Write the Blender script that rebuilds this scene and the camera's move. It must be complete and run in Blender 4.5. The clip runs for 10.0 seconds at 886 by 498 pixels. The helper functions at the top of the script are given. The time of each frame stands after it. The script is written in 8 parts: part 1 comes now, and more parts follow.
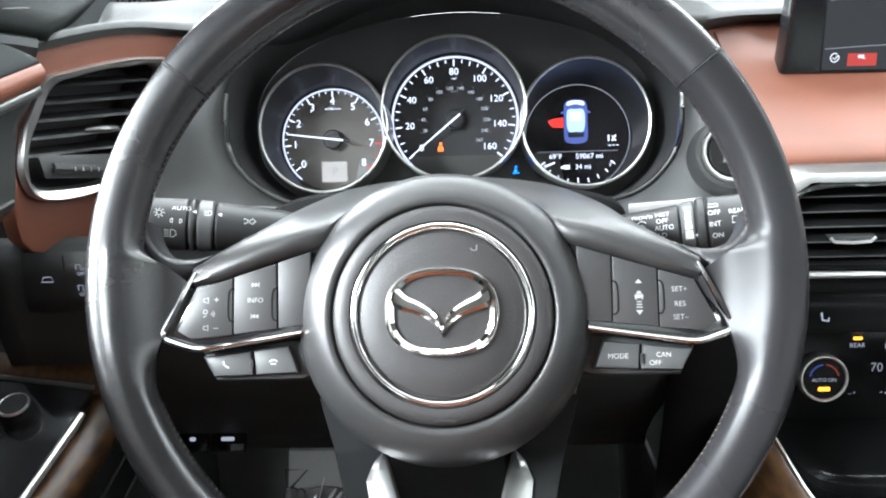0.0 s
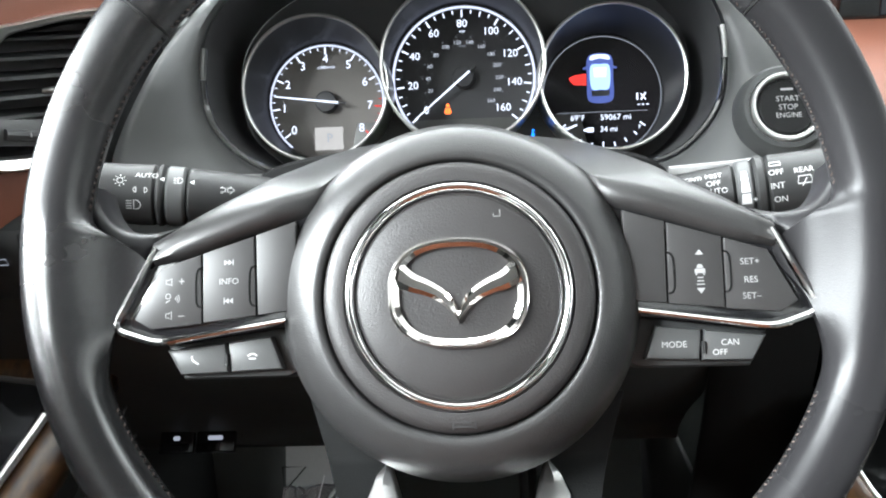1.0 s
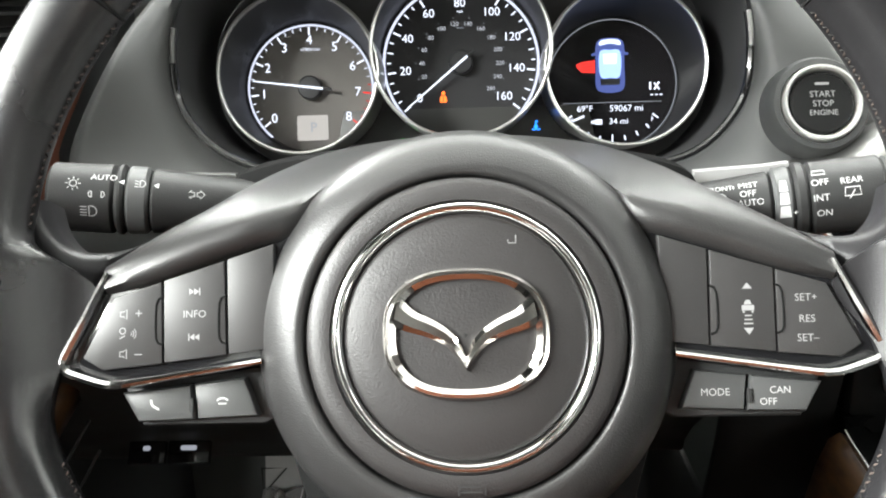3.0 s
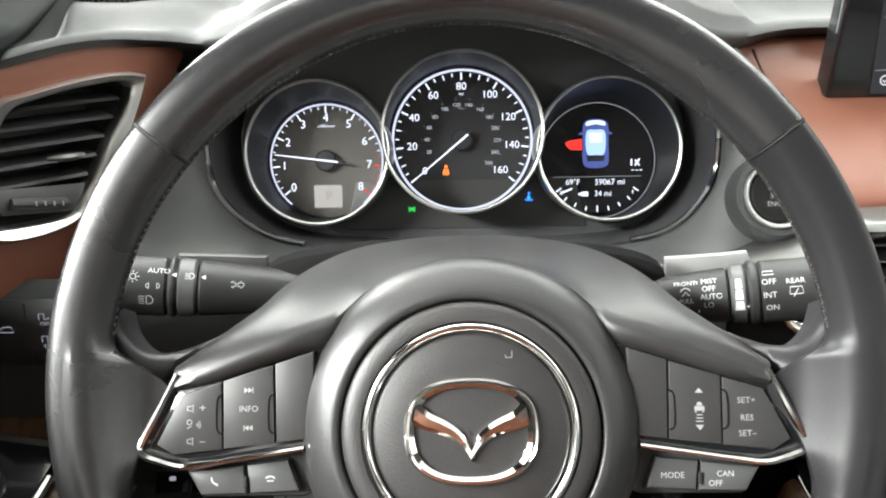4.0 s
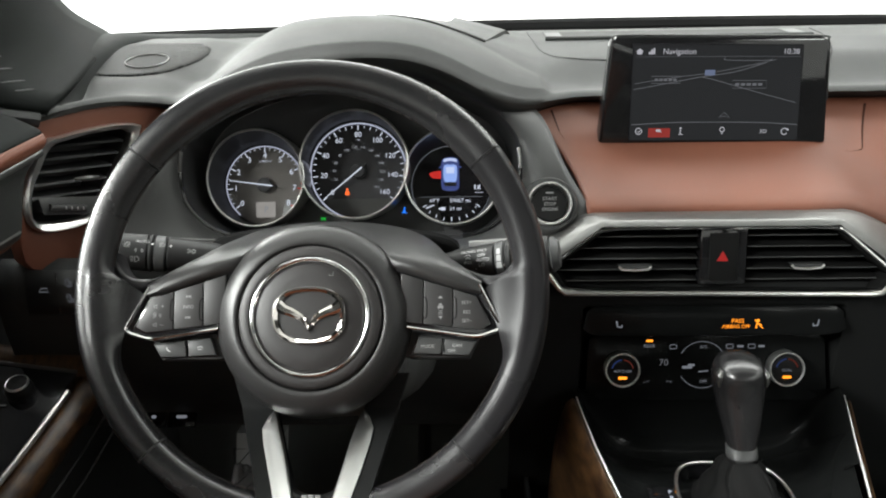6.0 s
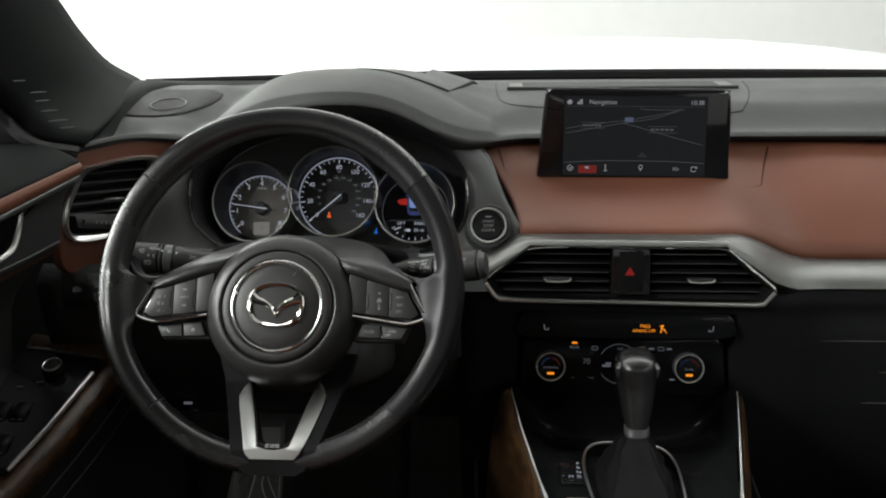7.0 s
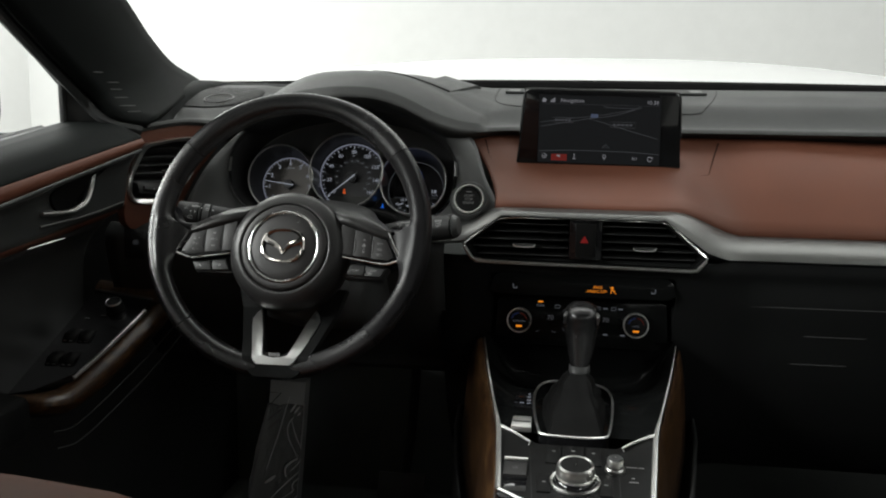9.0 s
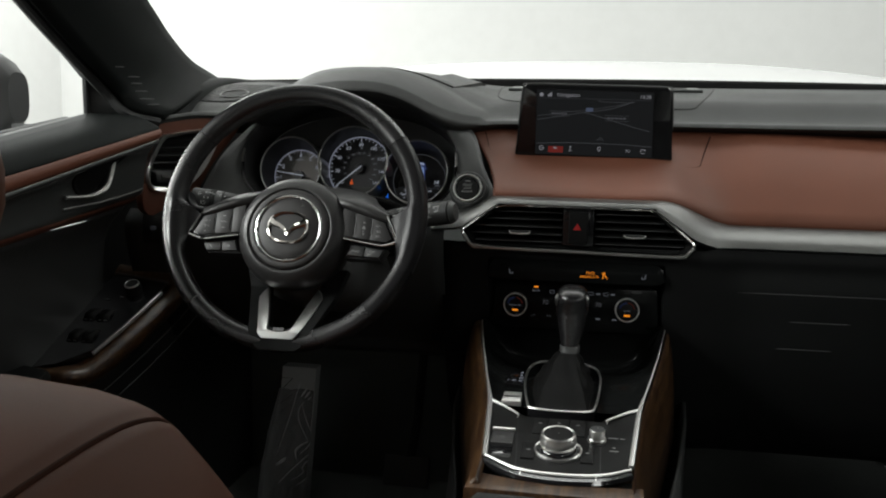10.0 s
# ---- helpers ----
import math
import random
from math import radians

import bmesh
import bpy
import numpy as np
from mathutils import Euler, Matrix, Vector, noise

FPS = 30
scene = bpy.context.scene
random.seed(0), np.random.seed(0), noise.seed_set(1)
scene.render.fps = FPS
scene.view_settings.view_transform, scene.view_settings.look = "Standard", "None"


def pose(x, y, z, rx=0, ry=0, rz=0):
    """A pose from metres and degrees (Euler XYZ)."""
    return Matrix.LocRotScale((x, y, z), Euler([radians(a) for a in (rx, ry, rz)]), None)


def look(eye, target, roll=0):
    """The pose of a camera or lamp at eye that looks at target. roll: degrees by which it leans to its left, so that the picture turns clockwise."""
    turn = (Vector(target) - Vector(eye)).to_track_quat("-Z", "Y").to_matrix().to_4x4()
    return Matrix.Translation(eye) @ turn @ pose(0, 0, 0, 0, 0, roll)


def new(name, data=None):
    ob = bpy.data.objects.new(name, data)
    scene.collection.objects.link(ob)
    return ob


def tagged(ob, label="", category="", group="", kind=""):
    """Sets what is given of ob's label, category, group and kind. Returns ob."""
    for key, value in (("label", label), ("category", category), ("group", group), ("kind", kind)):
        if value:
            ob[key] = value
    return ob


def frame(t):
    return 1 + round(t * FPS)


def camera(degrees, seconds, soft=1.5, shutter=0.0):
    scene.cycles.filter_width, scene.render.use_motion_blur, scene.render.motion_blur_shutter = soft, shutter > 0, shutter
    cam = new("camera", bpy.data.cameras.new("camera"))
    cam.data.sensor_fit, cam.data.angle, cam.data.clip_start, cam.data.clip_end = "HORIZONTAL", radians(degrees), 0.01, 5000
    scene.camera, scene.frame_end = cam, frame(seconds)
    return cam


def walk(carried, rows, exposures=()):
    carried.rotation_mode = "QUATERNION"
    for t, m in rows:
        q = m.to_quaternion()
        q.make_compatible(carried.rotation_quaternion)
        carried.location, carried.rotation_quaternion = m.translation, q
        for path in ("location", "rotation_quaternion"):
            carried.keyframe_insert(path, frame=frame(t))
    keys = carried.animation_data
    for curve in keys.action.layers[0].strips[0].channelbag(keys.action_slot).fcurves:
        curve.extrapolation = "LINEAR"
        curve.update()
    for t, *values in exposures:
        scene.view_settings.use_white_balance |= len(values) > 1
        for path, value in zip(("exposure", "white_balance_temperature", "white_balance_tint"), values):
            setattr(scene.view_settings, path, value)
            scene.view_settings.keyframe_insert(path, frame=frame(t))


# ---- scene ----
cam = camera(53.1, 10.0, soft=2.0)
PATH = [
    (0, (0.023, 0.019, 0.837), (-0.076, 1.959, 0.363), -2.0),
    (0.5, (0.015, 0.061, 0.825), (-0.087, 1.998, 0.34), -2.6),
    (1, (0.013, 0.099, 0.81), (-0.091, 2.031, 0.302), -2.7),
    (1.5, (0.012, 0.131, 0.797), (-0.088, 2.051, 0.244), -2.7),
    (2, (0.008, 0.154, 0.793), (-0.086, 2.073, 0.236), -2.6),
    (2.5, (0.006, 0.164, 0.792), (-0.071, 2.081, 0.228), -2.2),
    (3, (0.003, 0.158, 0.816), (-0.064, 2.074, 0.246), -1.9),
    (3.2, (0.002, 0.15, 0.835), (-0.061, 2.066, 0.264), -1.8),
    (4.3, (-0.002, 0.078, 0.898), (-0.045, 1.988, 0.309), -1.1),
    (4.5, (0.004, 0.056, 0.904), (-0.034, 1.97, 0.328), -1.0),
    (5, (0.042, -0.025, 0.905), (0.012, 1.905, 0.382), -0.7),
    (5.5, (0.078, -0.114, 0.898), (0.037, 1.826, 0.413), -0.5),
    (6, (0.122, -0.205, 0.902), (0.064, 1.743, 0.452), -1.0),
    (6.2, (0.145, -0.245, 0.908), (0.074, 1.706, 0.474), -0.9),
    (7.3, (0.247, -0.442, 0.914), (0.081, 1.52, 0.562), -0.3),
    (7.5, (0.262, -0.472, 0.909), (0.076, 1.489, 0.559), -0.2),
    (8, (0.299, -0.53, 0.901), (0.061, 1.426, 0.557), -0.0),
    (8.5, (0.335, -0.577, 0.887), (0.064, 1.375, 0.548), 0.4),
    (9, (0.362, -0.612, 0.868), (0.064, 1.343, 0.566), 0.8),
    (9.5, (0.389, -0.646, 0.855), (0.063, 1.306, 0.564), 0.8),
    (10, (0.413, -0.672, 0.844), (0.056, 1.276, 0.561), 1.0),
]
walk(cam, [(t, look(eye, target, roll)) for t, eye, target, roll in PATH],
     exposures=[(0, 2.50, 5950, 10), (1.5, 2.33, 6250, 10), (2.5, 2.22, 6500, 10), (3.2, 2.24, 6500, 10), (4.5, 1.84, 6500, 10), (5.0, 1.42, 6500, 10), (5.5, 1.27, 6500, 10), (6.2, 0.92, 6500, 10), (7.5, -0.2, 6500, 10), (10, -0.3, 6500, 10)])

# ---- light: a white studio hall, its lamps placed out of view ----
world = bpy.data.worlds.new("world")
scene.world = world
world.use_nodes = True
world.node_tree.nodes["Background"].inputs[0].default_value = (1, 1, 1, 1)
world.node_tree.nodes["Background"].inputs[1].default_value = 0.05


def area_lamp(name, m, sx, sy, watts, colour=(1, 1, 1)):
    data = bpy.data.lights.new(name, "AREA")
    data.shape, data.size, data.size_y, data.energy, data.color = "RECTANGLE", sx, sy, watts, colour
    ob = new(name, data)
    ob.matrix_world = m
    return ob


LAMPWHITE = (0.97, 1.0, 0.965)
# Unseen ceiling strips, inferred from the narrow highlights along the wheel rim.
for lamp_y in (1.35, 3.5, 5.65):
    area_lamp("unseen_ceiling_light", pose(-0.3, lamp_y, 3.42), 8.4, 0.6, 84, LAMPWHITE)
# Added lamp, unseen, to brighten the wall beyond the side window.
area_lamp("unseen_ceiling_light", pose(-3.5, 4.2, 3.42), 1.2, 5.0, 240, LAMPWHITE)
# Unseen lamp on the left, inferred from the bright left faces in the cabin.
area_lamp("unseen_side_light", look((-4.3, -1.3, 2.95), (0, 0.0, 0.7)), 5.0, 0.6, 440, LAMPWHITE)
# Two added fill lamps, unseen, for the footwell and the right side.
area_lamp("unseen_side_light", look((3.4, -4.8, 2.9), (0, 0.5, 0.4)), 3.0, 0.8, 78, LAMPWHITE)
area_lamp("unseen_ceiling_light", pose(4.2, -0.3, 3.42), 1.2, 4.5, 20, LAMPWHITE)

# ---- materials ----
def mat(name, colour, rough=0.5, metal=0.0, grain=0.0, scale=300.0, bump=0.0, coat=0.0, vary=0.15, detail="noise", spec=0.5, rough_vary=0.0):
    """A surface with colour variation at two scales and fine relief."""
    m = bpy.data.materials.new(name)
    m.use_nodes = True
    nt = m.node_tree
    b = nt.nodes["Principled BSDF"]
    b.inputs["Metallic"].default_value = metal
    b.inputs["Roughness"].default_value = rough
    b.inputs["Coat Weight"].default_value = coat
    b.inputs["Coat Roughness"].default_value = 0.05
    b.inputs["Specular IOR Level"].default_value = spec
    tc = nt.nodes.new("ShaderNodeTexCoord")
    big = nt.nodes.new("ShaderNodeTexNoise")
    big.inputs["Scale"].default_value = 9.0
    big.inputs["Detail"].default_value = 5.0
    nt.links.new(tc.outputs["Object"], big.inputs["Vector"])
    if detail == "leather":
        fine = nt.nodes.new("ShaderNodeTexVoronoi")
        fine.feature = "DISTANCE_TO_EDGE"
        out = fine.outputs["Distance"]
    else:
        fine = nt.nodes.new("ShaderNodeTexNoise")
        fine.inputs["Detail"].default_value = 3.0
        out = fine.outputs["Fac"]
    fine.inputs["Scale"].default_value = scale
    nt.links.new(tc.outputs["Object"], fine.inputs["Vector"])
    mix = nt.nodes.new("ShaderNodeMix")
    mix.data_type = "RGBA"
    c = Vector(colour)
    mix.inputs["A"].default_value = (*(c * (1 - vary)), 1)
    mix.inputs["B"].default_value = (*(c * (1 + vary)), 1)
    add = nt.nodes.new("ShaderNodeMath")
    add.operation = "MULTIPLY_ADD"
    nt.links.new(out, add.inputs[0])
    add.inputs[1].default_value = grain
    nt.links.new(big.outputs["Fac"], add.inputs[2])
    add.use_clamp = True
    nt.links.new(add.outputs[0], mix.inputs["Factor"])
    nt.links.new(mix.outputs["Result"], b.inputs["Base Color"])
    if rough_vary:
        rm = nt.nodes.new("ShaderNodeMapRange")
        rm.inputs["From Min"].default_value, rm.inputs["From Max"].default_value = 0.3, 0.7
        rm.inputs["To Min"].default_value, rm.inputs["To Max"].default_value = rough - rough_vary, rough + rough_vary
        nt.links.new(big.outputs["Fac"], rm.inputs["Value"])
        nt.links.new(rm.outputs[0], b.inputs["Roughness"])
    if bump:
        bn = nt.nodes.new("ShaderNodeBump")
        bn.inputs["Strength"].default_value = bump
        bn.inputs["Distance"].default_value = 0.0006
        nt.links.new(out, bn.inputs["Height"])
        nt.links.new(bn.outputs[0], b.inputs["Normal"])
    return m


def glow(name, colour, strength):
    m = bpy.data.materials.new(name)
    m.use_nodes = True
    b = m.node_tree.nodes["Principled BSDF"]
    b.inputs["Base Color"].default_value = (*(0.08 * c for c in colour), 1)
    b.inputs["Emission Color"].default_value = (*colour, 1)
    b.inputs["Emission Strength"].default_value = strength
    b.inputs["Roughness"].default_value = 0.15
    b.inputs["Specular IOR Level"].default_value = 0.25
    return m


def wood_material():
    m = mat("rosewood", (0.13, 0.055, 0.02), 0.36, grain=0.4, scale=120, vary=0.35, coat=0.1)
    nt = m.node_tree
    tc = nt.nodes.new("ShaderNodeTexCoord")
    mp = nt.nodes.new("ShaderNodeMapping")
    mp.inputs["Scale"].default_value = (60, 4, 40)
    wv = nt.nodes.new("ShaderNodeTexNoise")
    wv.inputs["Scale"].default_value, wv.inputs["Detail"].default_value = 3.0, 6.0
    ramp = nt.nodes.new("ShaderNodeValToRGB")
    ramp.color_ramp.elements[0].position, ramp.color_ramp.elements[0].color = 0.35, (0.022, 0.009, 0.004, 1)
    ramp.color_ramp.elements[1].position, ramp.color_ramp.elements[1].color = 0.65, (0.080, 0.040, 0.015, 1)
    nt.links.new(tc.outputs["Object"], mp.inputs["Vector"])
    nt.links.new(mp.outputs[0], wv.inputs["Vector"])
    nt.links.new(wv.outputs["Fac"], ramp.inputs["Fac"])
    nt.links.new(ramp.outputs[0], nt.nodes["Principled BSDF"].inputs["Base Color"])
    return m


def perforated_material():
    """Soft skin with rows of fine round holes."""
    m = mat("perforated_skin", (0.0140, 0.0155, 0.0148), 0.56, vary=0.1)
    nt = m.node_tree
    tc = nt.nodes.new("ShaderNodeTexCoord")
    turn = nt.nodes.new("ShaderNodeMapping")
    turn.inputs["Rotation"].default_value = (0, 0, radians(45))
    holes = nt.nodes.new("ShaderNodeTexVoronoi")
    holes.voronoi_dimensions = "2D"
    holes.inputs["Scale"].default_value, holes.inputs["Randomness"].default_value = 300.0, 0.0
    edge = nt.nodes.new("ShaderNodeMapRange")
    edge.inputs["From Min"].default_value, edge.inputs["From Max"].default_value = 0.30, 0.42
    mix = nt.nodes.new("ShaderNodeMix")
    mix.data_type = "RGBA"
    mix.inputs["A"].default_value, mix.inputs["B"].default_value = (0.001, 0.001, 0.001, 1), (0.020, 0.0215, 0.0205, 1)
    bump = nt.nodes.new("ShaderNodeBump")
    bump.inputs["Strength"].default_value, bump.inputs["Distance"].default_value = 0.8, 0.0008
    nt.links.new(tc.outputs["Object"], turn.inputs["Vector"])
    nt.links.new(turn.outputs[0], holes.inputs["Vector"])
    nt.links.new(holes.outputs["Distance"], edge.inputs["Value"])
    nt.links.new(edge.outputs[0], mix.inputs["Factor"])
    nt.links.new(edge.outputs[0], bump.inputs["Height"])
    b = nt.nodes["Principled BSDF"]
    gloss = nt.nodes.new("ShaderNodeMath")
    gloss.operation = "MULTIPLY"
    gloss.inputs[1].default_value = 0.5
    nt.links.new(edge.outputs[0], gloss.inputs[0])
    nt.links.new(gloss.outputs[0], b.inputs["Specular IOR Level"])
    nt.links.new(mix.outputs["Result"], b.inputs["Base Color"])
    nt.links.new(bump.outputs[0], b.inputs["Normal"])
    return m


PERF = perforated_material()
PILLARSKIN = mat("pillar_skin", (0.0085, 0.010, 0.0095), 0.65, grain=0.3, scale=900, bump=0.3, detail="leather", vary=0.15, spec=0.08)
SOFT = mat("soft_black_plastic", (0.0140, 0.0155, 0.0148), 0.56, grain=0.3, scale=900, bump=0.35, detail="leather", vary=0.18, rough_vary=0.06)
SATIN = mat("satin_grey_plastic", (0.062, 0.063, 0.063), 0.42, grain=0.2, scale=1400, bump=0.2, vary=0.12, rough_vary=0.05)
HARD = mat("hard_black_plastic", (0.034, 0.035, 0.035), 0.5, grain=0.3, scale=1200, bump=0.25, vary=0.2)
RIMLEATHER = mat("worn_black_leather", (0.0160, 0.0155, 0.0165), 0.25, grain=0.3, scale=1100, bump=0.12, detail="leather", vary=0.25, rough_vary=0.07, spec=0.75)
HUBSKIN = mat("grained_hub_skin", (0.022, 0.0215, 0.0215), 0.35, grain=0.5, scale=1500, bump=0.28, vary=0.2, rough_vary=0.06)
PADSKIN = mat("grained_pad_skin", (0.018, 0.0165, 0.0165), 0.46, grain=0.5, scale=1200, bump=0.32, vary=0.2)
BROWN = mat("brown_leather", (0.172, 0.0605, 0.0348), 0.51, grain=0.25, scale=850, bump=0.3, detail="leather", vary=0.14, rough_vary=0.06, spec=0.42)
SEATLEATHER = mat("chestnut_seat_leather", (0.098, 0.0345, 0.0175), 0.54, grain=0.3, scale=900, bump=0.12, detail="leather", vary=0.2, rough_vary=0.05, spec=0.15)
SILVER = mat("brushed_silver_trim", (0.20, 0.20, 0.195), 0.40, metal=0.9, grain=0.2, scale=1500, bump=0.08, vary=0.06)
CHROME = mat("chrome", (0.80, 0.79, 0.78), 0.09, metal=1.0, vary=0.03)
ROSECHROME = mat("polished_badge_chrome", (0.82, 0.78, 0.75), 0.07, metal=1.0, vary=0.05)
PIANO = mat("piano_black", (0.010, 0.010, 0.011), 0.10, coat=0.5, vary=0.1)
BUTTON = mat("button_rubber", (0.026, 0.025, 0.025), 0.45, grain=0.2, scale=1500, bump=0.1, vary=0.12)
WOOD = wood_material()
CARPET = mat("black_carpet", (0.085, 0.090, 0.086), 0.95, grain=0.8, scale=700, bump=1.0, vary=0.5)
WHITEPAINT = mat("white_car_paint", (0.80, 0.80, 0.80), 0.25, coat=0.6, vary=0.02)
WALLPAINT = mat("white_wall_paint", (0.60, 0.60, 0.592), 0.8, grain=0.2, scale=30, vary=0.04)
FLOORPAINT = mat("grey_hall_floor", (0.45, 0.45, 0.44), 0.4, grain=0.2, scale=40, vary=0.1)
DARKGLASS = mat("dark_screen_glass", (0.012, 0.011, 0.013), 0.13, vary=0.1)
DIALFACE = mat("dial_face", (0.120, 0.111, 0.104), 0.38, metal=0.3, grain=0.3, scale=900, vary=0.12)
SATINCHROME = mat("satin_chrome", (0.78, 0.77, 0.75), 0.30, metal=1.0, vary=0.04)
EDGECHROME = mat("bright_edge_chrome", (0.92, 0.91, 0.89), 0.42, metal=1.0, vary=0.04)
VSILVER = mat("brushed_spoke_silver", (0.62, 0.62, 0.61), 0.33, metal=1.0, grain=0.2, scale=1500, bump=0.06, vary=0.06)
SILVERPAINT = mat("silver_paint", (0.36, 0.36, 0.355), 0.38, metal=0.2, vary=0.05)
TRIMBLACK = mat("moulded_trim_black", (0.034, 0.036, 0.035), 0.5, grain=0.3, scale=1200, bump=0.25, vary=0.2)
LOWERBLACK = mat("lower_dash_black", (0.0105, 0.011, 0.011), 0.6, grain=0.3, scale=1200, bump=0.25, vary=0.2, spec=0.12)
STALKBLACK = mat("stalk_black", (0.016, 0.016, 0.016), 0.48, grain=0.3, scale=1200, bump=0.25, vary=0.2, spec=0.4)
KNEEBLACK = mat("knee_panel_black", (0.036, 0.038, 0.038), 0.6, grain=0.3, scale=1200, bump=0.25, vary=0.2, spec=0.3)
SHEETGLOSS = mat("gloss_black_sheet", (0.008, 0.0085, 0.0085), 0.14, spec=0.07, vary=0.1)
GAPBLACK = mat("gap_black", (0.009, 0.009, 0.009), 0.7, spec=0.03, vary=0.2)
KEYBLACK = mat("key_black", (0.011, 0.011, 0.011), 0.5, grain=0.2, scale=1500, bump=0.1, vary=0.12, spec=0.1)
BOOTSKIN = mat("boot_leather", (0.006, 0.006, 0.006), 0.6, grain=0.3, scale=900, bump=0.3, detail="leather", vary=0.2, spec=0.1)
# The rim's leather with less gloss, to damp the highlight on the right.
WEBLEATHER = mat("web_leather", (0.0160, 0.0155, 0.0165), 0.31, grain=0.3, scale=1100, bump=0.12, detail="leather", vary=0.25, rough_vary=0.06, spec=0.18)
DIALBLACK = mat("dial_black", (0.024, 0.024, 0.026), 0.4, vary=0.15)
HEADLINER = mat("dark_headliner", (0.10, 0.10, 0.098), 0.9, grain=0.4, scale=500, bump=0.3, vary=0.1)
THREAD = mat("brown_thread", (0.095, 0.075, 0.066), 0.9, vary=0.3, spec=0.05)
DARKTHREAD = mat("black_thread", (0.030, 0.028, 0.027), 0.9, vary=0.3, spec=0.05)
PRINT = mat("white_print", (0.45, 0.45, 0.45), 0.6, vary=0.05)
DIMPRINT = mat("grey_print", (0.24, 0.24, 0.24), 0.6, vary=0.05)
ENGRAVE = mat("engraved_line", (0.012, 0.012, 0.012), 0.7, vary=0.1)
LITWHITE = glow("lit_white", (0.80, 0.86, 1.0), 0.38)
LITDIM = glow("lit_dim_white", (0.7, 0.75, 0.85), 0.10)
LITRING = glow("lit_ring", (0.75, 0.80, 1.0), 0.26)
LITNEEDLE = glow("lit_needle", (0.80, 0.87, 1.0), 0.38)
LITBLUE = glow("lit_blue", (0.02, 0.20, 1.0), 0.7)
LITCARBLUE = glow("lit_car_blue", (0.34, 0.50, 1.0), 0.40)
LITCARPALE = glow("lit_car_pale", (0.62, 0.72, 1.0), 0.42)
LITCARDARK = glow("lit_car_dark", (0.10, 0.14, 0.42), 0.22)
LITRED = glow("lit_red", (0.9, 0.05, 0.04), 0.3)
LITORANGE = glow("lit_orange", (1.0, 0.30, 0.02), 0.9)
LITAMBERRED = glow("lit_amber_red", (1.0, 0.16, 0.03), 0.7)
LITGREEN = glow("lit_green", (0.03, 0.7, 0.08), 0.25)
LITMID = glow("lit_mid_white", (0.72, 0.76, 0.84), 0.20)
MAPLINE = glow("map_line", (0.30, 0.31, 0.34), 0.16)
MAPFACE = glow("map_face", (0.037, 0.039, 0.041), 0.26)
HAZARDRED = mat("hazard_red", (0.45, 0.02, 0.02), 0.4, vary=0.1)

clear = bpy.data.materials.new("clear_film")
clear.use_nodes = True
cb = clear.node_tree.nodes["Principled BSDF"]
cb.inputs["Transmission Weight"].default_value, cb.inputs["Roughness"].default_value, cb.inputs["IOR"].default_value = 0.75, 0.06, 1.8
FILM = clear
# White paint that stands in for the glints along the film's creases.
FILMGLINT = mat("painted_film_glint", (0.92, 0.93, 0.92), 0.35, vary=0.2, spec=1.0)
PALEPLATE = mat("pale_grey_plate", (0.46, 0.47, 0.46), 0.5, grain=0.4, scale=300, vary=0.2)

# ---- mesh helpers ----
def fr(origin, lean):
    """A frame for a face seen by the driver: x right, y up along the face, z out of it; lean: degrees by which it leans back."""
    a = radians(lean)
    return Matrix.Translation(origin) @ Matrix(((1, 0, 0, 0), (0, math.sin(a), -math.cos(a), 0), (0, math.cos(a), math.sin(a), 0), (0, 0, 0, 1)))


def thing(name, at, label, category, group="", kind=""):
    ob = new(name)
    ob.empty_display_size = 0.02
    ob.location = at
    bpy.context.view_layer.update()
    return tagged(ob, label, category, group, kind)


def part(name, bm, material, parent=None, label="", smooth=True, m=None, angle=35):
    """Links a bmesh as one mesh object, under a thing or a part."""
    if m is not None:
        bm.transform(m)
    bmesh.ops.recalc_face_normals(bm, faces=bm.faces)
    me = bpy.data.meshes.new(name)
    bm.to_mesh(me)
    bm.free()
    if smooth:
        me.polygons.foreach_set("use_smooth", [True] * len(me.polygons))
        me.set_sharp_from_angle(angle=radians(angle))
    me.materials.append(material)
    ob = new(name, me)
    if parent is not None:
        ob.parent = parent
        ob.matrix_parent_inverse = parent.matrix_world.inverted()
    if label:
        ob["label"] = label
    return ob


def spline(pts, n, closed=False):
    """n points along a smooth curve through pts."""
    p = [np.array(q, float) for q in pts]
    k = len(p)
    out = []
    spans = k if closed else k - 1
    for i in range(n):
        s = i * spans / (n if closed else n - 1)
        j = min(int(s), spans - 1)
        u = s - j
        if closed:
            a, b, c, d = p[(j - 1) % k], p[j % k], p[(j + 1) % k], p[(j + 2) % k]
        else:
            b, c = p[j], p[j + 1]
            a = p[j - 1] if j > 0 else 2 * b - c
            d = p[j + 2] if j + 2 < k else 2 * c - b
        out.append(tuple(0.5 * (2 * b + (c - a) * u + (2 * a - 5 * b + 4 * c - d) * u * u + (3 * b - a - 3 * c + d) * u ** 3)))
    return out


def poly(pts, n):
    """n points evenly spaced along straight legs."""
    p = [np.array(q, float) for q in pts]
    d = np.concatenate([[0], np.cumsum([np.linalg.norm(b - a) for a, b in zip(p, p[1:])])])
    return [tuple(np.array([np.interp(s, d, [q[i] for q in p]) for i in range(len(p[0]))])) for s in np.linspace(0, d[-1], n)]


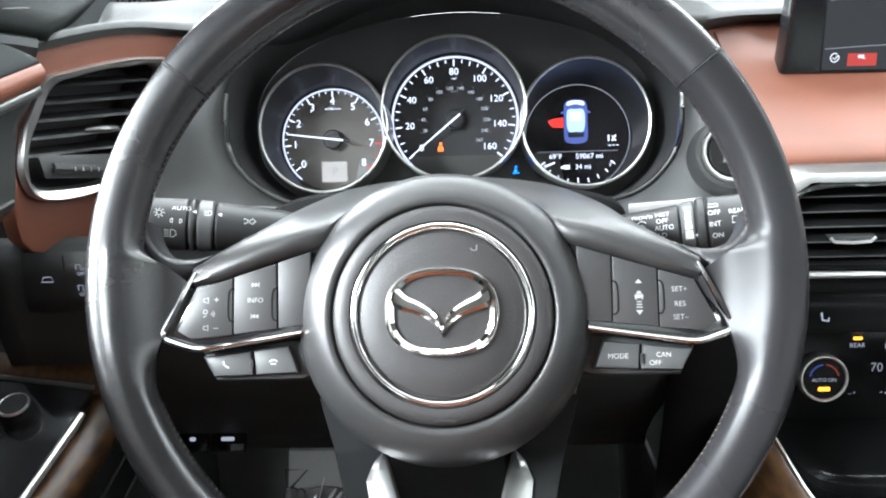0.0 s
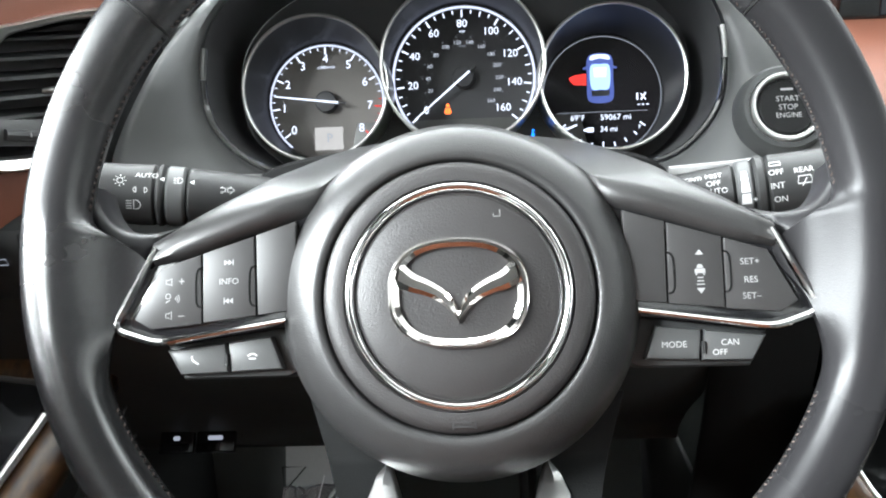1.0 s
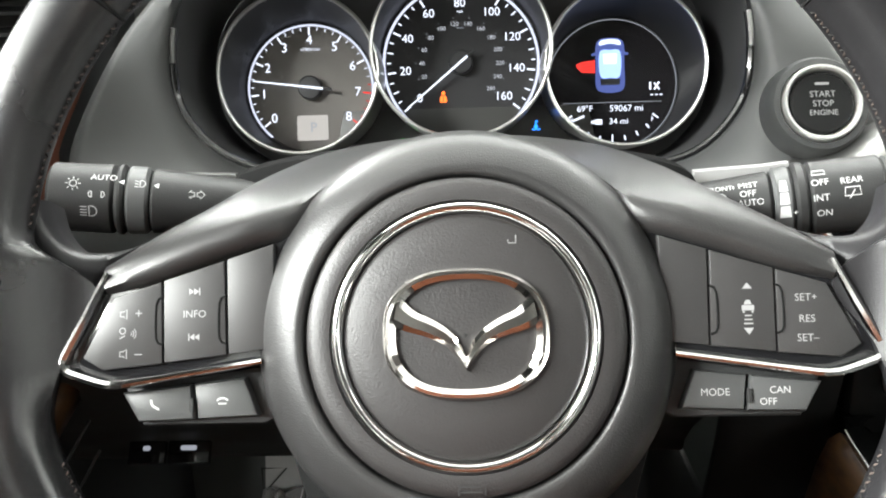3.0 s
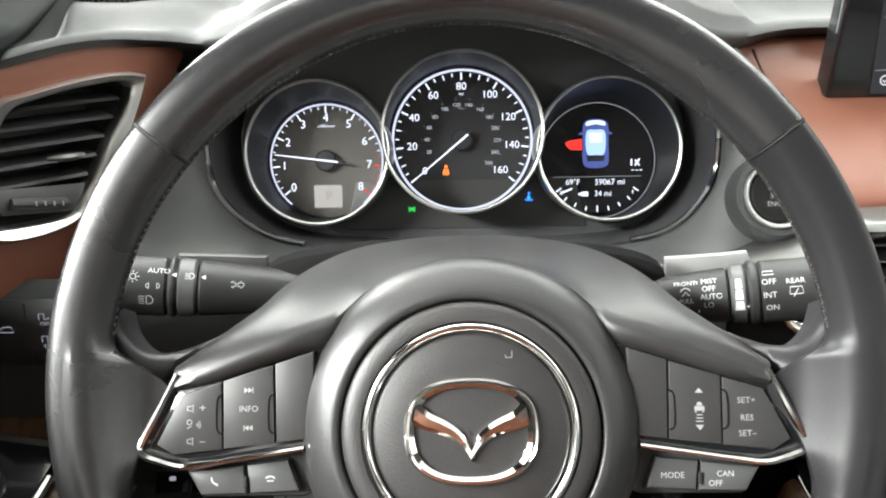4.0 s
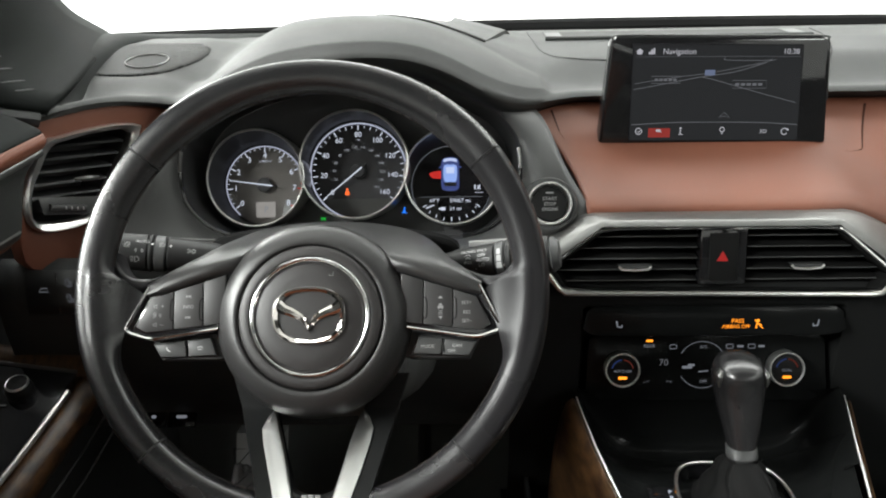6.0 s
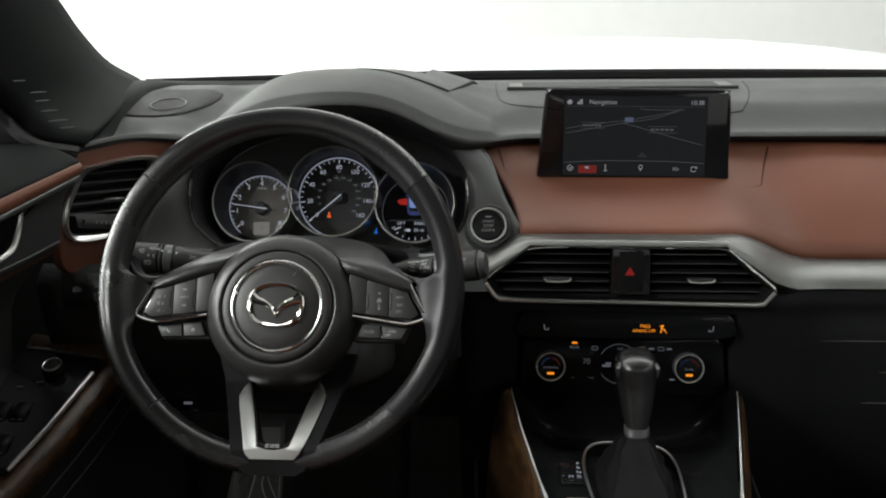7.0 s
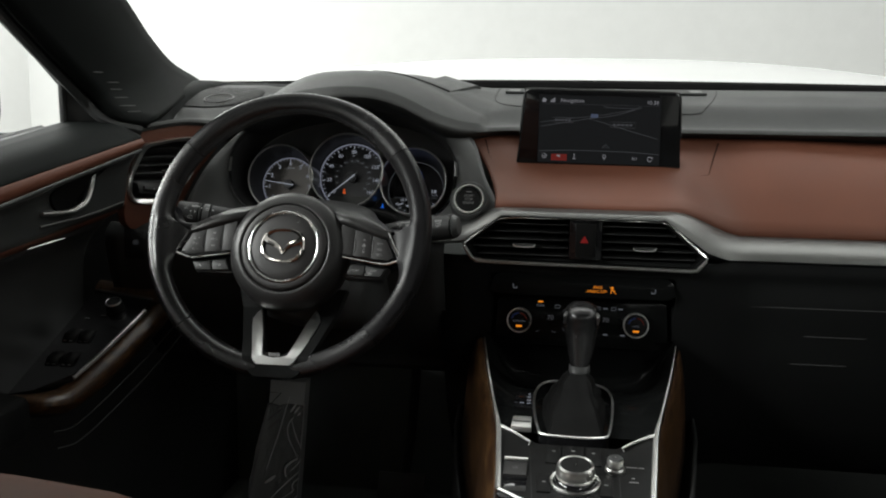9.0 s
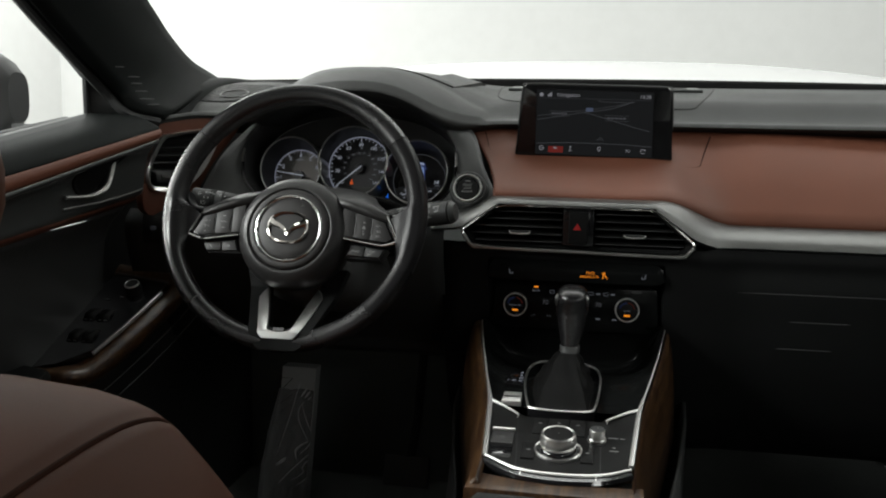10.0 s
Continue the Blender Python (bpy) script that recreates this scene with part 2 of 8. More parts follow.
def loft(rows, close_u=False, close_v=False, caps=False, bm=None):
    """Quads between rows of points; close_u joins each row's ends, close_v the last row to the first."""
    bm = bm or bmesh.new()
    vs = [[bm.verts.new(p) for p in r] for r in rows]
    n = len(vs[0])
    for i in range(len(vs) if close_v else len(vs) - 1):
        a, b = vs[i], vs[(i + 1) % len(vs)]
        for j in range(n if close_u else n - 1):
            bm.faces.new((a[j], a[(j + 1) % n], b[(j + 1) % n], b[j]))
    if caps:
        bm.faces.new(vs[0]), bm.faces.new(vs[-1])
    return bm


def lathe(profile, seg=64, at=(0, 0), bm=None, rx=1.0, ry=1.0):
    """Turns (radius, height) about the z axis."""
    rows = [[(at[0] + rx * r * math.cos(2 * math.pi * i / seg), at[1] + ry * r * math.sin(2 * math.pi * i / seg), z) for i in range(seg)] for r, z in profile]
    return loft(rows, close_u=True, bm=bm)


def slab(outline, z0, z1, bevel=0.001, bm=None, top=None):
    """An upright prism with a rounded upper edge."""
    bm = bm or bmesh.new()
    c = np.mean(np.array(outline, float)[:, :2], axis=0)

    def shrink(d):
        out = []
        k = len(outline)
        for i in range(k):
            a, b, e = (np.array(outline[(i + s) % k][:2], float) for s in (-1, 0, 1))
            t1, t2 = (b - a) / max(np.linalg.norm(b - a), 1e-9), (e - b) / max(np.linalg.norm(e - b), 1e-9)
            n = np.array([-(t1 + t2)[1], (t1 + t2)[0]])
            n = n / max(np.linalg.norm(n), 1e-9)
            if n @ (c - b) < 0 and k < 9:
                n = -n
            out.append(b + n * d / max(0.5, abs(n @ np.array([-t1[1], t1[0]]))))
        return out

    area = sum(a[0] * b[1] - b[0] * a[1] for a, b in zip(outline, outline[1:] + outline[:1]))
    if area < 0:
        outline = outline[::-1]
    steps = [(0, z0), (0, z1 - bevel), (0.3 * bevel, z1 - 0.3 * bevel), (bevel, z1)]
    vs = [[bm.verts.new((*p, z)) for p in (shrink(d) if d else [q[:2] for q in outline])] for d, z in steps]
    n = len(outline)
    for a, b in zip(vs, vs[1:]):
        for j in range(n):
            bm.faces.new((a[j], a[(j + 1) % n], b[(j + 1) % n], b[j]))
    bm.faces.new(vs[-1])
    bm.faces.new(vs[0][::-1])
    return bm


def box(x0, x1, y0, y1, z0, z1, bevel=0.001, bm=None):
    return slab([(x0, y0), (x1, y0), (x1, y1), (x0, y1)], z0, z1, bevel, bm)


def rrect(x0, x1, y0, y1, r, k=5):
    out = []
    for cx, cy, a0 in ((x1 - r, y1 - r, 0), (x0 + r, y1 - r, 90), (x0 + r, y0 + r, 180), (x1 - r, y0 + r, 270)):
        out += [(cx + r * math.cos(radians(a0 + 90 * i / k)), cy + r * math.sin(radians(a0 + 90 * i / k))) for i in range(k + 1)]
    return out


def tube(path, radius, seg=10, closed=False, bm=None, up=(0, 0, 1), flat=1.0, caps=True):
    """A tube along a path; radius a number or one for each point; flat: height against width."""
    p = [Vector(q) for q in path]
    k = len(p)
    rows = []
    for i in range(k):
        a, b = (p[(i - 1) % k], p[(i + 1) % k]) if closed else (p[max(i - 1, 0)], p[min(i + 1, k - 1)])
        t = (b - a).normalized()
        s = t.cross(Vector(up))
        s = s.normalized() if s.length > 1e-6 else Vector((1, 0, 0))
        w = s.cross(t).normalized()
        r = radius[i] if isinstance(radius, (list, tuple)) else radius
        rows.append([tuple(p[i] + s * (r * math.cos(2 * math.pi * j / seg)) + w * (r * flat * math.sin(2 * math.pi * j / seg))) for j in range(seg)])
    return loft(rows, close_u=True, close_v=closed, caps=caps and not closed, bm=bm)


GLYPHS = {}


def text(s, h, x, y, z, bm=None, turn=0.0, wide=1.0):
    """Flat lettering of cap height h, centred at x, y, in the plane z of the part's frame."""
    bm = bm or bmesh.new()
    if s not in GLYPHS:
        cu = bpy.data.curves.new("lettering", "FONT")
        cu.body, cu.align_x, cu.align_y, cu.size = s, "CENTER", "CENTER", 1.0
        cu.resolution_u = 3
        ob = bpy.data.objects.new("lettering", cu)
        scene.collection.objects.link(ob)
        GLYPHS[s] = bpy.data.meshes.new_from_object(ob.evaluated_get(bpy.context.evaluated_depsgraph_get()))
        bpy.data.objects.remove(ob)
    k = h / 0.70
    tmp = bmesh.new()
    tmp.from_mesh(GLYPHS[s])
    tmp.transform(Matrix.Translation((x, y, z)) @ Matrix.Rotation(radians(turn), 4, "Z") @ Matrix.Diagonal((k * wide, k, 1, 1)))
    me = bpy.data.meshes.new("tmp")
    tmp.to_mesh(me)
    tmp.free()
    bm.from_mesh(me)
    bpy.data.meshes.remove(me)
    return bm


def flat(outline, z, bm=None):
    bm = bm or bmesh.new()
    bm.faces.new([bm.verts.new((p[0], p[1], z)) for p in outline])
    return bm


def stroke(pts, w, z, bm=None, closed=False):
    """A flat line of width w along 2D points."""
    bm = bm or bmesh.new()
    p = [np.array(q[:2], float) for q in pts]
    k = len(p)
    L, R = [], []
    for i in range(k):
        a, b = (p[(i - 1) % k], p[(i + 1) % k]) if closed else (p[max(i - 1, 0)], p[min(i + 1, k - 1)])
        t = (b - a) / max(np.linalg.norm(b - a), 1e-9)
        n = np.array([-t[1], t[0]]) * w / 2
        L.append((*(p[i] + n), z)), R.append((*(p[i] - n), z))
    return loft([L, R], close_u=closed, bm=bm)


def disc(x, y, r, z, bm=None, seg=24, ry=None):
    return flat([(x + r * math.cos(2 * math.pi * i / seg), y + (ry or r) * math.sin(2 * math.pi * i / seg)) for i in range(seg)], z, bm)


def circle_pts(x, y, r, n, a0=0.0, a1=360.0, ry=None):
    return [(x + r * math.cos(radians(a0 + (a1 - a0) * i / (n - 1))), y + (ry or r) * math.sin(radians(a0 + (a1 - a0) * i / (n - 1)))) for i in range(n)]


def mix3(a, b, u):
    return tuple(x + (y - x) * u for x, y in zip(a, b))


def smooth(u):
    u = min(max(u, 0.0), 1.0)
    return u * u * (3 - 2 * u)

# ---- the hall and the car's shell ----
def plain_box(name, x0, x1, y0, y1, z0, z1, material, label, category, kind="structure"):
    bm = bmesh.new()
    bmesh.ops.create_cube(bm, size=1.0, matrix=Matrix.Translation(((x0 + x1) / 2, (y0 + y1) / 2, (z0 + z1) / 2)) @ Matrix.Diagonal((x1 - x0, y1 - y0, z1 - z0, 1)))
    return tagged(part(name, bm, material, smooth=False), label, category, kind=kind)


plain_box("floor", -6, 6.5, -7, 8, -0.75, -0.60, FLOORPAINT, "smooth grey floor of the white hall", "floor")
plain_box("wall_north", -6, 6.5, 7.5, 7.7, -0.6, 3.5, WALLPAINT, "plain white wall of the hall ahead of the car", "wall")
plain_box("wall_south", -6, 6.5, -7.2, -7, -0.6, 3.5, WALLPAINT, "plain white wall of the hall behind the car", "wall")
plain_box("wall_west", -5.2, -5, -7, 7.5, -0.6, 3.5, WALLPAINT, "plain white wall of the hall beside the car", "wall")
plain_box("wall_east", 5.8, 6, -7, 7.5, -0.6, 3.5, WALLPAINT, "plain white wall of the hall on the far side", "wall")
plain_box("ceiling", -6, 6.5, -7.2, 7.7, 3.5, 3.6, WALLPAINT, "plain white ceiling closing the hall, out of view", "ceiling")

# the shell of the cabin: plain panels that close it round the camera
plain_box("cabin_floor", -0.50, 1.25, -2.3, 1.30, -0.06, 0.0, CARPET, "black carpeted cabin floor", "floor")
plain_box("firewall", -0.50, 1.25, 1.30, 1.36, -0.06, 0.86, CARPET, "black carpeted bulkhead under the dashboard", "wall")
plain_box("cabin_side_right", 1.17, 1.25, -2.3, 1.30, 0.0, 0.84, HARD, "plain dark inner panel of the far door", "wall")
plain_box("kick_panel", -0.52, -0.415, 0.60, 1.30, 0.0, 0.83, HARD, "plain dark panel ahead of the driver's door", "wall")
plain_box("sill", -0.52, -0.44, -2.3, 0.62, -0.06, 0.10, HARD, "plain dark door sill of the cabin", "sill")
plain_box("cabin_side_left", -0.52, -0.46, -2.3, -1.7, 0.0, 0.80, HARD, "plain dark inner panel behind the open rear door", "wall")
plain_box("cabin_back", -0.52, 1.25, -2.40, -2.3, -0.06, 0.86, HARD, "plain dark rear panel of the cabin", "wall")
plain_box("pillar_rear_left", -0.50, -0.42, -0.80, -0.55, 0.80, 1.30, HEADLINER, "plain dark centre pillar of the cabin", "pillar")
plain_box("pillar_rear_right", 1.13, 1.22, -0.80, -0.55, 0.84, 1.30, HEADLINER, "plain dark centre pillar of the far side", "pillar")
plain_box("pillar_back_left", -0.50, -0.42, -2.35, -1.7, 0.80, 1.30, HEADLINER, "plain dark rear pillar of the cabin", "pillar")
plain_box("pillar_back_right", 1.13, 1.22, -2.35, -1.7, 0.84, 1.30, HEADLINER, "plain dark rear pillar of the far side", "pillar")
plain_box("roof", -0.46, 1.20, -2.4, 0.18, 1.28, 1.33, HEADLINER, "plain dark cloth headliner of the cabin", "ceiling")

# bonnet, a domed white panel ahead of the windscreen
rows = []
for i in range(14):
    u = i / 13
    y = 1.38 + 1.25 * u
    crown = 0.90 + 0.150 * math.sin(min(u / 0.72, 1) * math.pi / 2) - 0.16 * max(0, u - 0.72) ** 1.4
    rows.append([(0.36 + 1.02 * s, y + 0.10 * (1 - s * s), crown - 0.080 * abs(s) ** 2.6) for s in np.linspace(-1, 1, 25)])
bonnet = thing("car_bonnet", (0.36, 1.4, 0.6), "domed glossy white car bonnet seen over the dashboard", "bonnet")
skin = part("bonnet_skin", loft(rows), WHITEPAINT, bonnet)
skin.modifiers.new("thickness", "SOLIDIFY").thickness = 0.012

# ---- windscreen pillar ----
inner = spline([(-0.372, 1.02, 0.918), (-0.380, 0.93, 0.944), (-0.368, 0.82, 0.984), (-0.346, 0.70, 1.033), (-0.31, 0.40, 1.165), (-0.285, 0.16, 1.275)], 40)
outer = spline([(-0.296, 0.672, 0.838), (-0.336, 0.640, 0.852), (-0.366, 0.610, 0.896), (-0.364, 0.43, 0.998), (-0.335, 0.22, 1.11), (-0.30, 0.05, 1.20)], 40)
rows = []
for k in range(9):
    u = k / 8
    rows.append([(a[0] + (b[0] - a[0]) * u + 0.014 * math.sin(math.pi * u), a[1] + (b[1] - a[1]) * u, a[2] + (b[2] - a[2]) * u + 0.004 * math.sin(math.pi * u)) for a, b in zip(inner, outer)])
pillar = thing("windscreen_pillar", (-0.35, 0.8, 0.85), "dark grained windscreen pillar trim beside the dashboard", "pillar")
pt = part("pillar_trim", loft(rows), PILLARSKIN, pillar)
foot_top = spline([(-0.384, 0.945, 0.948), (-0.374, 1.00, 0.930), (-0.348, 1.05, 0.9215), (-0.300, 1.09, 0.9190), (-0.22, 1.12, 0.9185), (-0.10, 1.14, 0.9185)], 24)
foot_low = spline([(-0.345, 0.90, 0.875), (-0.335, 0.96, 0.890), (-0.310, 1.01, 0.902), (-0.270, 1.05, 0.909), (-0.21, 1.08, 0.9120), (-0.10, 1.11, 0.9130)], 24)
foot_mid = [mix3(p, q, 0.62) for p, q in zip(foot_top, foot_low)]
part("glass_edge", loft([[(p[0] - 0.01, p[1] + 0.03, p[2] - 0.02) for p in foot_top], foot_top, [mix3(p, q, 0.30) for p, q in zip(foot_top, foot_low)], foot_mid]), GAPBLACK, pillar, "black band under the windscreen", angle=70)
part("pillar_foot", loft([foot_mid, [mix3(p, q, 0.8) for p, q in zip(foot_top, foot_low)], foot_low]), PILLARSKIN, pillar, angle=70)
sail_rows = []
for k in range(9):
    p = outer[2 * k]
    z = 0.832 + 0.082 * k / 8
    sail_rows.append([(-0.398 + 0.004 * k / 8, 0.618 - 0.008 * k / 8, z), mix3((-0.398, 0.618, z), p, 0.5), (p[0] - 0.004, p[1], p[2])])
part("sail_trim", loft(sail_rows), HARD, pillar, "black triangular trim by the window", angle=60)
pt.modifiers.new("thickness", "SOLIDIFY").thickness = -0.012
# rubber seal along the glass
part("glass_seal", tube([(p[0] - 0.004, p[1] + 0.004, p[2] + 0.004) for p in inner], 0.006, 8), HARD, pillar)
part("door_seal", tube([(p[0] - 0.006, p[1] - 0.004, p[2] - 0.002) for p in outer], 0.008, 8), HARD, pillar)
for (xa, ya), (xb, yb), z in (((-0.3494, 0.6207), (-0.3465, 0.6434), 0.9216), ((-0.3466, 0.6522), (-0.3421, 0.6820), 0.9080), ((-0.3447, 0.6583), (-0.3398, 0.6841), 0.8977), ((-0.3399, 0.6607), (-0.3330, 0.6885), 0.8855), ((-0.3314, 0.6600), (-0.3234, 0.6932), 0.8733), ((-0.3222, 0.6669), (-0.3132, 0.6898), 0.8646)):
    part("air_slot", tube([(xa + (xb - xa) * u, ya + (yb - ya) * u, z + 0.0008 * (u - 0.5)) for u in np.linspace(0, 1, 6)], [0.0005, 0.0010, 0.0011, 0.0011, 0.0010, 0.0005], 6), TRIMBLACK, pillar, "slim rib of the air outlet")

# ---- steering wheel ----
WM = fr((0, 0.4635, 0.718), 22.3)
wheel = thing("steering_wheel", (0, 0.52, 0.66), "black leather three-spoke steering wheel with satin and chrome trim", "steering wheel")
HV = -0.0246  # hub centre
RIM_R = 0.1720
RIMM = fr((0, 0.4635, 0.718), 20.0) @ Matrix.Translation((-0.0012, -0.0025, 0.0036))  # the rim stands a little steeper than the spokes


WEB_A = [160.0, 166.0, 169.6, 172.0, 173.7, 175.2, 176.4, 177.3, 178.4, 180.0, 182.5, 185.5, 188.2, 191.0, 193.5, 196.0, 198.5, 201.0, 204.0, 208.0, 214.0, 220.0]
WEB_R = [0.1586, 0.1586, 0.1580, 0.1570, 0.1554, 0.1528, 0.1494, 0.1455, 0.1408, 0.1350, 0.1310, 0.1345, 0.1415, 0.1470, 0.1495, 0.1515, 0.1536, 0.1556, 0.1573, 0.1584, 0.1586, 0.1586]


def web_radius(a):
    """Inner edge of the leather: the rim's own, or where it runs in to the spoke."""
    return float(np.mean([np.interp(a + d, WEB_A, WEB_R) for d in (-0.9, -0.6, -0.3, 0, 0.3, 0.6, 0.9)]))


def web_height(d):
    """Height of the leather at a distance in from the rim's crown."""
    return 0.0150 - 0.0180 * (1 - math.exp(-(d / 0.0215) ** 2.6))


def rim_section(a, k=20):
    """Section of the leather rim at an angle: thicker at the grips, drawn in to the side spokes."""
    grip = max(0.0, math.cos(radians(a - 52))) ** 14 + max(0.0, math.cos(radians(a - 128))) ** 14
    rr, rn = 0.0134 + 0.001 * grip, 0.0145 + 0.001 * grip
    left = a % 360 if 90 < a % 360 < 270 else (180 - a) % 360
    reach = RIM_R - web_radius(left)
    w = smooth((reach - 0.0140) / 0.010)
    out = []
    for j in range(k):
        b = 2 * math.pi * j / k
        c, s = math.cos(b), math.sin(b)
        r = RIM_R + rr * math.copysign(abs(c) ** 0.92, c)
        if c < 0:
            r -= 0.0012 * grip * (-c) ** 2
        n = rn * math.copysign(abs(s) ** 0.92, s)
        ridge = 1 + 0.075 * math.exp(-((b - 1.00) / 0.27) ** 2) - 0.03 * math.exp(-((b - 0.35) / 0.26) ** 2) - 0.02 * math.exp(-((b - 1.85) / 0.35) ** 2)
        r, n = RIM_R + (r - RIM_R) * ridge, n * ridge
        if c < 0 and w > 0:
            f = math.acos(max(-1, min(1, s))) / math.pi if s > -1 else 1.0
            u = min(1.0, 2 * f)
            if s >= 0:
                r2, n2 = RIM_R - reach * u, web_height(reach * u)
            else:
                v = 2 * f - 1
                r2, n2 = RIM_R - reach * (1 - v ** 1.5), web_height(reach) + (-0.015 - web_height(reach)) * v ** 0.5
            r, n = r + (r2 - r) * w, n + (n2 - n) * w
        out.append((r * math.cos(radians(a)), r * math.sin(radians(a)), n))
    return out


for nm, a0, a1 in (("rim_top", 37.3, 141.5), ("rim_left", 142.1, 225.2), ("rim_bottom", 225.8, 313.4), ("rim_right", 314.0, 396.7)):
    n = int((a1 - a0) / (0.7 if nm in ("rim_left", "rim_right") else 1.6))
    angles = [a0 + (a1 - a0) * i / n for i in range(n + 1)]
    rows = [rim_section(a, 56) for a in angles]
    def tuck(row):
        c = sum((Vector(p) for p in row), Vector()) / len(row)
        return [tuple(c + (Vector(p) - c) * 0.93) for p in row]
    rows = [tuck(rows[0])] + rows[0:] + [tuck(rows[-1])]
    seg = part(nm, loft(rows, close_u=True, caps=True), WEBLEATHER if nm == "rim_right" else RIMLEATHER, wheel, "shiny worn black leather", m=RIMM.copy())
    # cross stitching round the inside of the rim
    bm, bm2 = bmesh.new(), bmesh.new()
    a = a0 + 0.8
    i = 0
    while a < a1 - 0.8:
        sec = rim_section(a, 40)
        inn = min(sec, key=lambda p: math.hypot(p[0], p[1]))
        R = math.hypot(inn[0], inn[1])
        inside = a % 360
        if 173 < inside < 204 or inside > 336 or inside < 7:
            a += 0.62
            i += 1
            continue
        pts = []
        for s, off in ((-1, -0.0030), (0, 0.0), (1, 0.0030)):
            aa = radians(a + s * (0.55 if i % 2 else -0.55))
            rr = R + (0.0012 if off else -0.0002)
            pts.append((rr * math.cos(aa), rr * math.sin(aa), inn[2] + off - 0.0005))
        tube(pts, 0.00042, 4, bm=bm if i % 2 else bm2, up=(math.cos(radians(a)), math.sin(radians(a)), 0.3))
        a += 0.62
        i += 1
    part("stitching", bm, THREAD, seg, "dark brown cross stitching", m=RIMM.copy(), smooth=False)["kind"] = "stuff"
    part("stitching", bm2, DARKTHREAD, seg, "black cross stitching", m=RIMM.copy(), smooth=False)["kind"] = "stuff"
# seam welts between the leather pieces
for a in (37.0, 141.8, 225.5, 313.7):
    sec = rim_section(a)
    c = sum((Vector(p) for p in sec), Vector()) / len(sec)
    part("seam", tube([tuple(c + (Vector(p) - c) * 0.985) for p in sec], 0.0007, 5, closed=True, up=(-math.sin(radians(a)), math.cos(radians(a)), 0)), ENGRAVE, wheel, m=RIMM.copy())

# hub
part("hub_cover", lathe([(0.062, -0.080), (0.070, -0.052), (0.0765, -0.026), (0.0775, -0.014), (0.0758, -0.003), (0.0712, 0.0055), (0.0655, 0.0105), (0.0605, 0.0130), (0.0575, 0.0135), (0.0564, 0.0125), (0.0560, 0.0095)], 96, (0, HV)), HUBSKIN, wheel, "satin grey grained hub cover", m=WM.copy(), angle=60)
pad = part("airbag_pad", lathe([(0.0557, 0.0090), (0.0554, 0.0125), (0.0545, 0.0143), (0.0525, 0.0153), (0.0490, 0.0160), (0.0470, 0.0158), (0.0466, 0.0140), (0.0420, 0.0140), (0.0416, 0.0152), (0.0400, 0.0160), (0.030, 0.0172), (0.015, 0.0180), (0.0005, 0.0182)], 96, (0, HV)), PADSKIN, wheel, "dark grained airbag pad", m=WM.copy(), angle=60)
part("chrome_ring", lathe([(0.0464, 0.0142), (0.0462, 0.0160), (0.0452, 0.0172), (0.0440, 0.0172), (0.0428, 0.0160), (0.0423, 0.0143)], 96, (0, HV)), CHROME, pad, "chrome ring", m=WM.copy(), angle=80)

# badge: a plain oval ring with two plain swept bars
def badge_curve(scale, n=64):
    out = []
    for i in range(n):
        a = 2 * math.pi * i / n
        c, s = math.cos(a), math.sin(a)
        r = 1 / ((abs(c) ** 2.5 + abs(s) ** 2.5) ** (1 / 2.5))
        out.append((0.0262 * scale[0] * r * c, HV + 0.0006 + 0.0206 * scale[1] * r * s))
    return out


rows = [[(x, y, z) for x, y in badge_curve(sc)] for sc, z in (((1.08, 1.085), 0.0165), ((1.075, 1.08), 0.0190), ((1.03, 1.035), 0.0204), ((0.99, 0.98), 0.0206), ((0.91, 0.90), 0.0192), ((0.895, 0.88), 0.0165))]
part("badge_ring", loft(rows, close_u=True), ROSECHROME, wheel, "plain chrome oval ring", m=WM.copy(), angle=25)
for s in (-1, 1):
    top = spline([(0, HV - 0.0072), (s * 0.0022, HV - 0.0020), (s * 0.0060, HV + 0.0022), (s * 0.0115, HV + 0.0058), (s * 0.0175, HV + 0.0088), (s * 0.0226, HV + 0.0140)], 18)
    low = spline([(0, HV - 0.0118), (s * 0.0036, HV - 0.0068), (s * 0.0080, HV - 0.0026), (s * 0.0140, HV + 0.0000), (s * 0.0192, HV + 0.0014), (s * 0.0246, HV + 0.0034)], 18)
    rows = [[(*p, 0.0165) for p in top], [(*p, 0.0196) for p in top], [(*mix3(p, q, 0.30), 0.0208) for p, q in zip(top, low)], [(*mix3(p, q, 0.75), 0.0206) for p, q in zip(top, low)], [(*q, 0.0192) for q in low], [(*q, 0.0165) for q in low]]
    part("badge_bar", loft(rows), ROSECHROME, wheel, "plain chrome swept bar", m=WM.copy(), angle=20)
# horn mark pressed into the pad, and a grey lint fibre lying on it
bm = stroke([(-0.0045, 0.002), (-0.0045, -0.002)], 0.0005, 0)
stroke([(-0.0045, 0.0009), (0.003, 0.0009), (0.0045, 0.0018), (0.0045, -0.0018), (0.003, -0.0009), (-0.0045, -0.0009)], 0.0005, 0, bm)
part("horn_mark", bm, ENGRAVE, pad, smooth=False, m=WM @ Matrix.Translation((0.001, HV - 0.0515, 0.0159)))
bm = stroke([(-0.0015, 0.0), (-0.0013, -0.0012), (0.0013, -0.0012), (0.0013, 0.0016)], 0.00035, 0)
part("lint_fibre", bm, DIMPRINT, pad, smooth=False, m=WM @ Matrix.Translation((0.0165, HV + 0.0325, 0.0171)))

# side spokes with their button fields
def mirror_x(pts, s):
    return [(s * p[0], *p[1:]) for p in pts]


